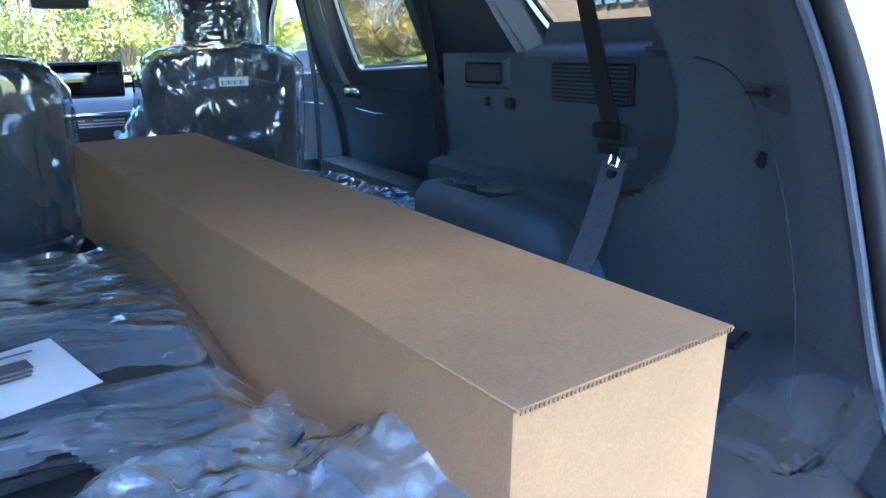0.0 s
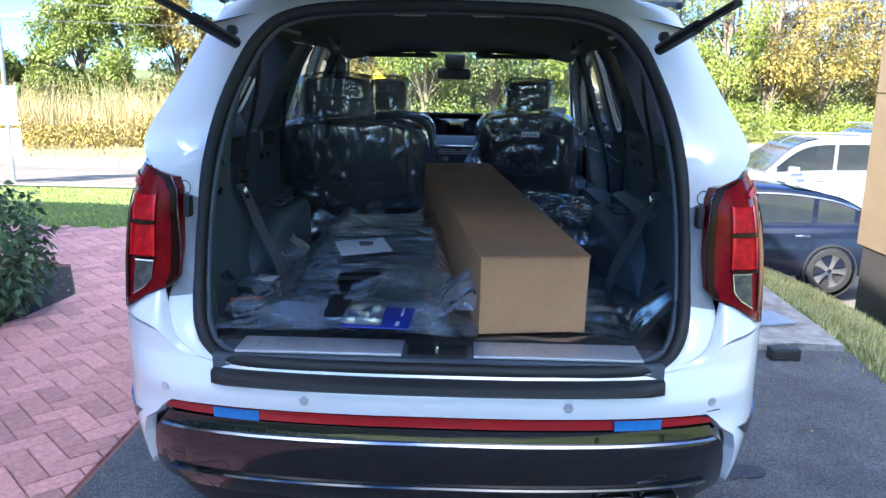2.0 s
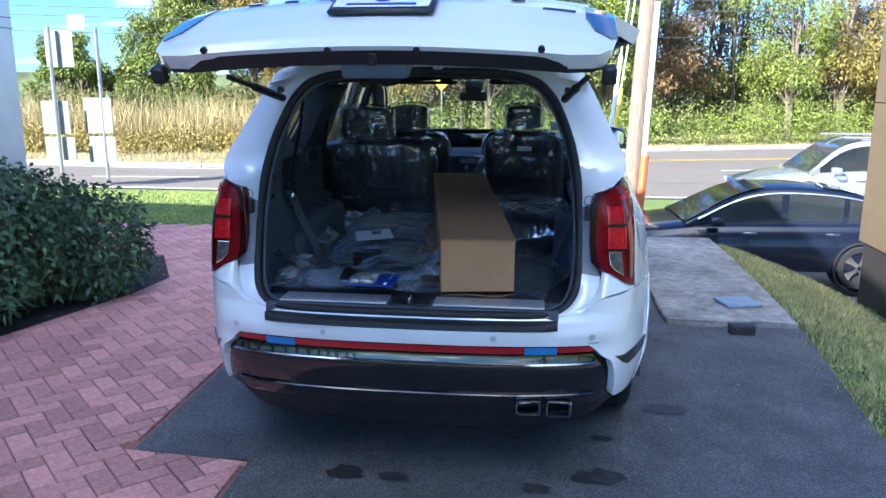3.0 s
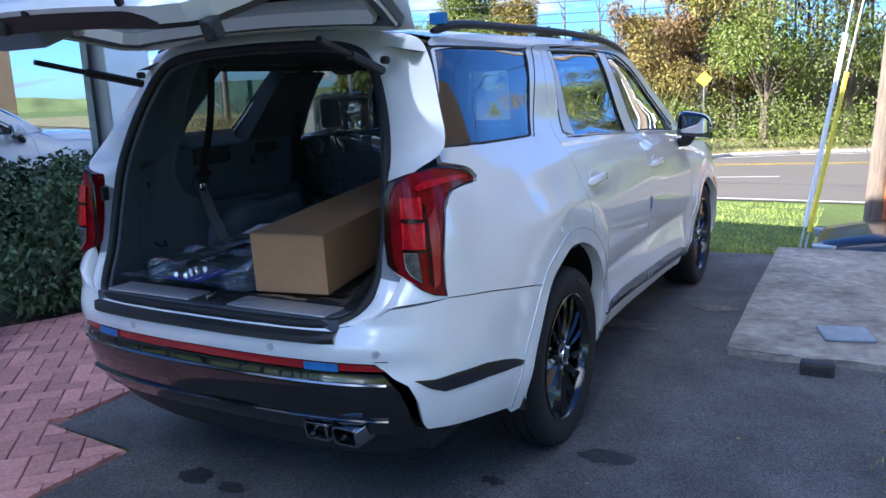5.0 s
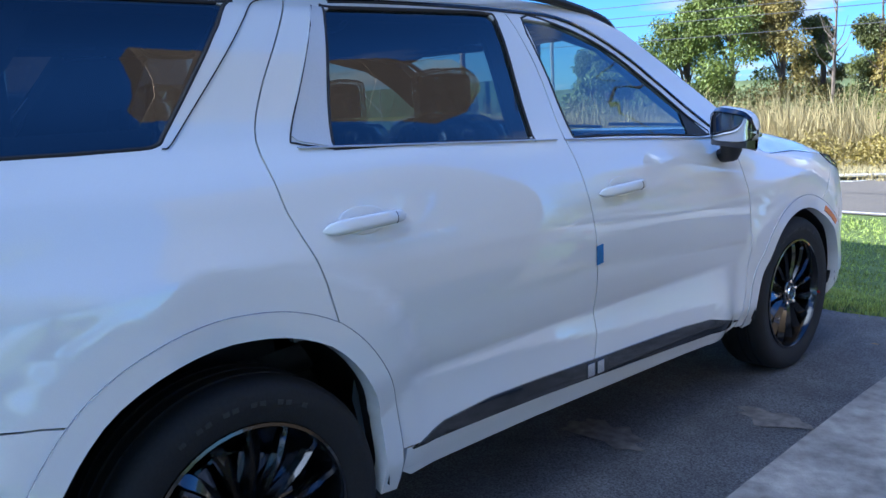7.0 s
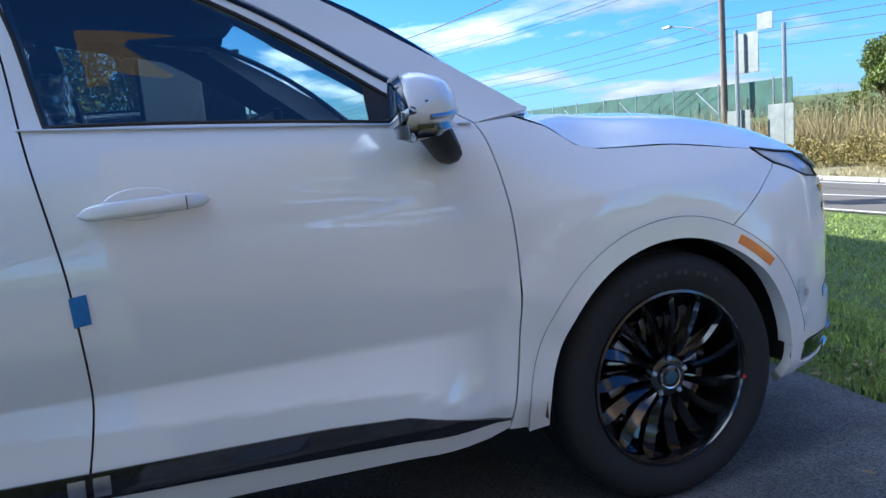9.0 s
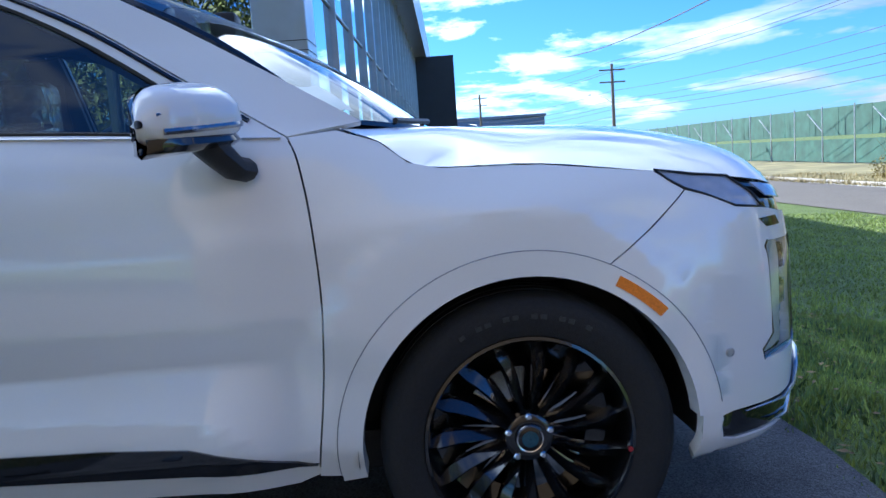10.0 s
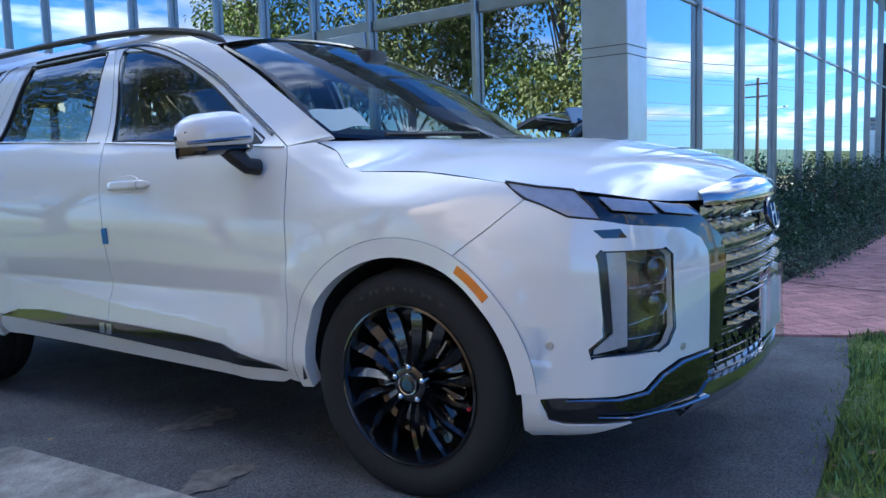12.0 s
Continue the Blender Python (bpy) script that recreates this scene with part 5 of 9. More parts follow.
def build_rear():
    half = [tuple(p) for p in spline(OPEN_LOW, 5)]
    loop = half + [(-x, y, z) for x, y, z in half[::-1][1:-1]]
    bm = bmesh.new()
    tube(bm, loop, .017, 10, closed=True)
    part("opening_seal", bm, M_SEAL, suv, "black rubber seal round the load opening")
    bm = bmesh.new()
    tube(bm, [(x * .972, y + .016, .79 + (z - .79) * .985 if z > .79 else z + .010) for x, y, z in loop], .009, 8, closed=True)
    part("seal_lip", bm, M_TRIMD, suv)
    outer = [(0, .022, .764), (.30, .028, .766), (.50, .045, .770), (.60, .075, .778), (.68, .13, .815), (.715, .19, .88), (.70, .20, .95), (.695, .21, 1.08), (.70, .215, 1.18), (.76, .235, 1.245), (.808, .335, 1.308), (.745, .425, 1.45), (.665, .505, 1.612), (.60, .50, 1.672), (.40, .47, 1.700), (0, .45, 1.712)]
    inner = [(0, .055, .772), (.30, .058, .772), (.50, .075, .776), (.575, .10, .790), (.625, .15, .84), (.628, .18, .90), (.630, .20, .95), (.630, .232, 1.05), (.628, .25, 1.12), (.618, .28, 1.22), (.608, .305, 1.29), (.57, .355, 1.45), (.505, .40, 1.575), (.44, .415, 1.625), (.30, .42, 1.652), (0, .425, 1.662)]
    for sg in (1, -1):
        o = spline(outer, 4); i = spline(inner, 4)
        for name, a, b, m in (("jamb_lower", 0, 22, M_PAINT), ("lamp_trim", 21, 34, M_JAMB), ("jamb_upper", 33, 61, M_PAINT)):
            bm = bmesh.new()
            rows = []
            for p, q in list(zip(o, i))[a:b]:
                p, q = Vector(p), Vector(q)
                n = Vector((0, -1, 0))
                row = [p, p.lerp(q, .35) + n * .008, p.lerp(q, .7) + n * .010, q]
                rows.append([Vector((sg * v.x, v.y, v.z)) for v in row])
            patch(bm, rows)
            jb = part(name, bm, m, suv, angle=70)
            if name == "lamp_trim":
                for z in (.955, 1.185):
                    bm = bmesh.new()
                    tube(bm, [Vector((sg * (.662 + .016 * math.cos(t)), .200 + .02 * (z - .95), z + .018 * math.sin(t))) for t in [2 * math.pi * k / 16 for k in range(16)]], .0015, 4, closed=True)
                    part("trim_plug", bm, M_BLACKPL, jb)
                bm = bmesh.new(); box(bm, sg * .658 - .009, sg * .658 + .009, .198, .228, 1.108, 1.162, .003, 1); part("striker", bm, M_BLACKPL, jb)
        # tail lamp: a red lens wrapped round the corner with an arm along the side
        lamp = [(sg * a, b) for a, b in [(sxr(.690), .955), (sxr(.715), .930), (.800, .906), (.846, .884), (.891, .865), (sy(.241), .855), (sy(.234), .889), (sy(.237), .983), (sy(.249), 1.056), (sy(.262), 1.126), (sy(.282), 1.155), (sy(.300), 1.171), (sy(.326), 1.180), (sy(.389), 1.186), (sy(.440), 1.188), (sy(.474), 1.190), (sy(.481), 1.200), (sy(.466), 1.217), (sy(.437), 1.230), (sy(.377), 1.242), (sy(.31), 1.249), (.909, 1.244), (.837, 1.237), (sxr(.715), 1.215), (sxr(.695), 1.185), (sxr(.684), 1.10), (sxr(.682), 1.03)]]
        tl = panel("tail_lamp", lamp, M_RED, suv, fn=lampskin, off=-.003, rim=.05, step=(.03, .03), label="red wrap-round tail lamp")
        panel("lamp_bezel", [(sg * a, b) for a, b in [(sxr(.684), 1.03), (sxr(.686), 1.10), (sxr(.697), 1.183), (sxr(.717), 1.213), (.835, 1.234), (sxr(.735), 1.205), (sxr(.712), 1.17), (sxr(.706), 1.10), (sxr(.706), 1.03), (sxr(.712), .965), (sxr(.728), .932), (sxr(.716), .932), (sxr(.692), .957)]], M_LAMPDARK, tl, fn=lampskin, off=.002, rim=.002, step=(.03, .03), label="dark inner bezel of the lamp")
        for z0, z1, m, lb in ((1.103, 1.166, M_REDIN, "upper brake segment"), (1.010, 1.088, M_REDIN, "lower brake segment")):
            panel("lamp_segment", [(sg * .773, z0), (sg * .773, z1), (sg * .872, z1), (sg * .862, z0)], m, tl, fn=lampskin, off=.002, rim=.002, step=(.04, .03), label=lb)
            for a0, a1 in ((.770, .782), (.862, .874)):
                panel("light_guide", [(sg * a0, z0 - .002), (sg * a0, z1 + .002), (sg * a1, z1 + .002), (sg * (a1 - .006), z0 - .002)], M_REDHOT, tl, fn=lampskin, off=.004, rim=.002, step=(.04, .03))
        panel("arm_strip", [(sg * .85, 1.196), (sg * .90, 1.212), (sg * 1.0, 1.218), (sg * sy(.43), 1.215), (sg * sy(.458), 1.205), (sg * sy(.40), 1.203), (sg * .98, 1.200), (sg * .87, 1.186)], M_REDIN, tl, fn=lampskin, off=.002, rim=.002, step=(.03, .02))
        # brighter red laid on the lens where its side catches a reflection
        panel("side_lens", [(sg * .893, .885), (sg * .890, 1.10), (sg * .925, 1.135), (sg * .928, 1.05), (sg * .915, .90)], M_REDREF, tl, fn=lampskin, off=.002, rim=.002, step=(.03, .02), label="brighter red patch standing for a reflection on the lamp's side")
        panel("turn_segment", [(sg * .775, .996), (sg * .837, .998), (sg * .848, .908), (sg * .806, .928), (sg * .782, .950)], M_CLEARLENS, tl, fn=lampskin, off=.003, rim=.002, step=(.03, .02), label="clear turn-signal segment")
        bm = bmesh.new()
        tube(bm, [lampskin(sg * a, b)[0] + lampskin(sg * a, b)[1] * .004 for a, b in ((.837, .998), (.775, .996), (.782, .950), (.806, .928), (.848, .908))], .0022, 5)
        part("segment_edge", bm, M_BRIGHT, tl)
        # painted shelf between the bumper, the lamp and the jamb
        low = [skin(sxr(.60), .776)[0], skin(sxr(.66), .786)[0], skin(sxr(.70), .812)[0], skin(sxr(.74), .838)[0], skin(sxr(.80), .846)[0], skin(sy(.245), .848)[0]]
        high = [Vector((.60, .075, .778)), Vector((.68, .13, .815)), Vector((.715, .19, .88)), lampskin(.755, .925)[0] + Vector((0, .012, .004)), lampskin(.846, .886)[0] + Vector((0, .012, 0)), lampskin(sy(.243), .858)[0] + Vector((-.01, 0, 0))]
        rows = [[p.lerp(q, f) + Vector((0, 0, .006 * math.sin(math.pi * f))) for f in (0, .25, .5, .75, 1)] for p, q in zip(spline(low, 3), spline(high, 3)) for p, q in ((Vector(p), Vector(q)),)]
        bm = bmesh.new()
        patch(bm, [[Vector((sg * v.x, v.y, v.z)) for v in r] for r in rows])
        part("lamp_shelf", bm, M_PAINT, suv, angle=70)
        for q in ([(.765, 1.092), (.878, 1.092), (.878, 1.100), (.765, 1.100)], [(.765, 1.0), (.872, 1.0), (.872, 1.007), (.765, 1.007)], [(.878, .90), (.888, .89), (.888, 1.14), (.878, 1.15)]):
            panel("lamp_divider", [(sg * a, b) for a, b in q], M_LAMPDARK, tl, fn=lampskin, off=.003, rim=.002, step=(.03, .03))
        bm = bmesh.new()
        pts = [lampskin(a, b)[0] for a, b in lamp]
        tube(bm, pts, .002, 5, closed=True)
        part("lamp_rim", bm, M_GLOSSBLACK, tl)


def lampskin(s, z):
    """The tail lamp's face: the body skin, drawn in to the jamb at its inner edge."""
    def f(a, b):
        p = skin0(a, b)
        k = 1 - sstep(.70, .87, abs(p.x))
        return p + Vector((0, (.205 + .02 * (b - .9) - p.y) * k * .72, 0))
    e = .004
    n = (f(s + e, z) - f(s - e, z)).cross(f(s, z + e) - f(s, z - e)).normalized()
    return f(s, z), n


HINGE = Vector((0, .46, 1.690))
OPENED = -67
_TZ = [.74, .765, .80, .90, 1.10, 1.20, 1.28, 1.335, 1.36, 1.48, 1.60, 1.66, 1.72]
_TY = [.05, .038, .026, .020, .024, .040, .075, .105, .12, .215, .315, .36, .40]


def tg0(x, z):
    a = abs(x)
    y = interp(z, _TZ, _TY) + .10 * x * x + .55 * max(0, a - .52) ** 2
    return Vector((x, y, z))


def tg(x, z):
    e = .006
    n = (tg0(x + e, z) - tg0(x - e, z)).cross(tg0(x, z + e) - tg0(x, z - e)).normalized()
    return tg0(x, z), n


def build_tailgate():
    h = [(.30, .764), (.55, .768), (.625, .79), (.665, .84), (.685, .93), (.69, 1.05), (.695, 1.18), (.735, 1.245), (.792, 1.30), (.775, 1.345), (.72, 1.47), (.655, 1.62), (.60, 1.672), (.3, 1.695)]
    poly = h + [(0, 1.70)] + [(-a, b) for a, b in h[::-1]] + [(0, .764)]
    gl = [(.4, 1.340), (.69, 1.350), (.705, 1.37), (.645, 1.50), (.595, 1.60), (.55, 1.635), (.3, 1.652)]
    glass = gl + [(0, 1.657)] + [(-a, b) for a, b in gl[::-1]] + [(0, 1.338)]
    t = panel("tailgate", poly, M_PAINT, suv, fn=tg, holes=[glass], rim=.05, step=(.07, .06), label="raised white tailgate seen from below")
    t.matrix_basis = Matrix.Translation(HINGE) @ Matrix.Rotation(radians(OPENED), 4, "X") @ Matrix.Translation(-HINGE)
    g = panel("rear_glass", glass, M_PRIVACY, t, fn=tg, off=-.004, rim=0)
    g.visible_shadow = False
    hi = [(.3, .775), (.54, .78), (.61, .80), (.65, .85), (.665, .95), (.672, 1.15), (.70, 1.25), (.74, 1.31), (.70, 1.33), (.3, 1.325)]
    inner = hi + [(0, 1.322)] + [(-a, b) for a, b in hi[::-1]] + [(0, .775)]
    ip = panel("inner_trim", inner, M_BLACKPL, t, fn=lambda x, z: (tg0(x, z) + Vector((0, .065 + .03 * math.cos(x * 2) * sstep(.76, .95, z), .01)), -tg(x, z)[1]), rim=.05, step=(.07, .05), label="black plastic tailgate trim")
    fr = [(.70, 1.335), (.765, 1.33), (.645, 1.62), (.59, 1.668), (0, 1.69), (-.59, 1.668), (-.645, 1.62), (-.765, 1.33), (-.70, 1.335), (-.60, 1.585), (-.54, 1.63), (0, 1.65), (.54, 1.63), (.60, 1.585)]
    panel("inner_frame", fr, M_TRIMD, t, fn=lambda x, z: (tg0(x, z) + Vector((0, .05, 0)), -tg(x, z)[1]), rim=.03, step=(.08, .06))
    bm = bmesh.new(); box(bm, -.10, .10, .075, .15, .79, 1.0, .02, 2); part("latch_cover", bm, M_TRIM, ip)
    bm = bmesh.new(); box(bm, -.015, .015, .06, .10, .768, .80, .006, 1); part("latch", bm, M_BLACKPL, ip)
    bm = bmesh.new(); box(bm, .22, .42, .135, .15, .92, .97, .01, 1); part("pull_handle", bm, M_BLACKPL, ip)
    bm = bmesh.new(); box(bm, .16, .19, .12, .14, .84, .86, .005, 1); part("button", bm, M_GALV, ip)
    for x in (-.48, -.12, .13, .47):
        bm = bmesh.new(); tube(bm, [(x, .05, .772), (x, .05, .760)], .010, 8); part("bump_stop", bm, M_SEAL, ip)
    for sg in (1, -1):
        bm = bmesh.new(); box(bm, sg * .66 - .02, sg * .66 + .02, .12, .17, .80, .84, .006, 1); part("guide_block", bm, M_BLACKPL, ip)
        lp = [(.60, 1.212), (.665, 1.222), (.688, 1.18), (.684, .93), (.665, .905), (.62, .945), (.597, 1.05)]
        panel("smoked_lamp", [(sg * a, b) for a, b in lp], M_SMOKE, t, fn=tg, off=.004, rim=.012, label="smoked lamp on the tailgate's edge")
    # number plate in a frame, with plain bars
    bm = bmesh.new(); box(bm, -.165, .155, .000, .018, .955, 1.135, .008, 1); pf = part("plate_frame", bm, M_BLACKPL, t, "black plate frame")
    bm = bmesh.new(); box(bm, -.150, .140, -.004, .0, .975, 1.118, .002, 1); part("plate", bm, M_PAPER, pf)
    for z0, z1, x0, x1 in ((1.060, 1.085, -.13, .12), (.985, .998, -.11, .10)):
        bm = bmesh.new(); box(bm, x0, x1, -.007, -.004, z0, z1, .001, 1); part("plain_bar", bm, M_BLUECARD, pf)
    emblem(pf, Vector((-.005, -.006, 1.03)), Vector((1, 0, 0)), Vector((0, 0, 1)), .022, .014, M_BLUECARD)
    bm = bmesh.new(); box(bm, -.08, .06, .005, .04, 1.135, 1.162, .006, 1); part("camera_housing", bm, M_BLACKPL, t)
    for x0, x1 in ((-.20, -.10), (.08, .18)):
        panel("blue_tape", [(x0, 1.142), (x1, 1.142), (x1, 1.166), (x0, 1.166)], M_BLUETAPE, t, fn=tg, off=.003, rim=.002)
    p, n = tg(-.005, 1.262)
    emblem(t, p + n * .008, Vector((1, 0, 0)), n.cross(Vector((1, 0, 0))) * -1, .078, .05, M_GLOSSBLACK)
    for k in range(8):
        x = -.46 + k * .122
        panel("plain_bar", [(x - .022, 1.176), (x + .022, 1.176), (x + .022, 1.200), (x - .022, 1.200)], M_GLOSSBLACK, t, fn=tg, off=.006, rim=.005)
    panel("side_badge", [(.47, 1.082), (.57, 1.082), (.57, 1.094), (.47, 1.094)], M_GLOSSBLACK, t, fn=tg, off=.004, rim=.004)
    # spoiler over the glass, wiper
    bm = bmesh.new()
    rows = []
    for i in range(19):
        x = -.64 + 1.28 * i / 18
        k = 1 - abs(x / .64) ** 4
        rows.append([Vector((x, .47, 1.70 + .012 * k)), Vector((x, .34, 1.700 + .014 * k)), Vector((x, .235 - .03 * k, 1.690 + .012 * k)), Vector((x, .225 - .03 * k, 1.678 + .010 * k)), Vector((x, .25 - .03 * k, 1.668 + .008 * k)), Vector((x, .34, 1.652 + .004 * k))])
    patch(bm, rows)
    sp = part("spoiler", bm, M_PAINT, t)
    bm = bmesh.new()
    patch(bm, [[Vector((x, .345, 1.648)), Vector((x, .25 - .03 * (1 - abs(x / .62) ** 4), 1.665 + .006 * (1 - abs(x / .62) ** 4)))] for x in np.linspace(-.62, .62, 15)])
    part("spoiler_underside", bm, M_GLOSSBLACK, sp)
    bm = bmesh.new()
    tube(bm, [tg0(x, z) + Vector((0, -.022, 0)) for x, z in ((-.03, 1.345), (.08, 1.37), (.32, 1.385))], [.03, .016, .008], 6, flat=.6)
    part("rear_wiper", bm, M_BLACKPL, t)
    for sg in (1, -1):
        bm = bmesh.new()
        a, b = Vector((sg * .565, .375, 1.555)), Vector((sg * .625, -.03, 1.635))
        tube(bm, [a, a.lerp(b, .55)], .016, 8); tube(bm, [a.lerp(b, .55), b], .010, 8)
        part("lift_strut", bm, M_BLACKPL, suv, "black power lift strut")
        bm = bmesh.new(); box(bm, sg * .575 - .012, sg * .575 + .012, .365, .40, 1.575, 1.60, .006, 1); part("strut_mount", bm, M_BLACKPL, suv)


build_rear()
build_tailgate()


# ---------------------------------------------------------------- the car inside
def build_cabin():
    def bx(name, x0, x1, y0, y1, z0, z1, m, bev=.01, label="", parent=suv, mm=None):
        bm = bmesh.new(); box(bm, x0, x1, y0, y1, z0, z1, bev, 2, mm)
        return part(name, bm, m, parent, label)
    # floor, scuff plates, latch
    fl = bx("load_floor", -.66, .66, .16, 1.52, .70, .795, M_CARPET, .01, "black carpeted load floor")
    bx("cabin_floor", -.80, .80, 1.4, 3.5, .36, .40, M_CARPET)
    bx("underbody", -.70, .70, .36, 4.45, .25, .36, M_BLACKPL)
    for sg in (1, -1):
        bx("chassis_side", sg * .60 - .02, sg * .60 + .02, .5, 4.5, .30, .72, M_BLACKPL)
    bx("engine_block", -.60, .60, 3.62, 4.70, .32, .92, M_BLACKPL)
    bx("bulkhead", -.78, .78, 3.50, 3.56, .36, 1.12, M_TRIMD)
    bx("rear_sill", -.56, .56, .050, .19, .745, .793, M_TRIMD, .008, "black load-sill trim")
    for x0, x1 in ((-.505, -.088), (.09, .508)):
        sc = bx("scuff_plate", x0, x1, .058, .168, .795, .803, M_SCUFF, .004, "ribbed brushed-metal scuff plate under film")
        n = 9
        for k in range(1, n):
            x = x0 + (x1 - x0) * k / n
            bm = bmesh.new(); box(bm, x - .006, x + .006, .068, .158, .8032, .8050, .0008, 1, Matrix.Translation((x, .12, 0)) @ Matrix.Rotation(.12 if x < 0 else -.12, 4, "Z") @ Matrix.Translation((-x, -.12, 0)))
            part("rib", bm, M_SCUFF, sc)
    lt = bx("latch_recess", -.075, .075, .060, .150, .795, .800, M_BLACKPL, .004)
    bx("striker_loop", -.004, .004, .062, .105, .800, .822, M_BRIGHT, .002, parent=lt)
    for sg in (1, -1):
        # side trims laid inside the skin
        YS, ZS = np.linspace(0, 1, 121), np.linspace(.785, 1.655, 111)
        def trim_at(u, z):
            y0 = interp(z, [.785, .84, .93, 1.08, 1.24, 1.38, 1.5, 1.575, 1.655], [.13, .155, .205, .25, .295, .34, .38, .405, .43])
            x0 = interp(z, [.785, .84, .93, 1.08, 1.24, 1.38, 1.5, 1.575, 1.655], [.575, .602, .618, .618, .606, .580, .542, .498, .44])
            xb = interp(z, [.785, .9, 1.1, 1.3, 1.45, 1.58, 1.655], [.63, .655, .66, .66, .635, .60, .55])
            y = y0 + (1.42 - y0) * u
            ye = interp(z, [1.02, 1.037, 1.063, 1.10, 1.148, 1.20, 1.257, 1.329, 1.655], [.80, .738, .669, .616, .589, .586, .604, .646, .70])
            m = sstep(0, .022, y - ye) * sstep(1.022, 1.042, z)
            edge = .004 * math.exp(-((y - ye + .010) / .009) ** 2) * sstep(1.03, 1.06, z)
            return Vector((sg * (x0 + (xb - x0) * sstep(0, .22, y - y0) + .048 * m - edge), y, z))
        def on_trim(y, z, off=0.0):
            y0 = interp(z, [.785, .84, .93, 1.08, 1.24, 1.38, 1.5, 1.575, 1.655], [.13, .155, .205, .25, .295, .34, .38, .405, .43])
            return trim_at((y - y0) / (1.42 - y0), z) - Vector((sg * off, 0, 0))
        yb = lambda z: interp(z, [1.285, 1.30, 1.32, 1.36, 1.5, 1.645], [.72, .69, .682, .70, .80, .86])
        bm = bmesh.new()
        G_ = [[bm.verts.new(trim_at(u, z)) for u in YS] for z in ZS]
        for i in range(len(ZS) - 1):
            for j in range(len(YS) - 1):
                q = (G_[i][j], G_[i][j + 1], G_[i + 1][j + 1], G_[i + 1][j])
                zc, yc = ZS[i] + .004, (q[0].co.y + q[1].co.y) / 2
                if zc > 1.285 and yc > yb(zc) and zc < 1.63:
                    continue
                bm.faces.new(q)
        bmesh.ops.delete(bm, geom=[v for v in bm.verts if not v.link_faces], context="VERTS")
        part("load_side_trim", bm, M_TRIM, suv, "charcoal moulded load-area side trim", angle=60)
        # ledge under the quarter glass and the pillar's return
        bm = bmesh.new()
        patch(bm, [[Vector((sg * .700, y, 1.274)), Vector((sg * .706, y, 1.284)), Vector((sg * .722, y, 1.291)), Vector((sg * .745, y, 1.300)), side(y, 1.330, -.05, sg), side(y, 1.350, -.025, sg)] for y in np.linspace(.64, 1.06, 14)])
        part("window_ledge", bm, M_TRIM, suv, angle=70)
        bm = bmesh.new()
        patch(bm, [[trim_at((yb(z) - .012 - .33) / 1.09, z) + Vector((0, .0, 0)), side(yb(z) - .05, z, -.025, sg)] for z in np.linspace(1.285, 1.645, 12)])
        part("pillar_return", bm, M_TRIMD, suv)
        cp = [(1.09, 1.30), (1.31, 1.642), (1.62, 1.652), (1.56, 1.45), (1.53, 1.24), (1.45, 1.0), (1.40, .8), (1.30, .8), (1.28, 1.29)]
        panel("centre_pillar_trim", S(cp, sg), M_TRIMD, suv, off=-.075, rim=.02)
        bm = bmesh.new()
        patch(bm, [[side(a, b, -.078, sg), side(a - .004, b, -.006, sg)] for a, b in [(1.085 + .228 * i / 12, 1.300 + .342 * i / 12) for i in range(13)]])
        part("pillar_reveal", bm, M_TRIMD, suv)
        bp = [(2.26, .45), (2.265, 1.22), (2.255, 1.64), (2.395, 1.65), (2.475, 1.22), (2.52, .45)]
        panel("door_pillar_trim", S(bp, sg), M_TRIMD, suv, off=-.075, rim=.02)
        panel("cant_trim", S([(.50, 1.628), (2.34, 1.640), (2.8, 1.545), (3.35, 1.19), (3.45, 1.22), (2.95, 1.58), (2.4, 1.68), (.55, 1.655)], sg), M_HEADLINER, suv, off=-.045, rim=.0)
        for y0, y1, z0, z1 in ((1.50, 2.40, .46, 1.245), (2.48, 3.42, .42, 1.205)):
            dt = panel("door_trim", S([(y0, z0), (y1, z0), (y1, z1 - .015), (y0 + .02, z1)], sg), M_TRIM, suv, off=-.10, rim=.0, label="charcoal door trim")
            ym = (y0 + y1) / 2
            pz = .93 if y0 < 2 else .90
            bm = bmesh.new(); box(bm, sg * .735 - .055, sg * .735 + .055, y0 + .05, y1 - .08, pz - .06, pz, .02, 2); part("armrest", bm, M_TRIM, dt)
            for k in range(9):
                bm = bmesh.new(); tube(bm, [side(y0 + .12 + (y1 - y0 - .3) * j / 8, 1.0 + k * .013 + .006 * math.sin(j * 1.3), -.097, sg) for j in range(9)], .0025, 4); part("trim_rib", bm, M_SCUFF if k % 3 == 0 else M_BLACKPL, dt)
            bm = bmesh.new(); tube(bm, [side(y0 + .1, 1.128, -.095, sg), side(y1 - .3, 1.118, -.095, sg), side(y1 - .15, 1.13, -.095, sg)], .006, 6); part("bright_strip", bm, M_BRIGHT, dt)
            bm = bmesh.new(); box(bm, sg * .79 - .02, sg * .79 + .02, y1 - .25, y1 - .12, 1.135, 1.175, .012, 2); part("inner_handle", bm, M_CHROME, dt)
        # wheelhouse shelf with a cup holder
        bm = bmesh.new()
        rows = []
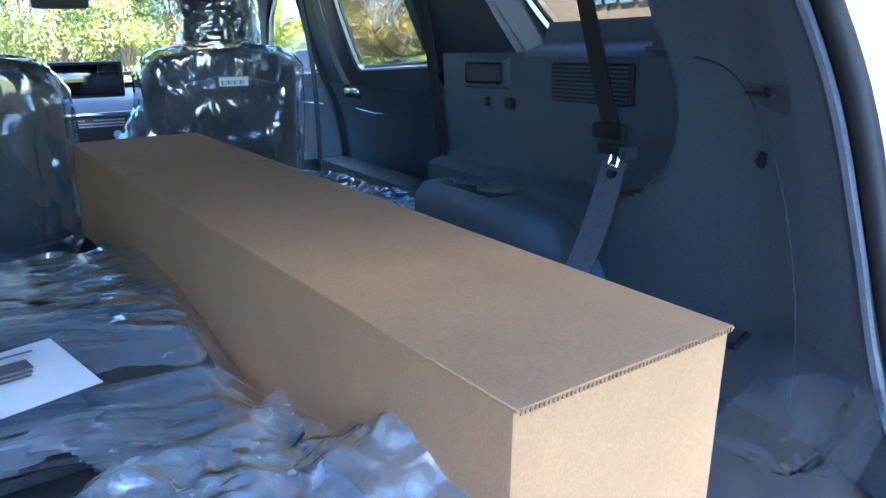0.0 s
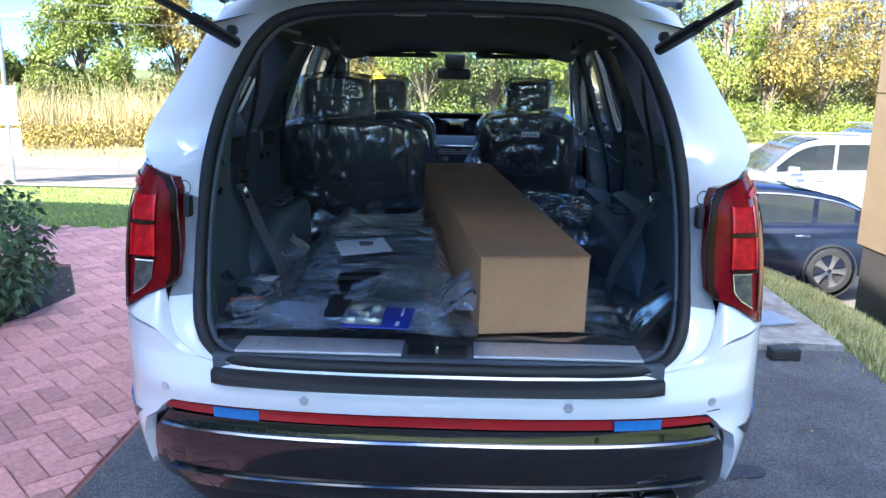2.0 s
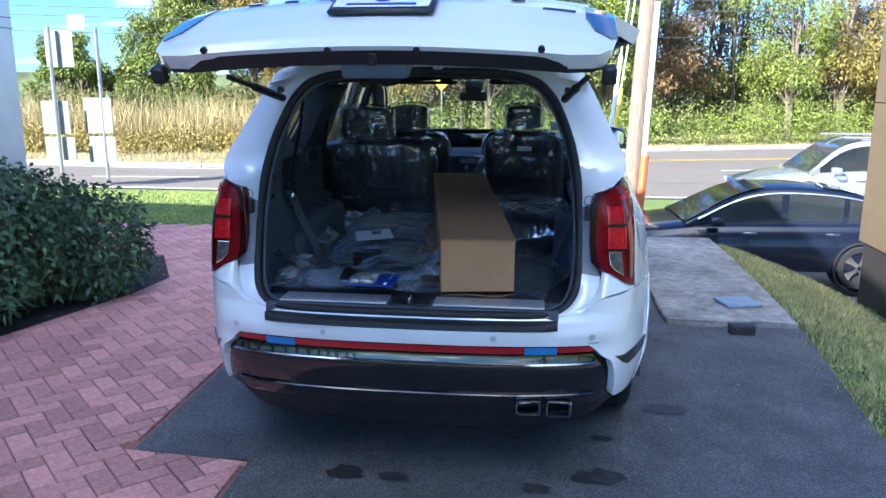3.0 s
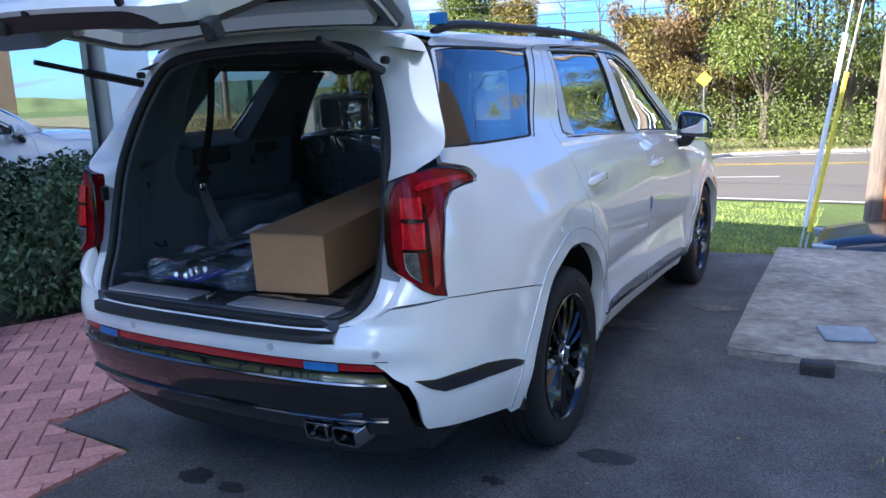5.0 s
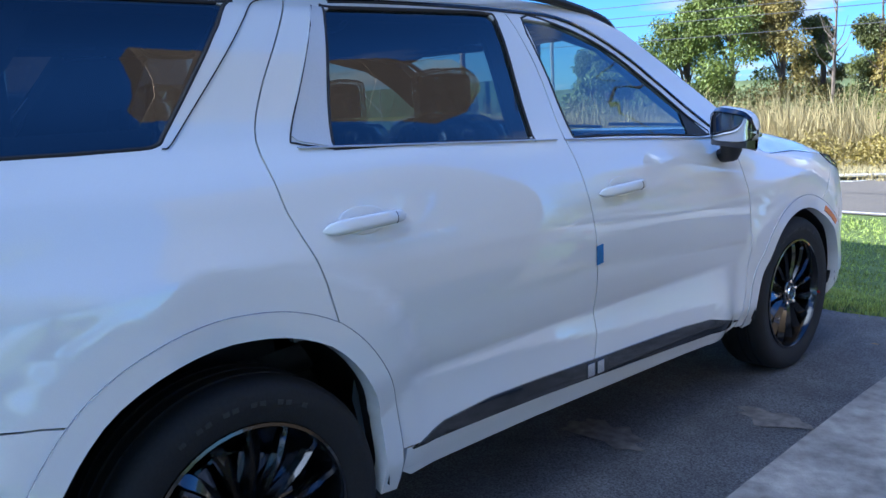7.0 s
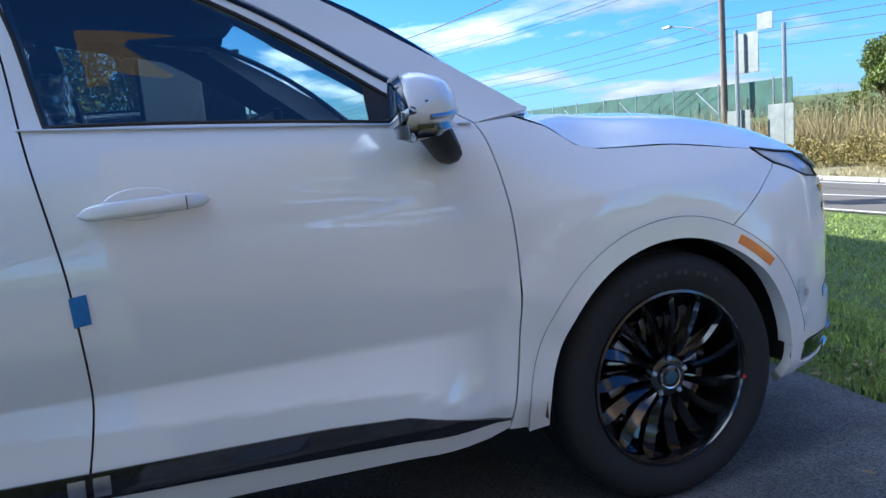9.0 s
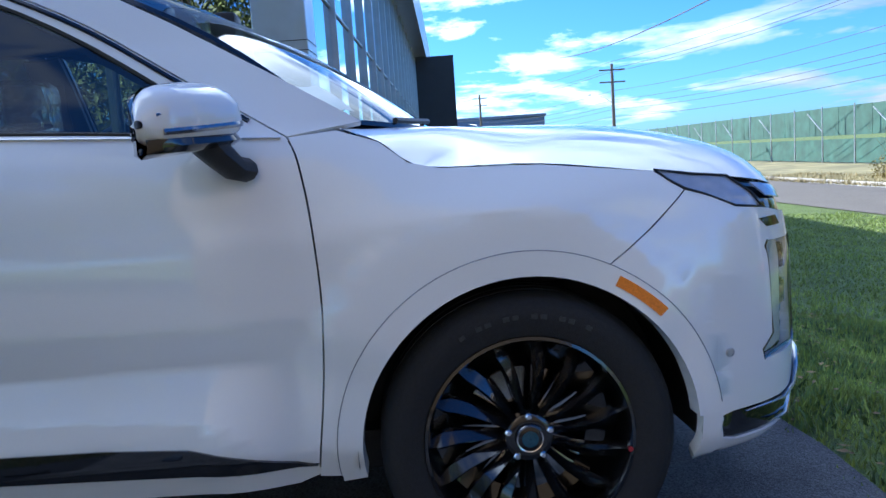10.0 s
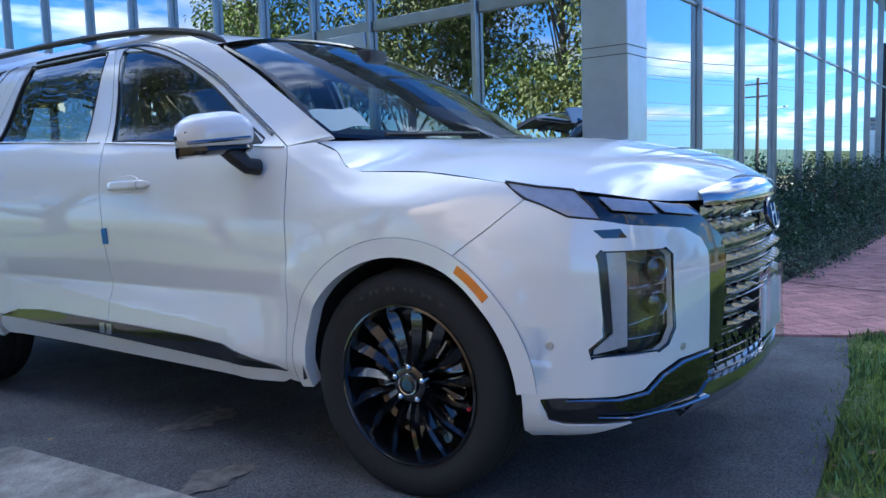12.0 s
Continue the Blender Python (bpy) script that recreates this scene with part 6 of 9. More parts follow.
        for y in np.concatenate([np.linspace(1.30, .98, 6), np.linspace(.95, .70, 11)]):
            f = max(0, (.95 - y) / .25)
            zt = .80 + .202 * math.sqrt(max(0, 1 - f ** 2))
            xi = .56 + .07 * f ** 2
            rr = min(.045, (zt - .79) * .45)
            row = [Vector((sg * xi, y, .78))]
            row += [Vector((sg * (xi + rr * (1 - math.cos(a))), y, zt - rr + rr * math.sin(a))) for a in [math.pi / 2 * k / 5 for k in range(6)]]
            row += [Vector((sg * .73, y, zt))]
            rows.append(row)
        patch(bm, rows)
        bmesh.ops.recalc_face_normals(bm, faces=bm.faces)
        sh = part("side_shelf", bm, M_TRIM, suv, "moulded charcoal side shelf with cup holder", angle=50)
        bm = bmesh.new(); box(bm, sg * .655 - .055, sg * .655 + .055, 1.03, 1.25, 1.000, 1.004, .002, 1); part("cup_tray", bm, M_BLACKPL, sh)
        for y in (1.085, 1.19):
            bm = bmesh.new(); tube(bm, [Vector((sg * .655 + .042 * math.cos(t), y + .042 * math.sin(t), 1.008)) for t in [2 * math.pi * k / 18 for k in range(18)]], .006, 5, closed=True); part("cup_ring", bm, M_TRIM, sh)
        # grille vent, pocket and switches on the trim
        xs_ = sg * .704
        bm = bmesh.new(); box(bm, xs_ - .006, xs_ + .006, .735, .965, 1.192, 1.264, .004, 1); vt = part("speaker_grille", bm, M_BLACKPL, suv)
        for k in range(9):
            bm = bmesh.new(); box(bm, xs_ - sg * .006 - .003, xs_ - sg * .006 + .003, .742, .958, 1.196 + k * .0075, 1.1995 + k * .0075, .001, 1); part("slat", bm, M_TRIM, vt)
        bm = bmesh.new(); box(bm, sg * .705 - .008, sg * .705 + .008, 1.12, 1.305, 1.208, 1.274, .01, 2); pk = part("pocket_frame", bm, M_TRIM, suv)
        bm = bmesh.new(); box(bm, sg * .697 - .003, sg * .697 + .003, 1.135, 1.29, 1.218, 1.264, .006, 1); part("pocket", bm, M_BLACKPL, pk)
        bm = bmesh.new(); box(bm, sg * .70 - .004, sg * .70 + .004, 1.096, 1.130, 1.167, 1.192, .003, 1); part("seat_switch", bm, M_BLACKPL, pk)
        bm = bmesh.new(); box(bm, sg * .70 - .004, sg * .70 + .004, 1.195, 1.212, 1.168, 1.190, .003, 1); part("seat_switch", bm, M_BLACKPL, pk)
        # bag hook in its quarter-round pocket, a clip below and the seam between the trim's mouldings
        bm = bmesh.new()
        ring = [on_trim(.362 + .092 * math.cos(t), 1.244 - .036 * math.sin(t), .0015) for t in [math.pi / 2 * k / 8 for k in range(9)]]
        patch(bm, [[on_trim(.362, 1.244, .0015).lerp(q, f_) for q in ring] for f_ in (0.02, .5, 1)])
        part("hook_pocket", bm, M_TRIMD, suv)
        bm = bmesh.new(); tube(bm, [on_trim(.40, 1.240, .006), on_trim(.40, 1.232, .010), on_trim(.385, 1.228, .012)], .004, 6); tube(bm, [on_trim(.455, 1.230, .003), on_trim(.385, 1.230, .008)], .003, 6); part("bag_hook", bm, M_BLACKPL, suv)
        bm = bmesh.new(); tube(bm, [on_trim(.428, 1.142, .002), on_trim(.412, 1.140, .010), on_trim(.406, 1.156, .012)], .005, 6); part("trim_clip", bm, M_BLACKPL, suv)
        bm = bmesh.new(); tube(bm, spline([on_trim(y, z, .0005) for y, z in ((.56, 1.275), (.52, 1.268), (.473, 1.246), (.422, 1.198), (.40, 1.16), (.382, 1.12), (.358, 1.041), (.345, .96), (.34, .88), (.335, .80))], 4), .0018, 5); part("trim_seam", bm, M_TRIMD, suv)
        bm = bmesh.new(); tube(bm, [(sg * .648, .42, .90), (sg * .625, .42, .885), (sg * .622, .46, .88), (sg * .648, .47, .90)], .006, 6); part("tie_down", bm, M_BLACKPL, suv)
        # third-row belt: dark above the buckle, grey below
        bm = bmesh.new()
        ribbon(bm, spline([(sg * .60, .79, 1.62), (sg * .625, .785, 1.42), (sg * .66, .775, 1.26), (sg * .672, .752, 1.16)], 4), .042, .003, (sg, 0, 0))
        part("belt_upper", bm, M_BELTD, suv, "black third-row seat belt")
        bm = bmesh.new()
        ribbon(bm, spline([(sg * .656, .722, 1.105), (sg * .632, .716, 1.05), (sg * .60, .717, .97), (sg * .555, .72, .88), (sg * .535, .72, .80)], 4), .047, .003, (sg, .3, .3))
        bl = part("belt_lower", bm, M_BELT, suv, "grey third-row seat belt")
        bm = bmesh.new(); box(bm, sg * .668 - .010, sg * .668 + .010, .712, .790, 1.140, 1.168, .008, 2); part("belt_guide", bm, M_BLACKPL, bl)
        bm = bmesh.new(); box(bm, sg * .664 - .012, sg * .664 + .012, .700, .765, 1.116, 1.134, .006, 2); bk = part("buckle", bm, M_BLACKPL, bl)
        bm = bmesh.new(); box(bm, sg * .662 - .014, sg * .662 + .014, .685, .705, 1.112, 1.134, .005, 2); part("buckle_catch", bm, M_TRIMD, bk)
        bm = bmesh.new(); tube(bm, [(sg * .657, .712, 1.118), (sg * .652, .712, 1.100), (sg * .652, .732, 1.100), (sg * .657, .732, 1.118)], .003, 6); part("buckle_tongue", bm, M_BRIGHT, bk)
        bm = bmesh.new(); tube(bm, [(sg * .655, .716, 1.086), (sg * .640, .716, 1.088)], .008, 10); part("belt_button", bm, M_BLACKPL, bl)
        # second-row belt
        bm = bmesh.new()
        ribbon(bm, spline([(sg * .665, 1.50, 1.57), (sg * .695, 1.49, 1.40), (sg * .70, 1.42, 1.05), (sg * .69, 1.40, .95)], 4), .048, .003, (sg, 0, 0))
        part("second_row_belt", bm, M_BELTD, suv, "dark second-row seat belt")
        bm = bmesh.new()
        ribbon(bm, spline([(sg * .665, 2.36, 1.50), (sg * .70, 2.37, 1.2), (sg * .70, 2.36, .8)], 4), .046, .003, (sg, 0, 0))
        part("front_belt", bm, M_BELTD, suv)
    # headliner
    bm = bmesh.new()
    rows = []
    for y in np.linspace(.44, 3.02, 12):
        zc = interp(y, [.44, .9, 1.8, 2.5, 3.02], [1.665, 1.685, 1.69, 1.675, 1.635])
        rows.append([Vector((x, y, zc - .055 * abs(x / .66) ** 3)) for x in np.linspace(-.66, .66, 13)])
    patch(bm, rows)
    part("headliner", bm, M_HEADLINER, suv, "dark roof lining")
    for x in (-.12, .12):
        bx("dome_lamp", x - .05, x + .05, .62, .70, 1.655, 1.668, M_WHITE, .006)
    for sg in (1, -1):
        bm = bmesh.new()
        tube(bm, spline([(sg * .52, 1.55, 1.635), (sg * .515, 1.60, 1.60), (sg * .515, 1.75, 1.60), (sg * .52, 1.80, 1.635)], 4), .010, 6)
        part("grab_handle", bm, M_TRIM, suv)
        bx("sun_visor", sg * .33 - .20, sg * .33 + .20, 2.86, 3.03, 1.600, 1.622, M_HEADLINER, .01)
    # dash, displays, centre stack, steering wheel, inner mirror
    bm = bmesh.new()
    rows = []
    for x in np.linspace(-.78, .78, 17):
        c = .08 * (x / .78) ** 2
        rows.append([Vector((x, 3.86 - 2.2 * c, 1.14)), Vector((x, 3.5 - c, 1.135)), Vector((x, 3.24 - c, 1.115)), Vector((x, 3.16 - c, 1.06)), Vector((x, 3.17 - c, .95)), Vector((x, 3.26 - c, .80)), Vector((x, 3.40, .45))])
    patch(bm, rows)
    da = part("dashboard", bm, M_TRIMD, suv, "black dashboard")
    bx("display_panel", -.62, .155, 3.08, 3.105, 1.135, 1.275, M_BLACKPL, .012, parent=da)
    bx("display_glass", -.21, .14, 3.074, 3.0795, 1.148, 1.262, M_DISPLAY, .004, parent=da)
    bx("dash_strip", -.70, .70, 3.13, 3.145, 1.055, 1.075, M_CHROME, .004, parent=da)
    for k in range(3):
        bx("air_vent", -.12 + k * .003, .145, 3.128, 3.134, 1.018 + k * .012, 1.023 + k * .012, M_SCUFF, .001, parent=da)
    for x in (-.07, .11):
        bm = bmesh.new(); tube(bm, [(x, 3.14, .985), (x, 3.115, .985)], .018, 12); part("dial", bm, M_BRIGHT, da)
    bx("hazard_switch", -.005, .025, 3.125, 3.13, 1.035, 1.047, M_REDREF, .001, parent=da)
    bx("centre_console", -.16, .16, 2.2, 3.18, .40, .84, M_TRIMD, .03)
    bm = bmesh.new()
    c = Vector((-.38, 2.93, 1.06)); ax = Vector((0, -.92, .39)).normalized(); u = Vector((1, 0, 0)); w = ax.cross(u)
    tube(bm, [c + (u * math.cos(t) + w * math.sin(t)) * .185 for t in [2 * math.pi * k / 28 for k in range(28)]], .016, 8, closed=True)
    sw = part("steering_wheel", bm, M_SEAT, suv)
    bm = bmesh.new(); tube(bm, [c, c - ax * .22], [.07, .04], 10); part("steering_hub", bm, M_TRIMD, sw)
    im = bx("inner_mirror", -.135, .075, 3.18, 3.215, 1.475, 1.545, M_BLACKPL, .018, "dark inner mirror with a camera housing above")
    bx("mirror_mount", -.09, .04, 3.16, 3.25, 1.545, 1.63, M_BLACKPL, .02, parent=im)
    for x in (-.21, .15):
        bx("sensor_pod", x - .05, x + .05, 3.0, 3.07, 1.60, 1.635, M_TRIM, .012, parent=im)


def crease(bm, amp, sc, seed):
    """Shake vertices by ridged noise, as crumpled film."""
    for v in bm.verts:
        p = v.co * sc + Vector((seed, seed * 1.7, 0))
        r = 1 - abs(noise.noise(p)) * 2
        q = 1 - abs(noise.noise(p * 2.3)) * 2
        v.co += Vector((noise.noise(p + Vector((9, 0, 0))), noise.noise(p + Vector((0, 9, 0))), r * .6 + q * .3)) * amp


def pillow(bm, c, hx, hy, hz, nz=14, na=28, e=.6, pad=0.0, low=-1.0):
    """A plump block with rounded edges about c; low cuts its foot open."""
    rows = []
    for i in range(nz + 1):
        t = low + (1 - low) * i / nz
        k = max(.02, 1 - abs(t) ** (9 if t > 0 else 14)) ** (1 / 2.6)
        row = []
        for j in range(na + 1):
            a = 2 * math.pi * j / na
            ca, sa = math.cos(a), math.sin(a)
            row.append(Vector((c[0] + (hx + pad) * k * math.copysign(abs(ca) ** e, ca), c[1] + (hy + pad) * (.55 + .45 * k) * math.copysign(abs(sa) ** .75, sa), c[2] + (hz + pad) * t)))
        rows.append(row)
    patch(bm, rows)
    bmesh.ops.remove_doubles(bm, verts=bm.verts, dist=1e-5)
    if low <= -1:
        bmesh.ops.holes_fill(bm, edges=bm.edges)
    bmesh.ops.recalc_face_normals(bm, faces=bm.faces)
    return rows


def wrinkle(bm, amp, sc, seed, tall=.5):
    """Push film in and out along its normals by sharp ridges."""
    bm.normal_update()
    for v in bm.verts:
        p = Vector((v.co.x * sc, v.co.y * sc, v.co.z * sc * tall)) + Vector((seed, seed * 1.7, 0))
        r = (1 - abs(noise.noise(p)) * 2.2) * .55 + (1 - abs(noise.noise(p * 2.4)) * 2.2) * .3 + noise.noise(p * .5) * .5
        v.co += v.normal * max(-.2, r) * amp


def seat(name, x, y, zb, w, ztop, hz, label, cover, seed, hx=0.0, hw=.14, flare=0.0):
    """A seat: cushion, backrest with a moulded back panel, headrest on posts and its protective film."""
    s = empty(name, None, label, "car seat", "seats of the SUV")
    mid, half = (zb + ztop) / 2, (ztop - zb) / 2
    lean = lambda z: .12 * (ztop - z) / (ztop - zb)
    def shear(bm):
        for v in bm.verts:
            v.co.y += lean(v.co.z)
    bm = bmesh.new()
    pillow(bm, (x, y, mid), w, .085, half, 26, 36, .38)
    shear(bm)
    part("backrest", bm, M_SEAT, s)
    # hard back panel with a pocket
    bm = bmesh.new()
    pillow(bm, (x, y - .078, mid - .03), w * .80, .016, half * .80, 12, 24, .45)
    shear(bm)
    bp = part("back_panel", bm, M_BLACKPL, s)
    bm = bmesh.new()
    tube(bm, [(x - w * .62, y - .090 + lean(mid - .04), mid - .04), (x, y - .100 + lean(mid - .06), mid - .06), (x + w * .62, y - .090 + lean(mid - .04), mid - .04)], .006, 6)
    part("pocket_edge", bm, M_SEAT, bp)
    bm = bmesh.new(); box(bm, x - w * .96, x + w * .96, y + .06, y + .62, zb - .16, zb + .02, .05, 3); part("cushion", bm, M_SEAT, s)
    bm = bmesh.new(); box(bm, x - w * .8, x + w * .8, y + .10, y + .55, .40, zb - .16, .02, 1); part("seat_base", bm, M_BLACKPL, s)
    hb = ztop + .012
    bm = bmesh.new()
    pillow(bm, (x + hx, y + .015, (hb + hz) / 2), hw, .062, (hz - hb) / 2, 14, 28, .55)
    part("headrest", bm, M_SEAT, s)
    for dx in (-.07, .07):
        bm = bmesh.new(); tube(bm, [(x + hx + dx, y + .02, ztop - .05), (x + hx + dx, y + .02, hb + .04)], .007, 6); part("headrest_post", bm, M_BRIGHT, s)
    if cover:
        bm = bmesh.new()
        pillow(bm, (x, y + .005, mid - .01), w, .098, half, 70, 110, .38, .016, -.97)
        for v in bm.verts:
            k = sstep(mid + .12, mid - .12, v.co.z)
            v.co.x += -flare * k * sstep(0, w, x - v.co.x) if flare else 0
        wrinkle(bm, .017, 11, seed)
        shear(bm)
        part("film_cover", bm, M_FILM2, s, "crinkled clear plastic seat cover")
        bm = bmesh.new()
        pillow(bm, (x + hx, y + .015, (hb + hz) / 2 - .004), hw, .066, (hz - hb) / 2, 36, 70, .55, .016, -.985)
        wrinkle(bm, .011, 14, seed + 4, 1.3)
        part("headrest_film", bm, M_FILM2, s, "crinkled clear bag over the headrest")
    return s


def build_seats():
    lb = "black leather captain's chair wrapped in clear film"
    rs = seat("rear_seat", -.448, 1.62, .86, .318, 1.288, 1.478, lb, True, 1.0, -.055, .142)
    for cx, cz in ((-.625, 1.215), (-.475, 1.215), (-.335, .905)):
        bm = bmesh.new()
        yy = 1.62 + .12 * (1.288 - cz) / .428 - .108
        tube(bm, [(cx, yy + .03, cz), (cx, yy, cz), (cx, yy - .003, cz)], [.040, .040, .034], 20)
        part("anchor_cap", bm, M_BLACKPL, rs, "round black anchor cap")
    seat("front_seat", -.38, 2.34, .78, .26, 1.30, 1.472, "black leather driver's seat", True, 5.0, 0, .12)
    ps = seat("front_seat", .37, 2.30, .78, .245, 1.31, 1.472, "black leather passenger seat wrapped in clear film with a white tag", True, 9.0, 0, .108, .10)
    bm = bmesh.new(); box(bm, .335, .425, 2.196, 2.198, 1.195, 1.222, .001, 1); part("tag", bm, M_PAPER, ps, "white barcode tag")
    bm = bmesh.new()
    for k in range(12):
        box(bm, .342 + k * .0062, .342 + k * .0062 + (.002 if k % 3 else .004), 2.1945, 2.1955, 1.199, 1.212)
    part("tag_print", bm, M_INK, ps)
    # folded second-row seat under film on the other side
    s = empty("folded_seat", None, "folded black second-row seat covered in shiny film", "car seat", "seats of the SUV")
    bm = bmesh.new(); box(bm, .22, .66, 1.32, 2.0, .62, .90, .05, 3, Matrix.Rotation(.0, 4, "X")); part("folded_back", bm, M_SEAT, s)
    bm = bmesh.new(); box(bm, .25, .63, 1.40, 1.95, .40, .62, .02, 1); part("seat_base", bm, M_BLACKPL, s)
    bm = bmesh.new()
    rows = [[Vector((.20 + .49 * i / 30, 1.22 + .80 * j / 40, .925 - .10 * max(0, (i - 24) / 6) ** 2 - .10 * max(0, (4 - j) / 4) ** 2)) for i in range(31)] for j in range(41)]
    patch(bm, rows)
    crease(bm, .035, 7.0, 3.3)
    part("film_cover", bm, M_FILM2, s, "crinkled clear film")


build_cabin()
build_seats()


# ---------------------------------------------------------------- cargo
def build_carton():
    d = Vector((-.153, .987, .055)).normalized()
    r = Vector((.988, .153, 0)).normalized()
    u = r.cross(d)
    o = Vector((.104, .196, .8000))
    M = Matrix(((r.x, d.x, u.x, o.x), (r.y, d.y, u.y, o.y), (r.z, d.z, u.z, o.z), (0, 0, 0, 1)))
    c = empty("carton", M, "long plain brown cardboard carton lying on the load floor", "box")
    W, L, H = .289, 1.50, .2255
    bm = bmesh.new(); box(bm, 0, W, .002, L, .012, H - .004, .0035, 2)
    bmesh.ops.subdivide_edges(bm, edges=[e for e in bm.edges if e.calc_length() > .2], cuts=6, use_grid_fill=True)
    for v in bm.verts:
        v.co += Vector((noise.noise(v.co * 4), 0, noise.noise(v.co * 3 + Vector((5, 0, 0))))) * .0016
    part("body", bm, M_CARD, c)
    bm = bmesh.new(); box(bm, -.001, W + .001, -.0035, L + .002, H - .004, H + .0005, .0012, 1)
    bmesh.ops.subdivide_edges(bm, edges=[e for e in bm.edges if e.calc_length() > .2], cuts=8, use_grid_fill=True)
    for v in bm.verts:
        v.co.z += noise.noise(Vector((v.co.x * 5, v.co.y * 3, 0))) * .0012
    top = part("lid", bm, M_CARD, c, "folded top flap")
    bm = bmesh.new()
    for k in range(56):
        x = .002 + k * .00508
        box(bm, x, x + .0026, -.0050, -.0030, H - .0045, H - .0002)
    part("corrugation", bm, M_CARDCUT, top)
    for y in (1.06, 1.22):
        bm = bmesh.new(); box(bm, 0, W, y, y + .0022, H + .0002, H + .0012, .0004, 1); part("crease", bm, M_CARDCUT, top)


def sheet(name, x0, x1, y0, y1, nx, ny, zf, material, parent, amp=.02, sc=9, seed=0, label="", keep=None):
    bm = bmesh.new()
    V = [[bm.verts.new((x0 + (x1 - x0) * i / nx, y0 + (y1 - y0) * j / ny, 0)) for i in range(nx + 1)] for j in range(ny + 1)]
    for A, B in zip(V, V[1:]):
        for k in range(nx):
            c = (A[k].co + B[k + 1].co) / 2
            if keep is None or keep(c.x, c.y):
                bm.faces.new((A[k], A[k + 1], B[k + 1], B[k]))
    for v in list(bm.verts):
        if not v.link_faces:
            bm.verts.remove(v)
    for v in bm.verts:
        x, y = v.co.x, v.co.y
        p = Vector((x * sc, y * sc, seed))
        e = (1 - abs(noise.noise(p)) * 2.4) * .6 + (1 - abs(noise.noise(p * 2.6)) * 2.2) * .3 + (1 - abs(noise.noise(p * 5.5)) * 2.2) * .13 + noise.noise(p * .4) * .7
        v.co.x += noise.noise(p + Vector((7, 3, 0))) * amp * .6
        v.co.y += noise.noise(p + Vector((3, 8, 0))) * amp * .6
        v.co.z = zf(x, y) + e * amp
    return part(name, bm, material, parent, label, angle=180)


def build_cargo():
    # film over the load floor, curled up at its edge
    f = empty("floor_film", None, "clear protective film over the carpeted load floor", "plastic film")
    sheet("film", -.62, .64, .17, 1.45, 70, 70, lambda x, y: .803 + .05 * sstep(.25, .17, y) * abs(noise.noise(Vector((x * 6, 0, 2)))) + .13 * sstep(.50, .66, x) * sstep(.65, .30, y), M_FILMD, f, .004, 5, 1.0)
    sheet("film_curl", .50, .62, .185, .37, 30, 30, lambda x, y: .81 + .10 * sstep(.50, .66, x) * sstep(.55, .25, y) + .03 * sstep(.25, .17, y), M_FILM2, f, .012, 9, 4.0, "curled edge of the film")
    # bag of floor mats
    b = empty("mat_bag", None, "clear plastic bag of black floor mats, torn open", "bag")
    def hump(x, y):
        u = sstep(-.56, -.40, x) * sstep(.06, -.05, x) * sstep(.17, .30, y) * sstep(1.42, 1.25, y)
        return .805 + u * (.045 + .075 * sstep(.35, 1.0, y))
    mats = [(-.28, .55, .46, .62, .818, .1), (-.27, .80, .44, .60, .842, -.12), (-.24, .85, .40, .50, .866, .15)]
    for i, (x, y, w, h, z, a) in enumerate(mats):
        bm = bmesh.new()
        box(bm, -w / 2, w / 2, -h / 2, h / 2, -.008, .008, .005, 2, Matrix.Translation((x, y, z + .0)) @ Matrix.Rotation(a, 4, "Z") @ Matrix.Rotation(.045, 4, "X"))
        part("floor_mat", bm, M_MAT, b, "folded black floor mat")
    for k in range(7):
        bm = bmesh.new()
        tube(bm, spline([(-.30 + .05 * k, .98 + .02 * k, .90), (-.18 + .04 * k, .95 + .02 * k, .915), (-.05 + .015 * k, .90 + .03 * k, .89)], 4), .006, 5)
        part("mat_fold", bm, M_MAT, b)
    for k in range(16):
        y = .55 + .030 * k
        bm = bmesh.new()
        w0 = -.30 + .05 * math.sin(k * 1.7)
        tube(bm, spline([(w0, y + .05, .872 + .003 * k), (-.18, y + .02 * math.sin(k), .886 + .003 * k), (-.08 + .04 * math.sin(k * 2.3), y - .04, .868 + .003 * k)], 5), .009, 6, flat=.6)
        part("mat_fold", bm, M_MAT, b)
    hole = inside([(-.318, .53), (-.21, .565), (-.15, .46), (-.22, .36), (-.245, .225), (-.315, .22), (-.29, .38)])
    sheet("bag_film", -.60, .10, .155, 1.46, 110, 170, lambda x, y: hump(x, y) + .014, M_FILM, b, .013, 3.4, 2.0, "crinkled clear plastic bag", keep=lambda x, y: not hole(x, y))
    # loose ear of the bag and torn flap
    sheet("bag_ear", -.06, .095, .18, .62, 50, 90, lambda x, y: .835 + .095 * sstep(-.05, .10, x) * max(0, 1 - abs(y - .34) / .26), M_EAR, b, .040, 5, 6.0, "crumpled end of the bag")
    sheet("torn_flap", -.27, -.02, .30, .50, 60, 50, lambda x, y: .855 + .045 * math.sin((x + .27) * 9), M_EAR, b, .03, 6, 8.0, "torn flap of the bag")
    bm = bmesh.new()
    nx = 40
    rows = []
    for i in range(nx + 1):
        t = i / nx
        x, y = -.58 + .66 * t, 1.30 + .12 * math.sin(3 * t)
        rows.append([Vector((x + .02 * noise.noise(Vector((t * 14, s_, 0))), y + .03 * noise.noise(Vector((t * 11, s_, 4))), .85 + .10 * s_ * (.6 + .6 * abs(noise.noise(Vector((t * 6, 0, 9))))))) for s_ in np.linspace(0, 1, 9)])
    patch(bm, rows)
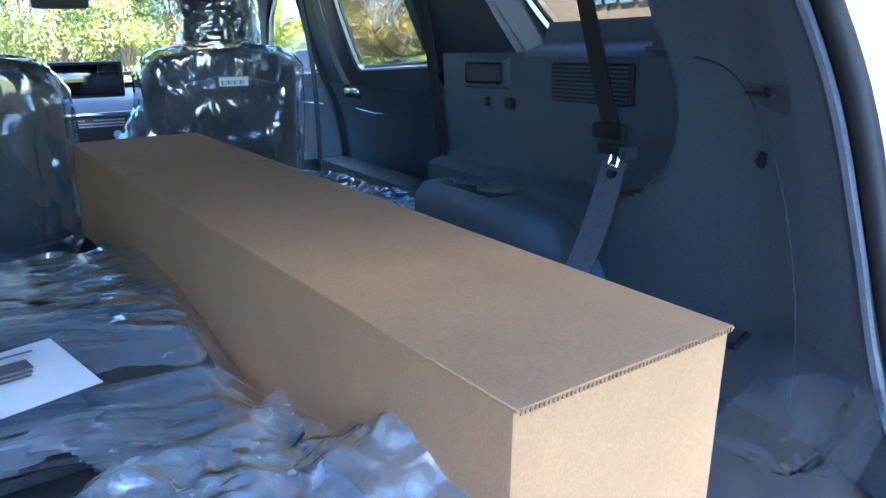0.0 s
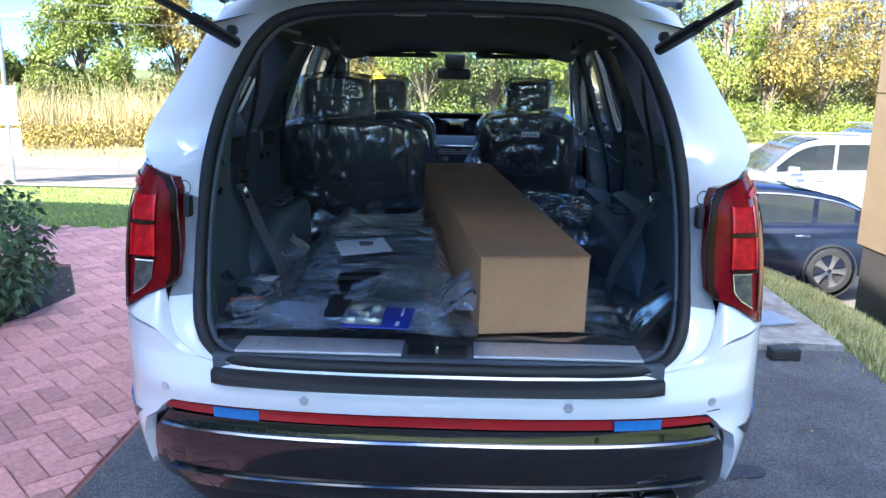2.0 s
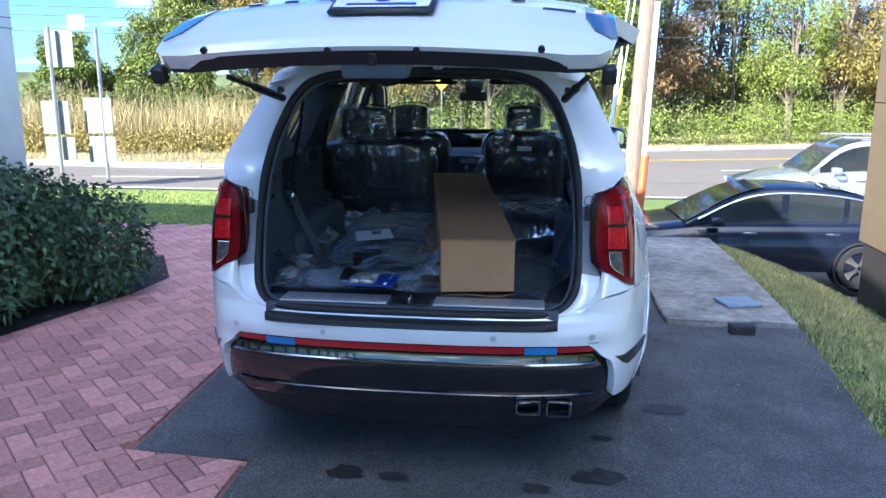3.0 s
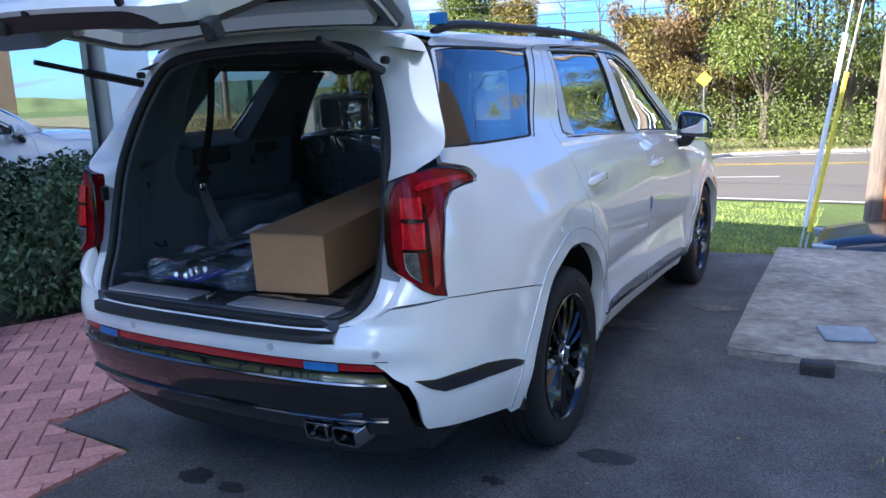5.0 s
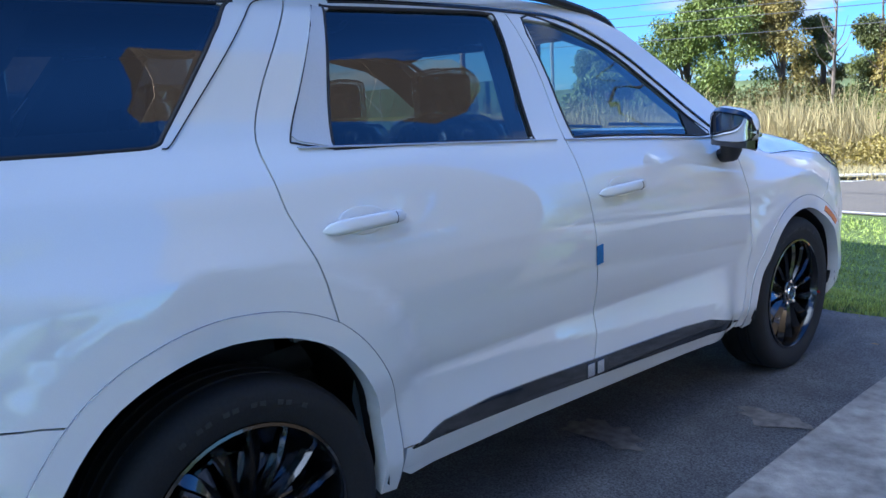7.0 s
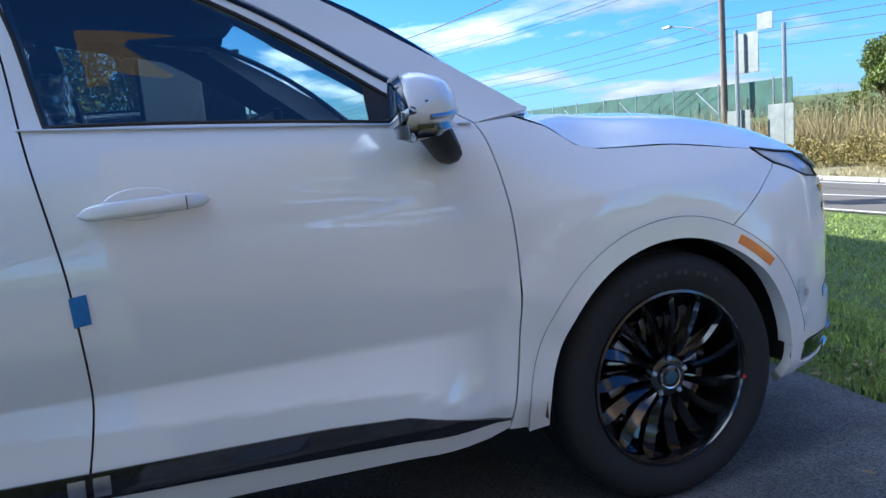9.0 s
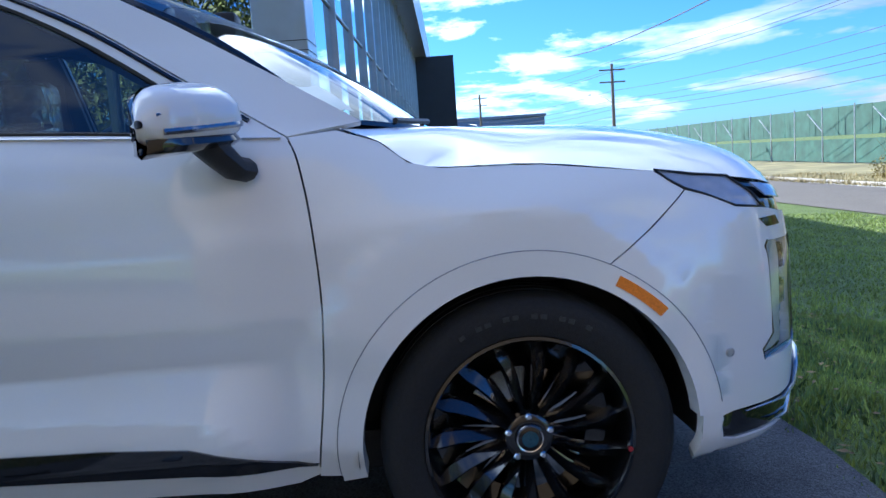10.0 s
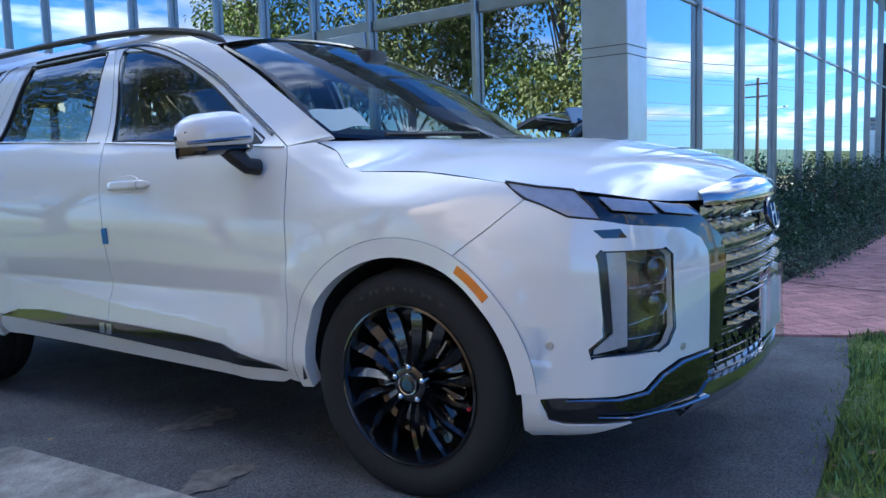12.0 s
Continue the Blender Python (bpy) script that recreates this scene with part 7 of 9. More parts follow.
    part("bag_top", bm, M_FILM, b, "gathered top of the bag", angle=180)
    bm = bmesh.new()
    box(bm, -.30, -.03, .46, .60, .900, .914, .006, 2, Matrix.Translation((0, .22, 0)))
    part("inner_package", bm, M_MAT, b)
    # printed sheet in the bag
    p = empty("paper_sheet", Matrix.Translation((-.268, .70, .934)) @ Matrix.Rotation(.30, 4, "Z") @ Matrix.Rotation(.05, 4, "X"), "white printed sheet on the bag of mats", "paper")
    bm = bmesh.new()
    patch(bm, [[Vector((x, y, .006 * math.sin(9 * x + 3 * y))) for x in np.linspace(-.082, .082, 9)] for y in np.linspace(-.085, .085, 9)])
    part("sheet", bm, M_PAPER, p)
    for x0, x1, y0, y1 in ((-.01, .035, .0, .03), (-.012, .03, -.012, -.006), (-.012, .025, -.022, -.017), (-.03, .05, .05, .054)):
        bm = bmesh.new(); box(bm, x0, x1, y0, y1, .0075, .0085); part("plain_bar", bm, M_INK, p)
    # blister card
    c = empty("blister_card", Matrix.Translation((-.158, .186, .856)) @ Matrix.Rotation(-.05, 4, "Z") @ Matrix.Rotation(.05, 4, "X"), "blue blister card of chrome wheel locks", "package")
    bm = bmesh.new(); box(bm, -.088, .088, -.08, .08, -.002, .002, .0015, 2); part("card", bm, M_BLUECARD, c)
    for ix, iy in ((-.065, .045), (-.012, .045), (-.065, -.045), (-.012, -.045), (-.038, .0)):
        bm = bmesh.new()
        tube(bm, [(ix, iy, .002), (ix, iy, .010), (ix, iy, .018)], [.014, .013, .010], 6)
        part("lock_nut", bm, M_BRIGHT, c, "chrome wheel-lock nut")
    for a, bb in (((-.080, .06), (-.045, .012)), ((.003, .06), (-.03, .012)), ((-.080, -.06), (-.045, -.012)), ((.003, -.06), (-.03, -.012))):
        bm = bmesh.new(); tube(bm, [(a[0], a[1], .0022), (bb[0], bb[1], .0022)], .010, 4, flat=.08); part("white_ray", bm, M_PAPER, c)
    bm = bmesh.new(); box(bm, -.086, .018, -.074, .074, .003, .022, .008, 2); part("blister", bm, M_FILMD, c)
    txt = bpy.data.curves.new("lettering", "FONT")
    txt.body, txt.size, txt.align_x, txt.align_y, txt.extrude = "WHEEL LOCKS", .0095, "CENTER", "CENTER", .0003
    txt.materials.append(M_PAPER)
    o = new("lettering", txt); o.parent = c
    o.matrix_basis = Matrix.Translation((.058, .040, .0026)) @ Matrix.Rotation(-math.pi / 2, 4, "Z")
    bm = bmesh.new(); box(bm, .050, .060, -.065, -.035, .0022, .0030, .001, 1); part("plain_bar", bm, M_PAPER, c)
    # small bagged packages at the side
    for i, (x, y, z, w, h, a, lb) in enumerate(((-.55, .36, .815, .13, .12, .2, "small bagged accessory with an orange label"), (-.57, .56, .825, .16, .13, -.15, "small bagged accessory with a white tag"), (-.60, .95, .83, .22, .30, .1, "crumpled bag of accessories by the wheelhouse"))):
        k = empty("accessory_bag", Matrix.Translation((x, y, z)) @ Matrix.Rotation(a, 4, "Z"), lb, "bag", "small bags beside the mats")
        bm = bmesh.new(); box(bm, -w / 2 + .02, w / 2 - .02, -h / 2 + .02, h / 2 - .02, -.012, .022, .008, 2); part("contents", bm, M_BLACKPL, k)
        hh = .03 if i < 2 else .09
        sheet("film", -w / 2, w / 2, -h / 2, h / 2, 26, 30, lambda xx, yy, w=w, h=h, hh=hh: .0 + hh * math.cos(math.pi * xx / w) * math.cos(math.pi * yy / h), M_FILM, k, .018, 18, 3.0 + i)
        bm = bmesh.new()
        if i == 0:
            box(bm, -.05, .035, -.012, .012, .032, .034, .001, 1); part("tag", bm, M_ORANGE, k)
        elif i == 1:
            box(bm, -.01, .055, -.04, .02, .034, .036, .001, 1); part("tag", bm, M_PAPER, k)
        else:
            bm.free()


build_carton()
build_cargo()


# ---------------------------------------------------------------- ground
def gz(x, y):
    """Height of the ground: level round the car, falling to the road and to the car park."""
    yr = y + .085 * x
    z = interp(yr, [5.25, 5.5, 6.3, 8, 11, 14.6], [0, -.04, -.30, -.62, -.90, -1.05])
    r = (x - 2.35 + 1.1 * sstep(6, 8.5, y)) * sstep(-30, -6, y)
    z += interp(r, [0, .5, 1.3, 2.5], [0, -.16, -.55, -.75]) * (1 - sstep(11.5, 15, yr))
    return z


def draped(name, poly, up, material, cell=.5, **kw):
    """A flat polygon cut in cells and laid up metres over the ground."""
    bm = bmesh.new()
    loops = [[Vector((a, b, 0)) for a, b in poly]]
    vs = [bm.verts.new(v) for v in loops[0]]
    for t in tessellate_polygon(loops):
        bm.faces.new([vs[i] for i in t])
    for k in (0, 1):
        lo, hi = min(p[k] for p in poly), max(p[k] for p in poly)
        m = max(1, int((hi - lo) / cell))
        for i in range(1, m):
            c = Vector((0, 0, 0)); c[k] = lo + (hi - lo) * i / m
            nn = Vector((0, 0, 0)); nn[k] = 1
            bmesh.ops.bisect_plane(bm, geom=bm.verts[:] + bm.edges[:] + bm.faces[:], plane_co=c, plane_no=nn, dist=1e-5)
    for v in bm.verts:
        v.co.z = gz(v.co.x, v.co.y) + up
    bmesh.ops.recalc_face_normals(bm, faces=bm.faces)
    if sum(f.normal.z for f in bm.faces) < 0:
        bmesh.ops.reverse_faces(bm, faces=bm.faces)
    return finish(name, bm, material, kind="structure", **kw)


def build_ground():
    xs = np.concatenate([-np.geomspace(900, 14, 16), np.linspace(-12, 14, 66), np.geomspace(16, 900, 16)])
    ys = np.concatenate([-np.geomspace(900, 12, 14), np.linspace(-10, 18, 90), np.geomspace(20, 900, 18)])
    bm = bmesh.new()
    patch(bm, [[Vector((x, y, gz(x, y))) for x in xs] for y in ys])
    bmesh.ops.recalc_face_normals(bm, faces=bm.faces)
    finish("ground", bm, M_TURF, label="sloping lawn and verge round the drive", category="ground", kind="structure")
    drive = [(-.74, -14), (-.74, .25), (-1.29, .28), (-1.31, 2.5), (-1.75, 3.9), (-2.15, 5.02), (-1.2, 5.12), (.3, 5.16), (.75, 5.12), (1.33, 5.30), (2.25, 5.38), (2.24, 2.4), (2.16, 1.6), (2.08, .75), (2.2, -.6), (2.7, -2), (3.5, -3.2), (6, -4), (6, -14)]
    draped("drive", drive, .010, M_ASPHALT, .4, label="dark patched asphalt drive", category="drive")
    rng = random.Random(8)
    dr = bpy.data.objects["drive"]
    for x, y, r in ((-.30, .2, .11), (-.10, .18, .07), (.79, .65, .06), (.74, .28, .13), (.5, .16, .07), (1.12, 1.02, .12), (.9, -.8, .05), (.74, 2.78, .20), (1.15, 3.35, .16)):
        bm = bmesh.new()
        ring = [bm.verts.new((x + r * math.cos(a) * rng.uniform(.55, 1.15), y + .6 * r * math.sin(a) * rng.uniform(.5, 1.2), gz(x, y) + .0145)) for a in [2 * math.pi * k / 18 for k in range(18)]]
        bm.faces.new(ring)
        part("oil_stain", bm, M_STAIN if r < .15 else M_DUST, dr)
    draped("car_park", [(4.6, -3), (4.6, 6), (2.6, 8.5), (2.3, 11.4), (14, 11.4), (40, 11.4), (40, -3)], .012, M_ROAD, .8, label="worn grey car-park asphalt", category="car park")
    far = [(-200, 15.5)] + [(x, far_edge(x)) for x in FAR_X] + [(160, 15.5)]
    draped("road", far, .02, M_ROAD, 6, label="sunlit grey main road", category="road")
    lines = (("near edge", lambda x: 15.62, .12, M_LINEW, 0, -120, 120), ("lane", lambda x: 18.2 + .10 * (x + 6) if x < -6 else 18.2 + .28 * (x + 6), .11, M_LINEW, 1, -120, 60),
             ("centre", lambda x: 23.1 + .27 * x, .10, M_LINEY, 0, -4.5, 40), ("centre", lambda x: 23.35 + .27 * x, .10, M_LINEY, 0, -4.5, 40), ("far edge", lambda x: far_edge(x) - .45, .12, M_LINEW, 0, -120, 60))
    for _, f, w, m, dash, xa, xb in lines:
        bm = bmesh.new()
        x = float(xa)
        while x < xb:
            x1 = x + (3 if dash else 2.5)
            V = [bm.verts.new((px, py, -1.05 + .028)) for px, py in ((x, f(x)), (x1, f(x1)), (x1, f(x1) + w), (x, f(x) + w))]
            bm.faces.new(V)
            x += 9 if dash else 2.5
        finish("road_marking", bm, m, label="worn painted line on the road", category="road marking", kind="structure", smooth=False)
    bm = bmesh.new()
    for x in np.arange(-110, 60, 2.0):
        a = math.atan2(far_edge(x + 2) - far_edge(x), 2)
        m_ = Matrix.Translation((x, far_edge(x), -1.05)) @ Matrix.Rotation(a, 4, "Z")
        box(bm, 0, 1.985 / math.cos(a), 0, .2, 0, .13, .03, 1, m_)
    finish("far_kerb", bm, M_KERB, label="pale concrete kerb along the far verge", category="kerb", kind="structure")
    draped("far_verge", [(x, far_edge(x) + .15) for x in FAR_X] + [(160, 90), (-200, 90)], .09, M_EARTH, 8, label="dry grassy far verge", category="verge")


FAR_X = [-200, -120, -60, -30, -20, -12, -8, -5.2, -4.2, -3.4, -2.5, -1, 1.4, 5.6, 10, 14, 25, 60, 160]


def far_edge(x):
    """The road's far edge: a grassy gore on one side, a widening carriageway on the other."""
    return interp(x, FAR_X, [22.6, 22.4, 21.9, 21.6, 21.2, 20.4, 20.4, 20.8, 21.6, 23.4, 25.2, 26.2, 27.2, 28.8, 30.4, 31.6, 34, 40, 60])


build_ground()


def herring(bm_list, poly_test, x0, x1, y0, y1, ang):
    """Places of herringbone bricks, 0.2 by 0.1 m, inside a test."""
    w = .1
    out = []
    c, s = math.cos(ang), math.sin(ang)
    for i in range(-160, 160):
        for j in range(-160, 160):
            k = (i - j) % 4
            if k == 0:
                cx, cy, h = (i + 1) * w, (j + .5) * w, 1
            elif k == 3:
                cx, cy, h = (i + .5) * w, (j + 1) * w - 0, 0
            else:
                continue
            px, py = -2.0 + cx * c - cy * s, 1.5 + cx * s + cy * c
            if x0 < px < x1 and y0 < py < y1 and poly_test(px, py):
                out.append((px, py, ang if h else ang + math.pi / 2))
    return out


WALK = [(-.76, -3.5), (-.76, .22), (-1.31, .26), (-1.33, 2.5), (-1.77, 3.9), (-2.17, 5.0), (-2.55, 5.31), (-2.84, 5.49), (-3.11, 5.57), (-3.73, 5.65), (-4.6, 5.70), (-30, 7.7), (-30, 6.4), (-4.2, 4.35), (-3.0, 4.0), (-2.55, 3.2), (-2.6, 2.7), (-2.95, 1.5), (-3.4, .6), (-5, .2), (-5, -3.5)]


def _edge_dist(x, y, x1, y1, x2, y2):
    f = ((x - x1) * (x2 - x1) + (y - y1) * (y2 - y1)) / ((x2 - x1) ** 2 + (y2 - y1) ** 2)
    f = min(1, max(0, f))
    return math.hypot(x - x1 - f * (x2 - x1), y - y1 - f * (y2 - y1))


def build_walk():
    under = [(x + .08 if i < 6 else x, y) for i, (x, y) in enumerate(WALK)]
    draped("walkway", under, .004, M_JOINT, .5, label="red clay paver walkway laid in herringbone", category="walkway")
    wk = bpy.data.objects["walkway"]
    ins = inside(WALK)
    rect = [(-.0965, -.0465), (.0965, -.0465), (.0965, .0465), (-.0965, .0465)]
    bricks, cutb = [], []
    for x, y, a in herring(None, lambda x, y: True, -6, -.5, -3.5, 5.5, radians(45)):
        co, si = math.cos(a), math.sin(a)
        q = [(x + px * co - py * si, y + px * si + py * co) for px, py in rect]
        k = sum(ins(*p) for p in q)
        if k == 4:
            bricks.append((x, y, a))
        elif k:
            for (x1, y1), (x2, y2) in sorted(zip(WALK, WALK[1:] + WALK[:1]), key=lambda e: _edge_dist(x, y, *e[0], *e[1]))[:1]:
                s0 = 1 if ins((x1 + x2) / 2 - (y2 - y1) * .001, (y1 + y2) / 2 + (x2 - x1) * .001) else -1
                d = [s0 * ((x2 - x1) * (py - y1) - (y2 - y1) * (px - x1)) for px, py in q]
                new_q = []
                for i in range(4):
                    j = (i + 1) % 4
                    if d[i] > 0:
                        new_q.append(q[i])
                    if (d[i] > 0) != (d[j] > 0):
                        f = d[i] / (d[i] - d[j])
                        new_q.append((q[i][0] + f * (q[j][0] - q[i][0]), q[i][1] + f * (q[j][1] - q[i][1])))
                if len(new_q) >= 3:
                    cutb.append(new_q)
    def brick_mesh():
        bm = bmesh.new()
        box(bm, -.0975, .0975, -.0475, .0475, 0, .022, .004, 1)
        me = bpy.data.meshes.new("brick")
        bm.to_mesh(me); bm.free()
        me.materials.append(M_PAVER)
        return me
    me = brick_mesh()
    bricks.sort(key=lambda b: (b[0] + 1.2) ** 2 + (b[1] - .6) ** 2)
    rng = random.Random(4)
    for x, y, a in bricks[:300]:
        ob = new("brick", me)
        ob.parent = wk
        ob.matrix_basis = Matrix.Translation((x, y, gz(x, y) + rng.uniform(-.001, .002))) @ Matrix.Rotation(a, 4, "Z") @ Matrix.Rotation(rng.uniform(-.006, .006), 4, "X")
    V, F = [], []
    base = [(-.0975, -.0475), (.0975, -.0475), (.0975, .0475), (-.0975, .0475)]
    for x, y, a in bricks[300:]:
        c, s = math.cos(a), math.sin(a)
        k = len(V)
        z = gz(x, y) + rng.uniform(.019, .024)
        for zz, g in ((0, 1), (z - .004, 1), (z, .96)):
            V += [(x + (px * c - py * s) * g, y + (px * s + py * c) * g, zz if zz else gz(x, y)) for px, py in base]
        for q in range(4):
            r = (q + 1) % 4
            F += [(k + q, k + r, k + 4 + r, k + 4 + q), (k + 4 + q, k + 4 + r, k + 8 + r, k + 8 + q)]
        F.append((k + 8, k + 9, k + 10, k + 11))
    for q in cutb:
        k, m = len(V), len(q)
        z = gz(*q[0]) + .021
        V += [(px, py, z) for px, py in q] + [(px, py, z - .02) for px, py in q]
        F.append(tuple(range(k, k + m)))
        F += [(k + i, k + (i + 1) % m, k + m + (i + 1) % m, k + m + i) for i in range(m)]
    # plain courses of the far walk along the facade
    for i in range(150):
        for j in range(7):
            x = -6.05 - i * .155
            y = 4.40 + .076 * (-4.2 - x) + j * .17 + .06
            k = len(V)
            z = gz(x, y) + rng.uniform(.019, .024)
            V += [(x, y, z), (x + .15, y, z), (x + .15, y + .165, z), (x, y + .165, z)]
            F.append((k, k + 1, k + 2, k + 3))
    # the open joint across the walk
    bm = bmesh.new()
    for i in range(12):
        a, b = i / 12, (i + 1) / 12
        q = [(-4.30 + .62 * t, 4.32 + 1.34 * t) for t in (a, b)]
        bm.faces.new([bm.verts.new((x + d, y, gz(x, y) + .026)) for (x, y), d in ((q[0], 0), (q[0], .028), (q[1], .028), (q[1], 0))])
    part("walk_joint", bm, M_SOIL, wk, "dark open joint across the pavers")
    me = bpy.data.meshes.new("paving_rest")
    me.from_pydata(V, [], F)
    me.materials.append(M_PAVERJ)
    ob = new("paving_rest", me)
    ob.parent = wk
    tagged(ob, "joined outer courses of the red pavers", kind="stuff")


def build_slab():
    bm = bmesh.new()
    rng = random.Random(2)
    pts = [(1.36, 2.45), (1.6, 2.43), (1.9, 2.47), (2.22, 2.46), (2.23, 3.4), (2.25, 4.3), (2.24, 5.36), (1.8, 5.34), (1.34, 5.33), (1.35, 4.4), (1.35, 3.5)]
    slab(bm, pts, -.05, .05)
    bmesh.ops.bevel(bm, geom=[e for e in bm.edges], offset=.012, segments=2, affect="EDGES")
    bmesh.ops.subdivide_edges(bm, edges=bm.edges, cuts=2, use_grid_fill=True)
    for v in bm.verts:
        v.co += Vector((rng.uniform(-1, 1), rng.uniform(-1, 1), rng.uniform(-.5, .5))) * .006
    finish("concrete_slab", bm, M_CONC, label="weathered concrete slab beside the drive", category="slab", kind="structure")
    bm = bmesh.new()
    box(bm, 1.80, 2.06, 2.78, 3.02, .05, .072, .006, 1, Matrix.Translation((1.93, 2.9, 0)) @ Matrix.Rotation(.25, 4, "Z") @ Matrix.Translation((-1.93, -2.9, 0)))
    finish("loose_tile", bm, mat("blue_grey_tile", (.22, .27, .33), .5, scale=12, var=.2), label="loose grey-blue tile lying on the concrete slab", category="tile")
    bm = bmesh.new()
    box(bm, 1.74, 1.90, 2.28, 2.36, .0, .075, .01, 2)
    sh = finish("floodlight", bm, M_BLACKPL, label="small black ground floodlight at the slab's edge", category="lamp")
    bm = bmesh.new()
    box(bm, 1.755, 1.885, 2.276, 2.279, .012, .063, .001, 1)
    part("lens", bm, M_SMOKE, sh)


build_walk()
build_slab()


# ---------------------------------------------------------------- planting
def leaf_mesh(name, lumps, n, size, material, seed, parent, shell=.35, zmin=None, label="", aspect=.5, droop=.3):
    """Folded leaf blades in the outer shell of a heap of lumps, as one mesh."""
    rng = np.random.default_rng(seed)
    L = np.array(lumps, float)
    share = L[:, 3] * L[:, 4]
    C = np.repeat(L, np.maximum(1, (n * share / share.sum()).astype(int)), axis=0)
    m = len(C)
    N = rng.normal(size=(m, 3))
    N /= np.linalg.norm(N, axis=1)[:, None]
    k = 1 - shell * rng.random(m) ** 1.5
    k *= 1 + .16 * np.sin(7 * N[:, 0] + C[:, 0]) * np.cos(6 * N[:, 2] + C[:, 1]) + .08 * np.sin(17 * N[:, 1] + 3 * C[:, 2])
    P = C[:, :3] + N * k[:, None] * C[:, [3, 3, 4]]
    if zmin is not None:
        keep = np.array([p[2] > zmin(p[0], p[1]) for p in P])
        P, N = P[keep], N[keep]
        m = len(P)
    d = rng.normal(size=(m, 3))
    d = d / np.linalg.norm(d, axis=1)[:, None] * .8 + N * .6
    d /= np.linalg.norm(d, axis=1)[:, None]
    u = np.cross(d, rng.normal(size=(m, 3)))
    u /= np.linalg.norm(u, axis=1)[:, None] + 1e-9
    s = (size * rng.uniform(.6, 1.35, m))[:, None]
    V = np.stack([P, P + d * s * .5 + u * s * aspect * .5, P + d * s - np.array([0, 0, droop]) * s, P + d * s * .5 - u * s * aspect * .5], axis=1).reshape(-1, 3)
    me = bpy.data.meshes.new(name)
    me.from_pydata(V, [], np.arange(4 * m).reshape(-1, 4))
    me.materials.append(material)
    ob = new(name, me)
    ob.parent = parent
    return tagged(ob, label)


def shrub(lumps, n, size, material, seed, label, group="shrubs by the walkway"):
    cx, cy = lumps[0][0], lumps[0][1]
    base = empty("shrub", None, label, "shrub", group)
    leaf_mesh("foliage", lumps, n, size, material, seed, base, zmin=lambda x, y: gz(x, y) + .01)
    bm = bmesh.new()
    rng = random.Random(seed)
    for l in lumps:
        for _ in range(4):
            a = rng.uniform(0, 6.28)
            tube(bm, [(l[0] * .7 + cx * .3, l[1] * .7 + cy * .3, gz(l[0], l[1]) - .02), (l[0] + .3 * l[3] * math.cos(a), l[1] + .3 * l[3] * math.sin(a), l[2]), (l[0] + .75 * l[3] * math.cos(a), l[1] + .75 * l[3] * math.sin(a), l[2] + .5 * l[4])], [.014, .009, .004], 5)
    part("stem", bm, M_BARK, base)
    return base


def build_planting():
    bed = [(-3.0, 4.0), (-2.57, 3.2), (-2.62, 2.7), (-2.97, 1.5), (-3.4, .6), (-5, .2), (-5, 3.2), (-3.85, 3.25)]
    draped("planting_bed", bed, .012, M_SOIL, .5, label="dark mulch bed by the building", category="planting bed")
    draped("facade_bed", [(-3.7, 3.35), (-4.2, 4.33), (-30, 6.36), (-30, 5.3)], .012, M_SOIL, .8, label="dark mulch bed along the glass facade", category="planting bed")
    shrub([(-3.35, 2.35, .5, .62, .5), (-3.0, 2.75, .42, .48, .42), (-3.55, 1.75, .48, .55, .5), (-3.15, 2.15, .62, .5, .42), (-3.75, 2.5, .6, .5, .48), (-2.85, 2.6, .3, .38, .3), (-3.2, 1.6, .32, .42, .32)], 15000, .062, M_LEAF, 11, "dense dark-green shrub overhanging the paver walk")
    rng = random.Random(5)
    for i in range(9):
        s = 2.1 + i * 1.75
        x, y = -3.8 - s, 3.14 + .0787 * s + .62
        r = rng.uniform(.38, .6)
        hh = .30 if i < 2 else .52
        shrub([(x, y - .15, hh, r, hh + .04), (x + .35, y, hh * .85, r * .8, hh), (x - .3, y - .2, hh * 1.15, r * .75, hh)], 3600 if i < 3 else 1800, .055, M_LEAF, 30 + i, "low dark-green shrub in the mulch before the glass facade", "shrubs along the facade")
    # grey-green ground cover spilling over the walk's edge
    for i in range(11):
        x = -4.75 - i * .62
        y = 4.12 + .045 * i
        shrub([(x, y, .10, .42, .17), (x + .25, y - .3, .14, .45, .20), (x - .25, y - .6, .17, .5, .22), (x + .1, y + .16, .05, .30, .12)], 3400 if i < 5 else 1900, .036, M_COVER, 60 + i, "low grey-green ground cover at the walk's edge", "ground cover by the walk")
    # spiky grass clump
    base = empty("grass_clump", None, "arching ornamental grass clump by the glass wall", "ornamental grass")
    V, F = [], []
    for k in range(260):
        a, l = rng.uniform(0, 6.28), rng.uniform(.3, .55)
        p0 = np.array([-3.1 + .08 * rng.gauss(0, 1), .75 + .08 * rng.gauss(0, 1), 0.01])
        d = np.array([math.cos(a), math.sin(a), 0]); sd = np.array([-math.sin(a), math.cos(a), 0]) * .006
        q = [p0, p0 + d * l * .25 + [0, 0, l * .55], p0 + d * l * .6 + [0, 0, l * .7], p0 + d * l + [0, 0, l * .45]]
        i0 = len(V)
        for j, pp in enumerate(q):
            w = (1, .9, .7, .1)[j]
            V += [tuple(pp + sd * w), tuple(pp - sd * w)]
        F += [(i0 + 2 * j, i0 + 2 * j + 1, i0 + 2 * j + 3, i0 + 2 * j + 2) for j in range(3)]
    me = bpy.data.meshes.new("blade"); me.from_pydata(V, [], F); me.materials.append(M_LEAF)
    o = new("blade", me); o.parent = base


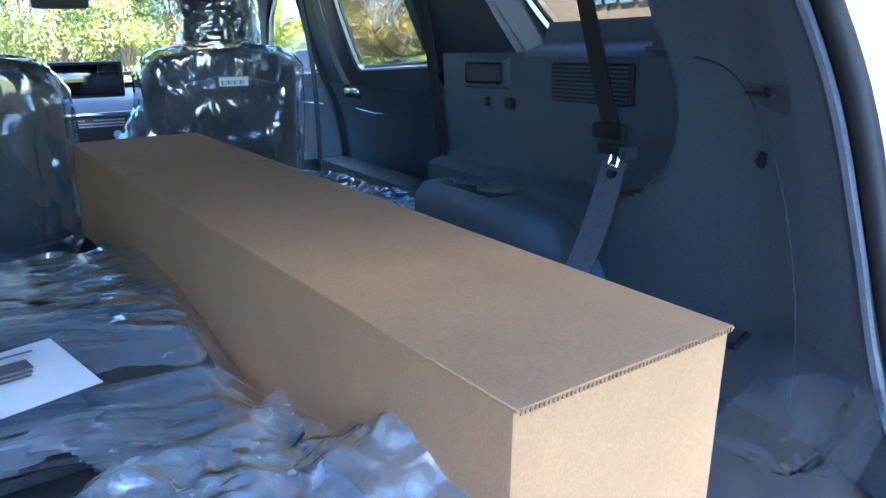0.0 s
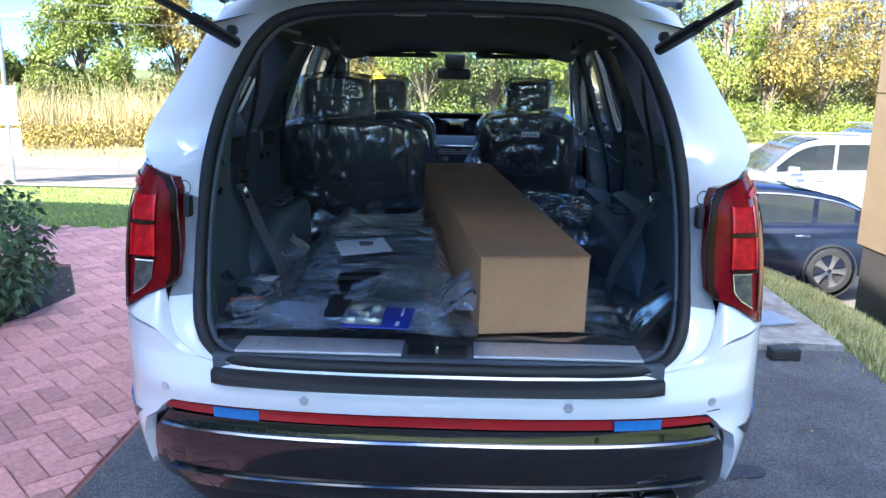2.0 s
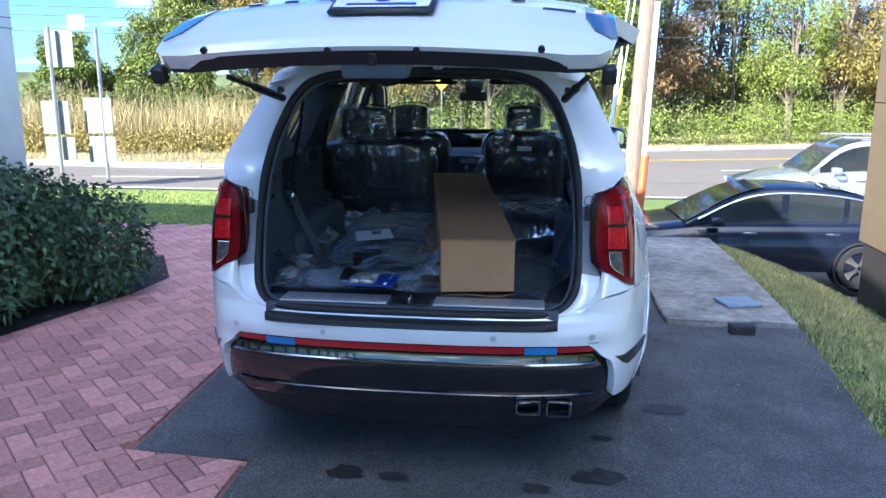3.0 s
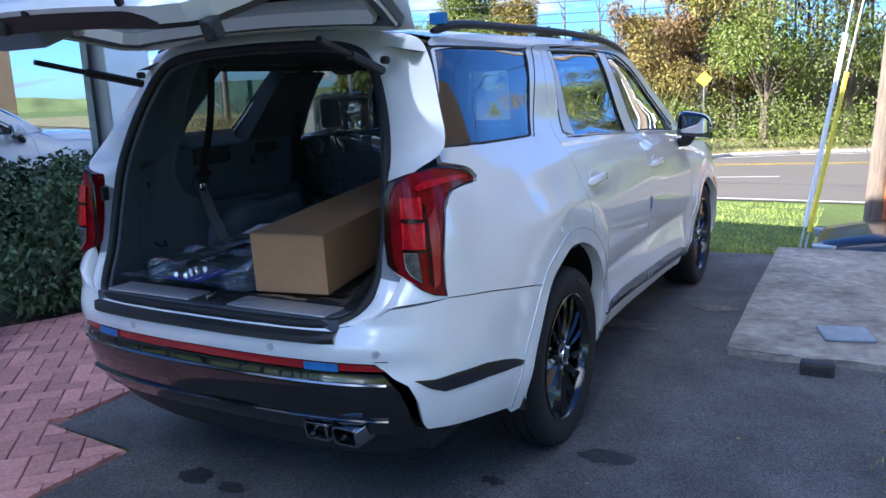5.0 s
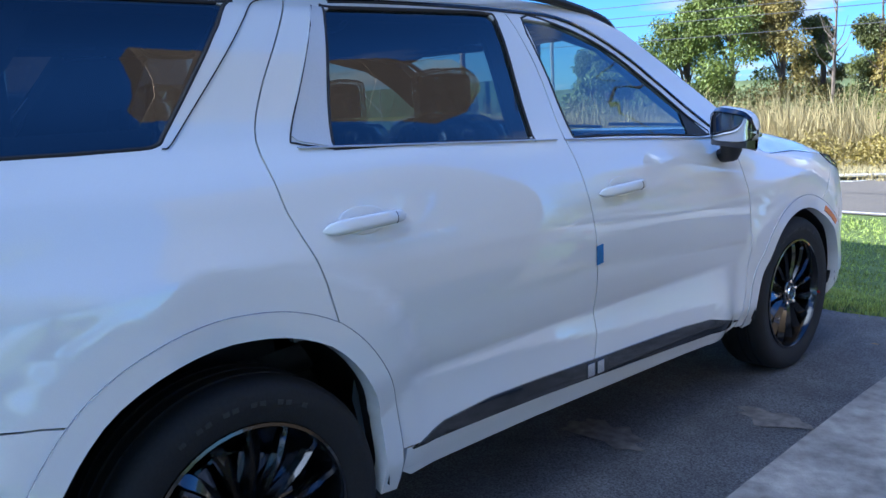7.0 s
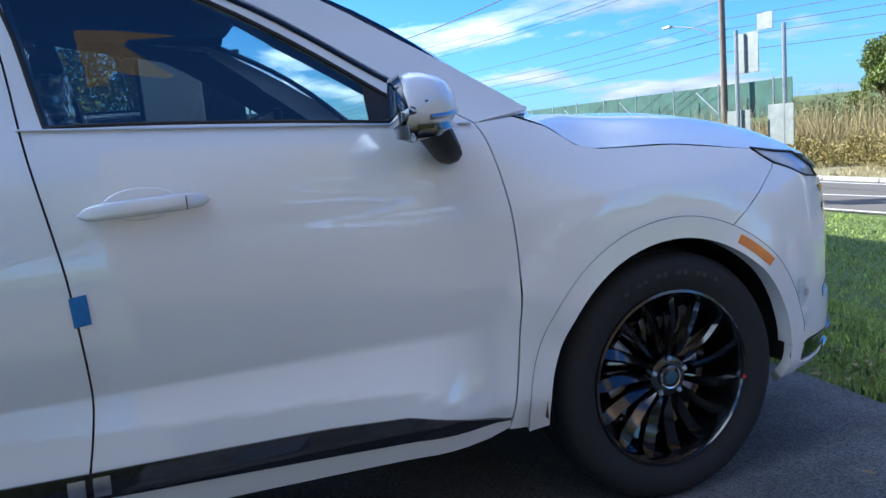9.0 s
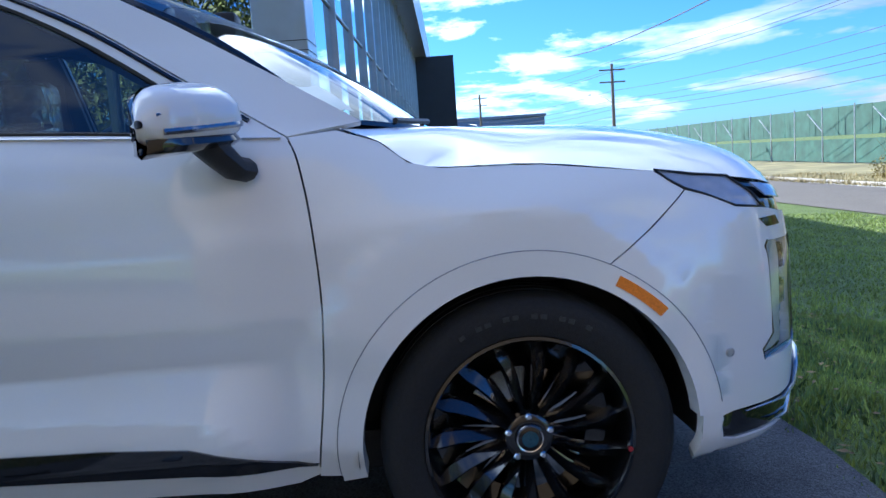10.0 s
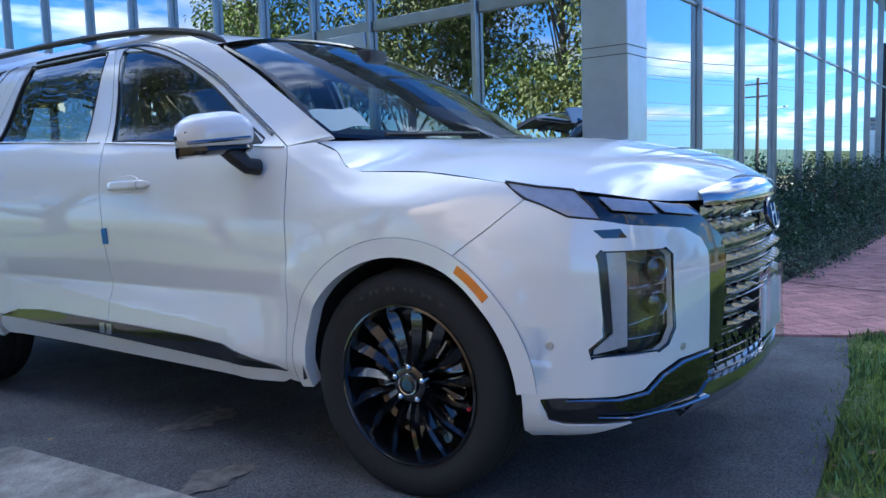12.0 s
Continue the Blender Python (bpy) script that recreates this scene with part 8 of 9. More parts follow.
def grass(name, test, x0, x1, y0, y1, n, h, material, seed, label, wide=.006):
    """Blades of grass as one stuff object."""
    rng = np.random.default_rng(seed)
    X = rng.uniform(x0, x1, n * 3); Y = rng.uniform(y0, y1, n * 3)
    V, F = [], []
    for x, y in zip(X, Y):
        if not test(x, y):
            continue
        a = rng.uniform(0, 6.283); hh = h * rng.uniform(.45, 1.3) * (.55 + .9 * abs(noise.noise(Vector((x * 1.7, y * 1.7, 3))) + .35)); ln = rng.uniform(0, .7) * hh
        z = gz(x, y) - .005
        c, s = math.cos(a), math.sin(a)
        b = rng.uniform(0, 6.283)
        k = len(V)
        V += [(x - s * wide, y + c * wide, z), (x + s * wide, y - c * wide, z), (x + math.cos(b) * ln, y + math.sin(b) * ln, z + hh)]
        F.append((k, k + 1, k + 2))
        if len(F) >= n:
            break
    me = bpy.data.meshes.new(name); me.from_pydata(V, [], F); me.materials.append(material)
    return tagged(new(name, me), label, "grass", kind="stuff")


build_planting()
_noslab = inside([(1.33, 2.42), (2.26, 2.42), (2.27, 5.39), (1.33, 5.36)])
_drive = inside([(-.74, -14), (-.74, .25), (-1.29, .28), (-1.31, 2.5), (-1.75, 3.9), (-2.15, 5.02), (-1.2, 5.12), (.3, 5.16), (.75, 5.12), (1.33, 5.30), (2.25, 5.38), (2.24, 2.4), (2.16, 1.6), (2.08, .75), (2.2, -.6), (2.7, -2), (3.5, -3.2), (6, -4), (6, -14)])
_walk = inside(WALK)
_bed = inside([(-3.0, 4.0), (-4.2, 4.35), (-30, 6.4), (-30, 3), (-5, 3)])
_lawn = lambda x, y: not (_drive(x, y) or _walk(x, y) or _noslab(x, y) or _bed(x, y)) and y + .085 * x < 15.2
_lawnf = lambda x, y: _lawn(x, y) and not (x > 1.3 and y > 7.6)
grass("lawn_grass", _lawn, -3.2, 2.6, 5.0, 8.2, 42000, .055, M_GRASS, 1, "mown green lawn before the car's nose", .004)
grass("lawn_grass_far", _lawnf, -16, 6, 5.3, 15.2, 62000, .05, M_GRASS, 2, "mown green lawn falling to the road", .011)
grass("side_grass", _lawn, 2.0, 4.2, -1.0, 8.0, 26000, .045, M_GRASS, 3, "uneven grass verge beside the drive", .005)
def _fringe(x, y):
    """A ragged hand's width of grass creeping over the asphalt."""
    w = .05 + .13 * abs(noise.noise(Vector((x * 5, y * 5, 1))))
    return _drive(x, y) and any(not _drive(x + w * a, y + w * b) and _lawn(x + w * a, y + w * b) for a, b in ((0, 1), (.7, .7), (-.7, .7), (1, 0)))


grass("creeping_grass", _fringe, -2.2, 2.4, -1.0, 5.4, 5200, .035, M_GRASS, 9, "grass creeping over the asphalt's edge", .006)
grass("lawn_weeds", lambda x, y: _lawn(x, y) and noise.noise(Vector((x * 2.2, y * 2.2, 7))) > -.05, -3.0, 2.6, 5.0, 7.6, 9000, .05, M_WEED, 12, "broad dark weed leaves in the lawn", .013)
grass("dry_tufts", _lawn, 2.0, 3.6, -.8, 6.0, 30000, .055, M_STRAWLIT, 4, "dry straw-coloured tufts in the verge, coloured lighter to look sunlit", .005)


def build_litter():
    """Fallen leaves and straw on the lawn, the verge and the drive's edge."""
    rng = random.Random(77)
    V, F = [], []
    while len(F) < 1500:
        x, y = rng.uniform(-3.2, 3.6), rng.uniform(-1.5, 8.0)
        if _walk(x, y) or (_drive(x, y) and rng.random() < .93) or _noslab(x, y) and rng.random() < .8:
            continue
        if abs(x) < 1.0 and -.2 < y < 5.0:
            continue
        z = gz(x, y) + (.016 if _drive(x, y) else .056 if _noslab(x, y) else rng.uniform(.01, .035))
        a, r = rng.uniform(0, 6.28), rng.uniform(.010, .028)
        c, s_ = math.cos(a) * r, math.sin(a) * r
        k = len(V)
        V += [(x - c, y - s_, z), (x + s_ * .5, y - c * .5, z + .006 * rng.random()), (x + c, y + s_, z + .004), (x - s_ * .5, y + c * .5, z + .006 * rng.random())]
        F.append((k, k + 1, k + 2, k + 3))
    me = bpy.data.meshes.new("fallen_leaf"); me.from_pydata(V, [], F); me.materials.append(M_LITTER)
    tagged(new("leaf_litter", me), "dry brown leaves scattered over lawn and drive", "leaves", kind="stuff")


build_litter()


# ---------------------------------------------------------------- trees beyond the road
def tree(x, y, h, r, material, seed, n, size, label, zb=-.95, lean=0.0, crown=(.35, 1.0), trunk=.16, group="trees beyond the road"):
    t = empty("tree", Matrix.Translation((x, y, zb)), label, "tree", group)
    rng = random.Random(seed)
    bm = bmesh.new()
    top = Vector((lean * h, 0, h * .9))
    pts = [Vector((0, 0, -.2)), Vector((lean * h * .2, .1, h * .25)), Vector((lean * h * .5 + .15, -.1, h * .55)), top]
    tube(bm, pts, [trunk * 1.3, trunk, trunk * .65, trunk * .15], 7)
    lumps = []
    for i in range(int(16 + r * 5)):
        a = rng.uniform(0, 6.28); f = rng.uniform(*crown)
        rr = r * rng.uniform(.25, 1.0) * (1 - .55 * max(0, f - .55) / .45)
        p = Vector((lean * h * f + rr * math.cos(a), rr * math.sin(a), h * f))
        q = Vector((lean * h * f * .7, 0, h * max(.12, f - .25)))
        tube(bm, [q, (p + q) / 2 + Vector((0, 0, .2)), p], [trunk * .35, trunk * .2, trunk * .06], 5)
        k = r * rng.uniform(.22, .46)
        lumps.append((p.x, p.y, p.z, k, k * rng.uniform(.6, 1.0)))
    part("trunk", bm, M_BARK, t)
    leaf_mesh("crown", lumps, n, size, material, seed + 1, t, shell=.75)
    return t


def bank(name, x0, x1, y, z, h, d, n, size, material, seed, label, group="undergrowth beyond the road"):
    """A long uneven bank of undergrowth; y gives its line."""
    b = empty(name, None, label, "undergrowth", group)
    rng = random.Random(seed)
    lumps = []
    x = x0
    while x < x1:
        hh = h * rng.uniform(.55, 1.15)
        lumps.append((x, y(x) + rng.uniform(-d, d), z + hh * .35, rng.uniform(.5, 1.1) * min(1.3, h), hh * .65))
        x += rng.uniform(.3, .7)
    leaf_mesh("foliage", lumps, n, size, material, seed, b, shell=.5)
    return b


def bare(x, y, h, seed, zb=-.9):
    """A bare autumn stem with twigs."""
    t = empty("bare_tree", Matrix.Translation((x, y, zb)), "bare grey-brown autumn tree with thin twigs", "tree", "bare trees beyond the road")
    rng = random.Random(seed)
    bm = bmesh.new()
    l = rng.uniform(-.05, .05)
    tube(bm, [(0, 0, -.1), (l * h * .4, 0, h * .4), (l * h, .1, h)], [.10, .07, .02], 6)
    for i in range(16):
        f = rng.uniform(.25, .95); a = rng.uniform(0, 6.28); L = rng.uniform(.6, 1.9) * (1.2 - f)
        p = Vector((l * h * f, 0, h * f))
        tube(bm, [p, p + Vector((math.cos(a) * L * .5, math.sin(a) * L * .5, L * .5)), p + Vector((math.cos(a) * L * .8, math.sin(a) * L * .8, L * 1.2))], [.03, .018, .006], 4)
    part("stem", bm, M_BARK, t)
    return t


def build_trees():
    rng = random.Random(21)
    # vine-clad green bank on one side, dry verge and reeds on the other, the wood behind
    line = lambda o: (lambda x: max(far_edge(x), 25.0 - .12 * min(0, x + 4)) + o)
    bank("vine_bank", -6, 34, line(2.2), -.9, 1.9, .7, 70000, .095, M_LEAF2, 41, "bright green vine-covered bank along the road")
    bank("brush_bank", -27, -4, lambda x: 24.6, -.95, 1.0, 1.0, 30000, .10, M_LEAF3, 42, "low yellow-green brush on the dry verge")
    bank("shrub_bank", -27, -6, lambda x: 31.5, -.9, 2.3, .9, 36000, .13, M_LEAF5, 43, "dark green shrubs behind the reeds")
    bank("wood_bank", -8, 36, line(9.5), -.9, 5.0, 1.2, 45000, .20, M_LEAF5, 44, "dense green undergrowth inside the wood")
    bank("wood_bank", -4, 36, line(12.0), .5, 6.5, 1.5, 36000, .20, M_LEAF4, 45, "brown and russet thicket inside the wood")
    spec = [(-24.5, 36, 4.6, 1.6, M_LEAF2), (-22.8, 35, 4.9, 1.5, M_LEAF2), (-20.6, 36, 3.2, 1.4, M_LEAF5), (-18.2, 35, 6.4, 2.0, M_LEAF2), (-16.2, 35.5, 7.4, 2.2, M_LEAF2), (-14.0, 36, 6.6, 1.9, M_LEAF3), (-12.6, 37, 5.2, 1.2, M_LEAF5), (-9.9, 36, 4.8, 1.5, M_LEAF5), (-8.0, 35, 5.2, 1.6, M_LEAF3),
            (-6.2, 34, 8.2, 2.5, M_LEAF4), (-4.4, 33, 10, 2.8, M_LEAF3), (-1.8, 32.5, 11, 3.0, M_LEAF2), (1.2, 34, 11.5, 3.0, M_LEAF5), (3.6, 34.5, 11, 2.4, M_LEAF2), (6.4, 37, 12, 2.8, M_LEAF4), (9.6, 40, 12, 2.6, M_LEAF5), (12.6, 37.5, 11, 2.6, M_LEAF2), (15.5, 39, 11, 3.0, M_LEAF3), (19, 41, 12, 3.4, M_LEAF3), (23.5, 42, 12, 3.6, M_LEAF4), (28, 43, 12, 4, M_LEAF2), (34, 45, 12, 4, M_LEAF5)]
    names = {M_LEAF5: "deep-green", M_LEAF2: "bright vine-clad green", M_LEAF3: "yellowing", M_LEAF4: "rust-brown"}
    for i, (x, y, h, r, m) in enumerate(spec):
        tree(x, y, h, r, m, 100 + 3 * i, 24000, .13, names[m] + " autumn tree in the wood beyond the road", crown=(.2, .98))
    for i in range(80):
        x = rng.uniform(-12, 26)
        bare(x, line(rng.uniform(8, 13))(x), rng.uniform(5, 7) if x < -6 else rng.uniform(8, 12), 300 + i)
    for i, (x, y, h) in enumerate(((12.5, -4.5, 12.0), (14.5, -9.5, 15.0), (11.0, -14.0, 14.0), (16.0, -0.5, 12.0), (16.0, -15.0, 15.0), (7.5, -19.0, 13.0))):
        tree(x, y, h, 3.9, M_LEAF2 if i % 2 else M_LEAF5, 700 + 3 * i, 16000, .20, "broad green tree in the lot beyond the drive", zb=gz(x, y), crown=(.3, .98), group="trees in the lot")
    straw = lambda x, y: noise.noise(Vector((x * .35, y * .35, 2))) > -.45
    grass("verge_grass", straw, -34, -4.2, 20.9, 24.5, 16000, .22, M_DRYGRASS, 51, "dry straw-coloured grass on the far verge", .016)
    grass("verge_grass_near_wood", lambda x, y: far_edge(x) < y < far_edge(x) + 1.8, -4, 24, 24, 35, 16000, .16, M_DRYGRASS, 52, "yellow-green mown strip below the vine bank", .02)
    grass("reeds", straw, -30, -5, 25.8, 29.5, 17000, 1.75, M_DRYGRASS, 53, "tall dry reeds beyond the road", .022)
    bm = bmesh.new()
    # distant wooded hills
    rows = [[], []]
    for i in range(121):
        a = radians(-20 + 260 * i / 120)
        d = 380
        hh = 5 + 5 * noise.noise(Vector((i * .11, 0, 0))) + 2 * noise.noise(Vector((i * .47, 3, 0)))
        rows[0].append(Vector((d * math.cos(a), d * math.sin(a), -6)))
        rows[1].append(Vector((d * math.cos(a) * 1.05, d * math.sin(a) * 1.05, max(2, hh))))
    patch(bm, rows)
    finish("far_woods", bm, mat("far_woods_leaf", (.10, .13, .05), .95, scale=.08, var=.5, stain=.2, sscale=.03), label="distant wooded ridge", category="backdrop", kind="structure")


build_trees()


# ---------------------------------------------------------------- the glass building
BA = radians(4.5)
BM = Matrix.Translation((-3.8, 3.14, 0)) @ Matrix.Rotation(math.pi - BA, 4, "Z")   # local x along the facade, local y into the building


def build_building():
    b = empty("showroom", BM, "glass-walled car showroom with silver cladding and dark end portal", "building")
    def bx(name, x0, x1, y0, y1, z0, z1, m, parent=b, bev=.008, label=""):
        bm = bmesh.new()
        box(bm, x0, x1, y0, y1, z0, z1, bev, 1)
        return part(name, bm, m, parent, label)
    H = 5.0
    L = 34
    col = bx("corner_column", -.12, .30, -.02, .42, -.3, H, M_ALU, label="silver clad corner column")
    for z in (2.02, 2.10):
        bx("column_seam", -.125, .305, -.025, .425, z, z + .006, M_DARKCLAD, col, 0)
    bx("fascia", -.5, L, -.45, .7, H, H + 1.35, M_ALU, label="silver fascia")
    bx("fascia", -.5, .72, .7, 22, H, H + 1.35, M_ALU)
    bx("flat_roof", .5, L, .5, 22, H + .9, H + 1.2, M_WALL)
    bx("base_wall", .30, L, .04, .20, -.5, .28, M_ALU)
    # road facade: one pane a bay
    step = 1.5
    n = int((L - .3) / step)
    for i in range(n):
        x0 = .30 + i * step
        if i:
            bx("mullion", x0 - .02, x0 + .02, -.012, .06, .28, H, M_MULL)
        for z0, z1 in ((.28, 2.70), (2.74, H)):
            p = bx("pane", x0 + .036, x0 + step - .036, .05, .062, z0, z1, M_FACADE, bev=0)
        bx("transom", x0 + .036, x0 + step - .036, .03, .10, 2.70, 2.74, M_MULL)
    # end portal
    bx("end_portal", 24.4, 25.0, -1.5, .0, -.6, H, M_DARKCLAD, label="dark clad end portal")
    bx("end_portal", 25.0, 31.5, -1.5, -1.35, -.6, H, M_ALU)
    # drive facade: column at 0, mullions as seen
    ks = [.42, 1.66, 3.08, 3.98, 4.88, 5.8, 6.8, 7.8, 9.0, 10.4, 11.8, 13.2, 14.6, 16, 18, 20, 22]
    for a, c in zip(ks, ks[1:]):
        if a > .5:
            bx("mullion", -.02, .08, a - .03, a + .03, .1, H, M_MULL)
        door = 3.0 < a < 4.0 or 3.9 < a < 4.8
        bx("pane", .05, .062, a + .041, c - .041, .12, 2.62, M_FACADE, bev=0)
        bx("pane", .05, .062, a + .041, c - .041, 2.74, H, M_FACADE, bev=0)
        bx("transom", .02, .12, a + .041, c - .041, 2.62, 2.74, M_MULL)
    bx("door_head", -.03, .14, 3.12, 4.84, 2.36, 2.62, M_ALU)
    bx("base_wall", .04, .2, .42, 22, -.1, .12, M_ALU)
    # inside: floor, back walls, ceiling
    bx("inner_floor", .3, L, .3, 22, -.08, -.02, M_CONC)
    bx("back_wall", .3, L, 21.8, 22, 0, H, M_WALL)
    bx("end_wall", L - .2, L, .2, 22, 0, H, M_WALL)
    bx("inner_ceiling", .3, L, .3, 22, H - .25, H - .05, M_DARKCLAD)
    bx("inner_counter", 6, 9, 6, 7, 0, 1.1, M_WALL)
    return b


build_building()


# ---------------------------------------------------------------- monument sign beside the drive
def build_sign():
    s = empty("monument_sign", Matrix.Translation((3.72, 0, 0)), "tall bronze-clad monument sign with a plain oval badge and bars", "sign")
    bm = bmesh.new()
    for y0, y1 in ((2.45, 3.44), (3.45, 4.44), (4.45, 5.43)):
        for z0, z1 in ((.05, 1.42), (1.43, 2.8), (2.81, 4.2)):
            box(bm, 0, .42, y0, y1, z0, z1, .004, 1)
    part("cladding", bm, M_BRONZE, s)
    bm = bmesh.new()
    box(bm, .03, .40, 2.5, 5.38, -1.0, .05, .01, 1)
    part("plinth", bm, M_DARKCLAD, s)
    emblem(s, Vector((-.03, 4.05, 2.15)), Vector((0, -1, 0)), Vector((0, 0, 1)), .42, .24, M_BRIGHT)
    y = 4.62
    for w in (.15, .13, .15, .15, .14, .15, .04):
        bm = bmesh.new()
        box(bm, -.05, 0, y - w, y, 1.56, 1.72, .006, 1)
        part("plain_bar", bm, M_BRIGHT, s)
        y -= w + .035
    return s


build_sign()


# ---------------------------------------------------------------- poles, wires, signs and fence by the road
def pole(x, y, h, r, label, arm=True, lean=0.0, lamp=None, zb=None, group="utility poles"):
    zb = gz(x, y) if zb is None else zb
    p = empty("utility_pole", Matrix.Translation((x, y, zb)), label, "pole", group)
    bm = bmesh.new()
    tube(bm, [(0, 0, -.3), (lean * h * .5, 0, h * .5), (lean * h, 0, h)], [r, r * .88, r * .72], 10)
    part("shaft", bm, M_POLE, p)
    if arm:
        for dz in (.5, 1.5):
            bm = bmesh.new()
            box(bm, lean * h - .06, lean * h + .06, -1.1, 1.1, h - dz - .06, h - dz + .06, .01, 1)
            part("crossarm", bm, M_POLE, p)
    if lamp:
        bm = bmesh.new()
        pts = spline([(0, 0, lamp), (-1.0, -.6, lamp + .7), (-2.2, -1.3, lamp + 1.0)], 6)
        tube(bm, pts, .035, 6)
        a = part("lamp_arm", bm, M_GALV, p)
        bm = bmesh.new()
        box(bm, -2.75, -2.15, -1.5, -1.25, lamp + .95, lamp + 1.06, .03, 2)
        part("street_lamp_head", bm, M_GALV, a)
    return p


def wire(pts, r=.012, sag=0.5, label="overhead cable between poles"):
    bm = bmesh.new()
    for a, b in zip(pts, pts[1:]):
        a, b = Vector(a), Vector(b)
        tube(bm, [a.lerp(b, t / 16) - Vector((0, 0, sag * 4 * (t / 16) * (1 - t / 16))) for t in range(17)], r, 5, caps=False)
    return finish("overhead_cable", bm, M_WIRE, label=label, category="cable", group="overhead cables")


def build_roadside():
    p = pole(2.1, 11.4, 11, .17, "leaning wooden utility pole by the car park", arm=False, lean=.04)
    bm = bmesh.new(); tube(bm, [(.17, -.1, .3), (.30, -.1, 4.2)], .055, 8); g1 = part("cable_guard", bm, M_WHITE, p, "white plastic cable guard")
    bm = bmesh.new(); tube(bm, [(.15, -.16, -.2), (.23, -.16, 1.6)], .07, 8); part("orange_guard", bm, M_ORANGEPL, p, "orange marker sleeve")
    for dx, dy in ((-.8, -2.9), (-.75, -2.8)):
        bm = bmesh.new()
        a, b = Vector((dx, dy, gz(2.1 + dx, 11.4 + dy) - gz(2.1, 11.4))), Vector((.35, -.05, 9.5 if dx < -.78 else 8))
        tube(bm, [a, b], .014, 6)
        gw = part("guy_wire", bm, M_GALV, p)
        bm = bmesh.new()
        tube(bm, [a.lerp(b, .04), a.lerp(b, .30)], .032, 6)
        part("wire_guard", bm, M_YELLOW if dx > -.78 else M_WHITE, gw)
    pole(-28.6, 29.9, 11, .17, "tall wooden utility pole with a street-lamp arm", arm=False, lamp=5.6, zb=-1.0)
    pole(-62, 22.9, 8.8, .17, "distant wooden utility pole with crossarms", lamp=5.5, zb=-1.0)
    pole(-110, 17.5, 10.5, .2, "distant wooden utility pole with crossarms", lamp=5.5, zb=-1.0)
    pole(24, 36.5, 11, .17, "wooden utility pole beyond the road", zb=-1.0)
    for z, o in ((9.3, 0), (8.7, .5), (8.2, -.4), (6.5, .1), (5.6, 0), (5.1, .05), (4.7, 0), (4.0, -.05)):
        wire([(60, 42 + o, z), (24, 36.5 + o, z), (-28.6, 29.9 + o, z), (-62, 22.9 + o, z * .86), (-110, 17.5 + o, z)], .016, .5)
    wire([(40, 14, 6.0), (2.5, 11.4, 7.4), (-28.6, 29.9, 7.6)], .018, .6)
    wire([(40, 13, 4.6), (2.4, 11.4, 5.2), (-40, 13.5, 6.0)], .02, .9)
    # back of a pair of road signs
    s = empty("road_sign", Matrix.Translation((-11.0, 15.45, gz(-11.0, 15.45))), "grey back of a road sign assembly on two steel posts", "sign")
    hh = lambda z: 1.47 * z - .91
    for dx in (-.37, .62):
        bm = bmesh.new(); tube(bm, [(dx, dx * .4, -.2), (dx, dx * .4, hh(3.3))], .045, 8); part("post", bm, M_GALV, s)
    for x0, x1, z0, z1 in ((-.4, .1, 2.65, 3.25), (-.02, .3, 3.25, 3.5), (-.55, -.05, 1.55, 2.1), (.1, .6, 1.55, 2.15), (-.55, 0, 1.1, 1.5), (.12, .62, 1.05, 1.5)):
        bm = bmesh.new(); box(bm, x0 * 1.47, x1 * 1.47, .44 * (x0 + x1) / 2 + .06, .44 * (x0 + x1) / 2 + .075, hh(z0), hh(z1), .01, 1); part("panel", bm, M_SIGNBACK, s)
    y = empty("warning_sign", Matrix.Translation((-3.3, 27.4, -1.0)), "yellow diamond warning sign on a thin post across the road", "sign")
    bm = bmesh.new(); tube(bm, [(0, 0, 0), (0, 0, 2.6)], .03, 6); part("post", bm, M_GALV, y)
    bm = bmesh.new(); box(bm, -.2, .2, -.01, .0, -.2, .2, .02, 1, Matrix.Translation((0, -.04, 2.55)) @ Matrix.Rotation(math.pi / 4, 4, "Y")); part("panel", bm, M_YELLOW, y)
    # screened fence on the far bank
    f = empty("screen_fence", Matrix.Translation((-25, 29.6, -1.0)) @ Matrix.Rotation(math.pi - .085, 4, "Z"), "long green screened construction fence in two tiers beyond the road", "fence")
    for k in range(26):
        bm = bmesh.new()
        tube(bm, [(k * 4, .05, 0), (k * 4, .05, 3.5 + .012 * k)], .045, 6)
        part("post", bm, M_GALV, f)
        bm = bmesh.new(); box(bm, k * 4 + .05, k * 4 + 3.95, 0, .02, .1, 1.5, 0); part("screen", bm, M_FENCE, f)
        bm = bmesh.new(); box(bm, k * 4 + .02, k * 4 + 3.98, -1.0, -.98, 1.7, 3.45 + .012 * k, 0); part("screen", bm, M_FENCE, f)
        if k % 2:
            bm = bmesh.new(); tube(bm, [(k * 4, .05, 2.0), (k * 4 + 1.5, .3, 3.2)], .035, 5); part("brace", bm, M_GALV, f)
    # industrial sheds far along the road
    for x, y, w, d, h, m, lb in ((-150, 22, 30, 20, 9, M_GREYWALL, "far blue-grey industrial shed"), (-128, 10, 14, 26, 7, M_WALL, "far pale industrial shed with grey panels")):
        bl = empty("far_shed", Matrix.Translation((x, y, -2)), lb, "building", "far sheds")
        bm = bmesh.new(); box(bm, -w / 2, w / 2, -d / 2, d / 2, 0, h, .1, 1); part("wall", bm, m, bl)
        bm = bmesh.new(); box(bm, -w / 2 - .3, w / 2 + .3, -d / 2 - .3, d / 2 + .3, h, h + .5, .1, 1); part("roof", bm, M_GREYWALL, bl)
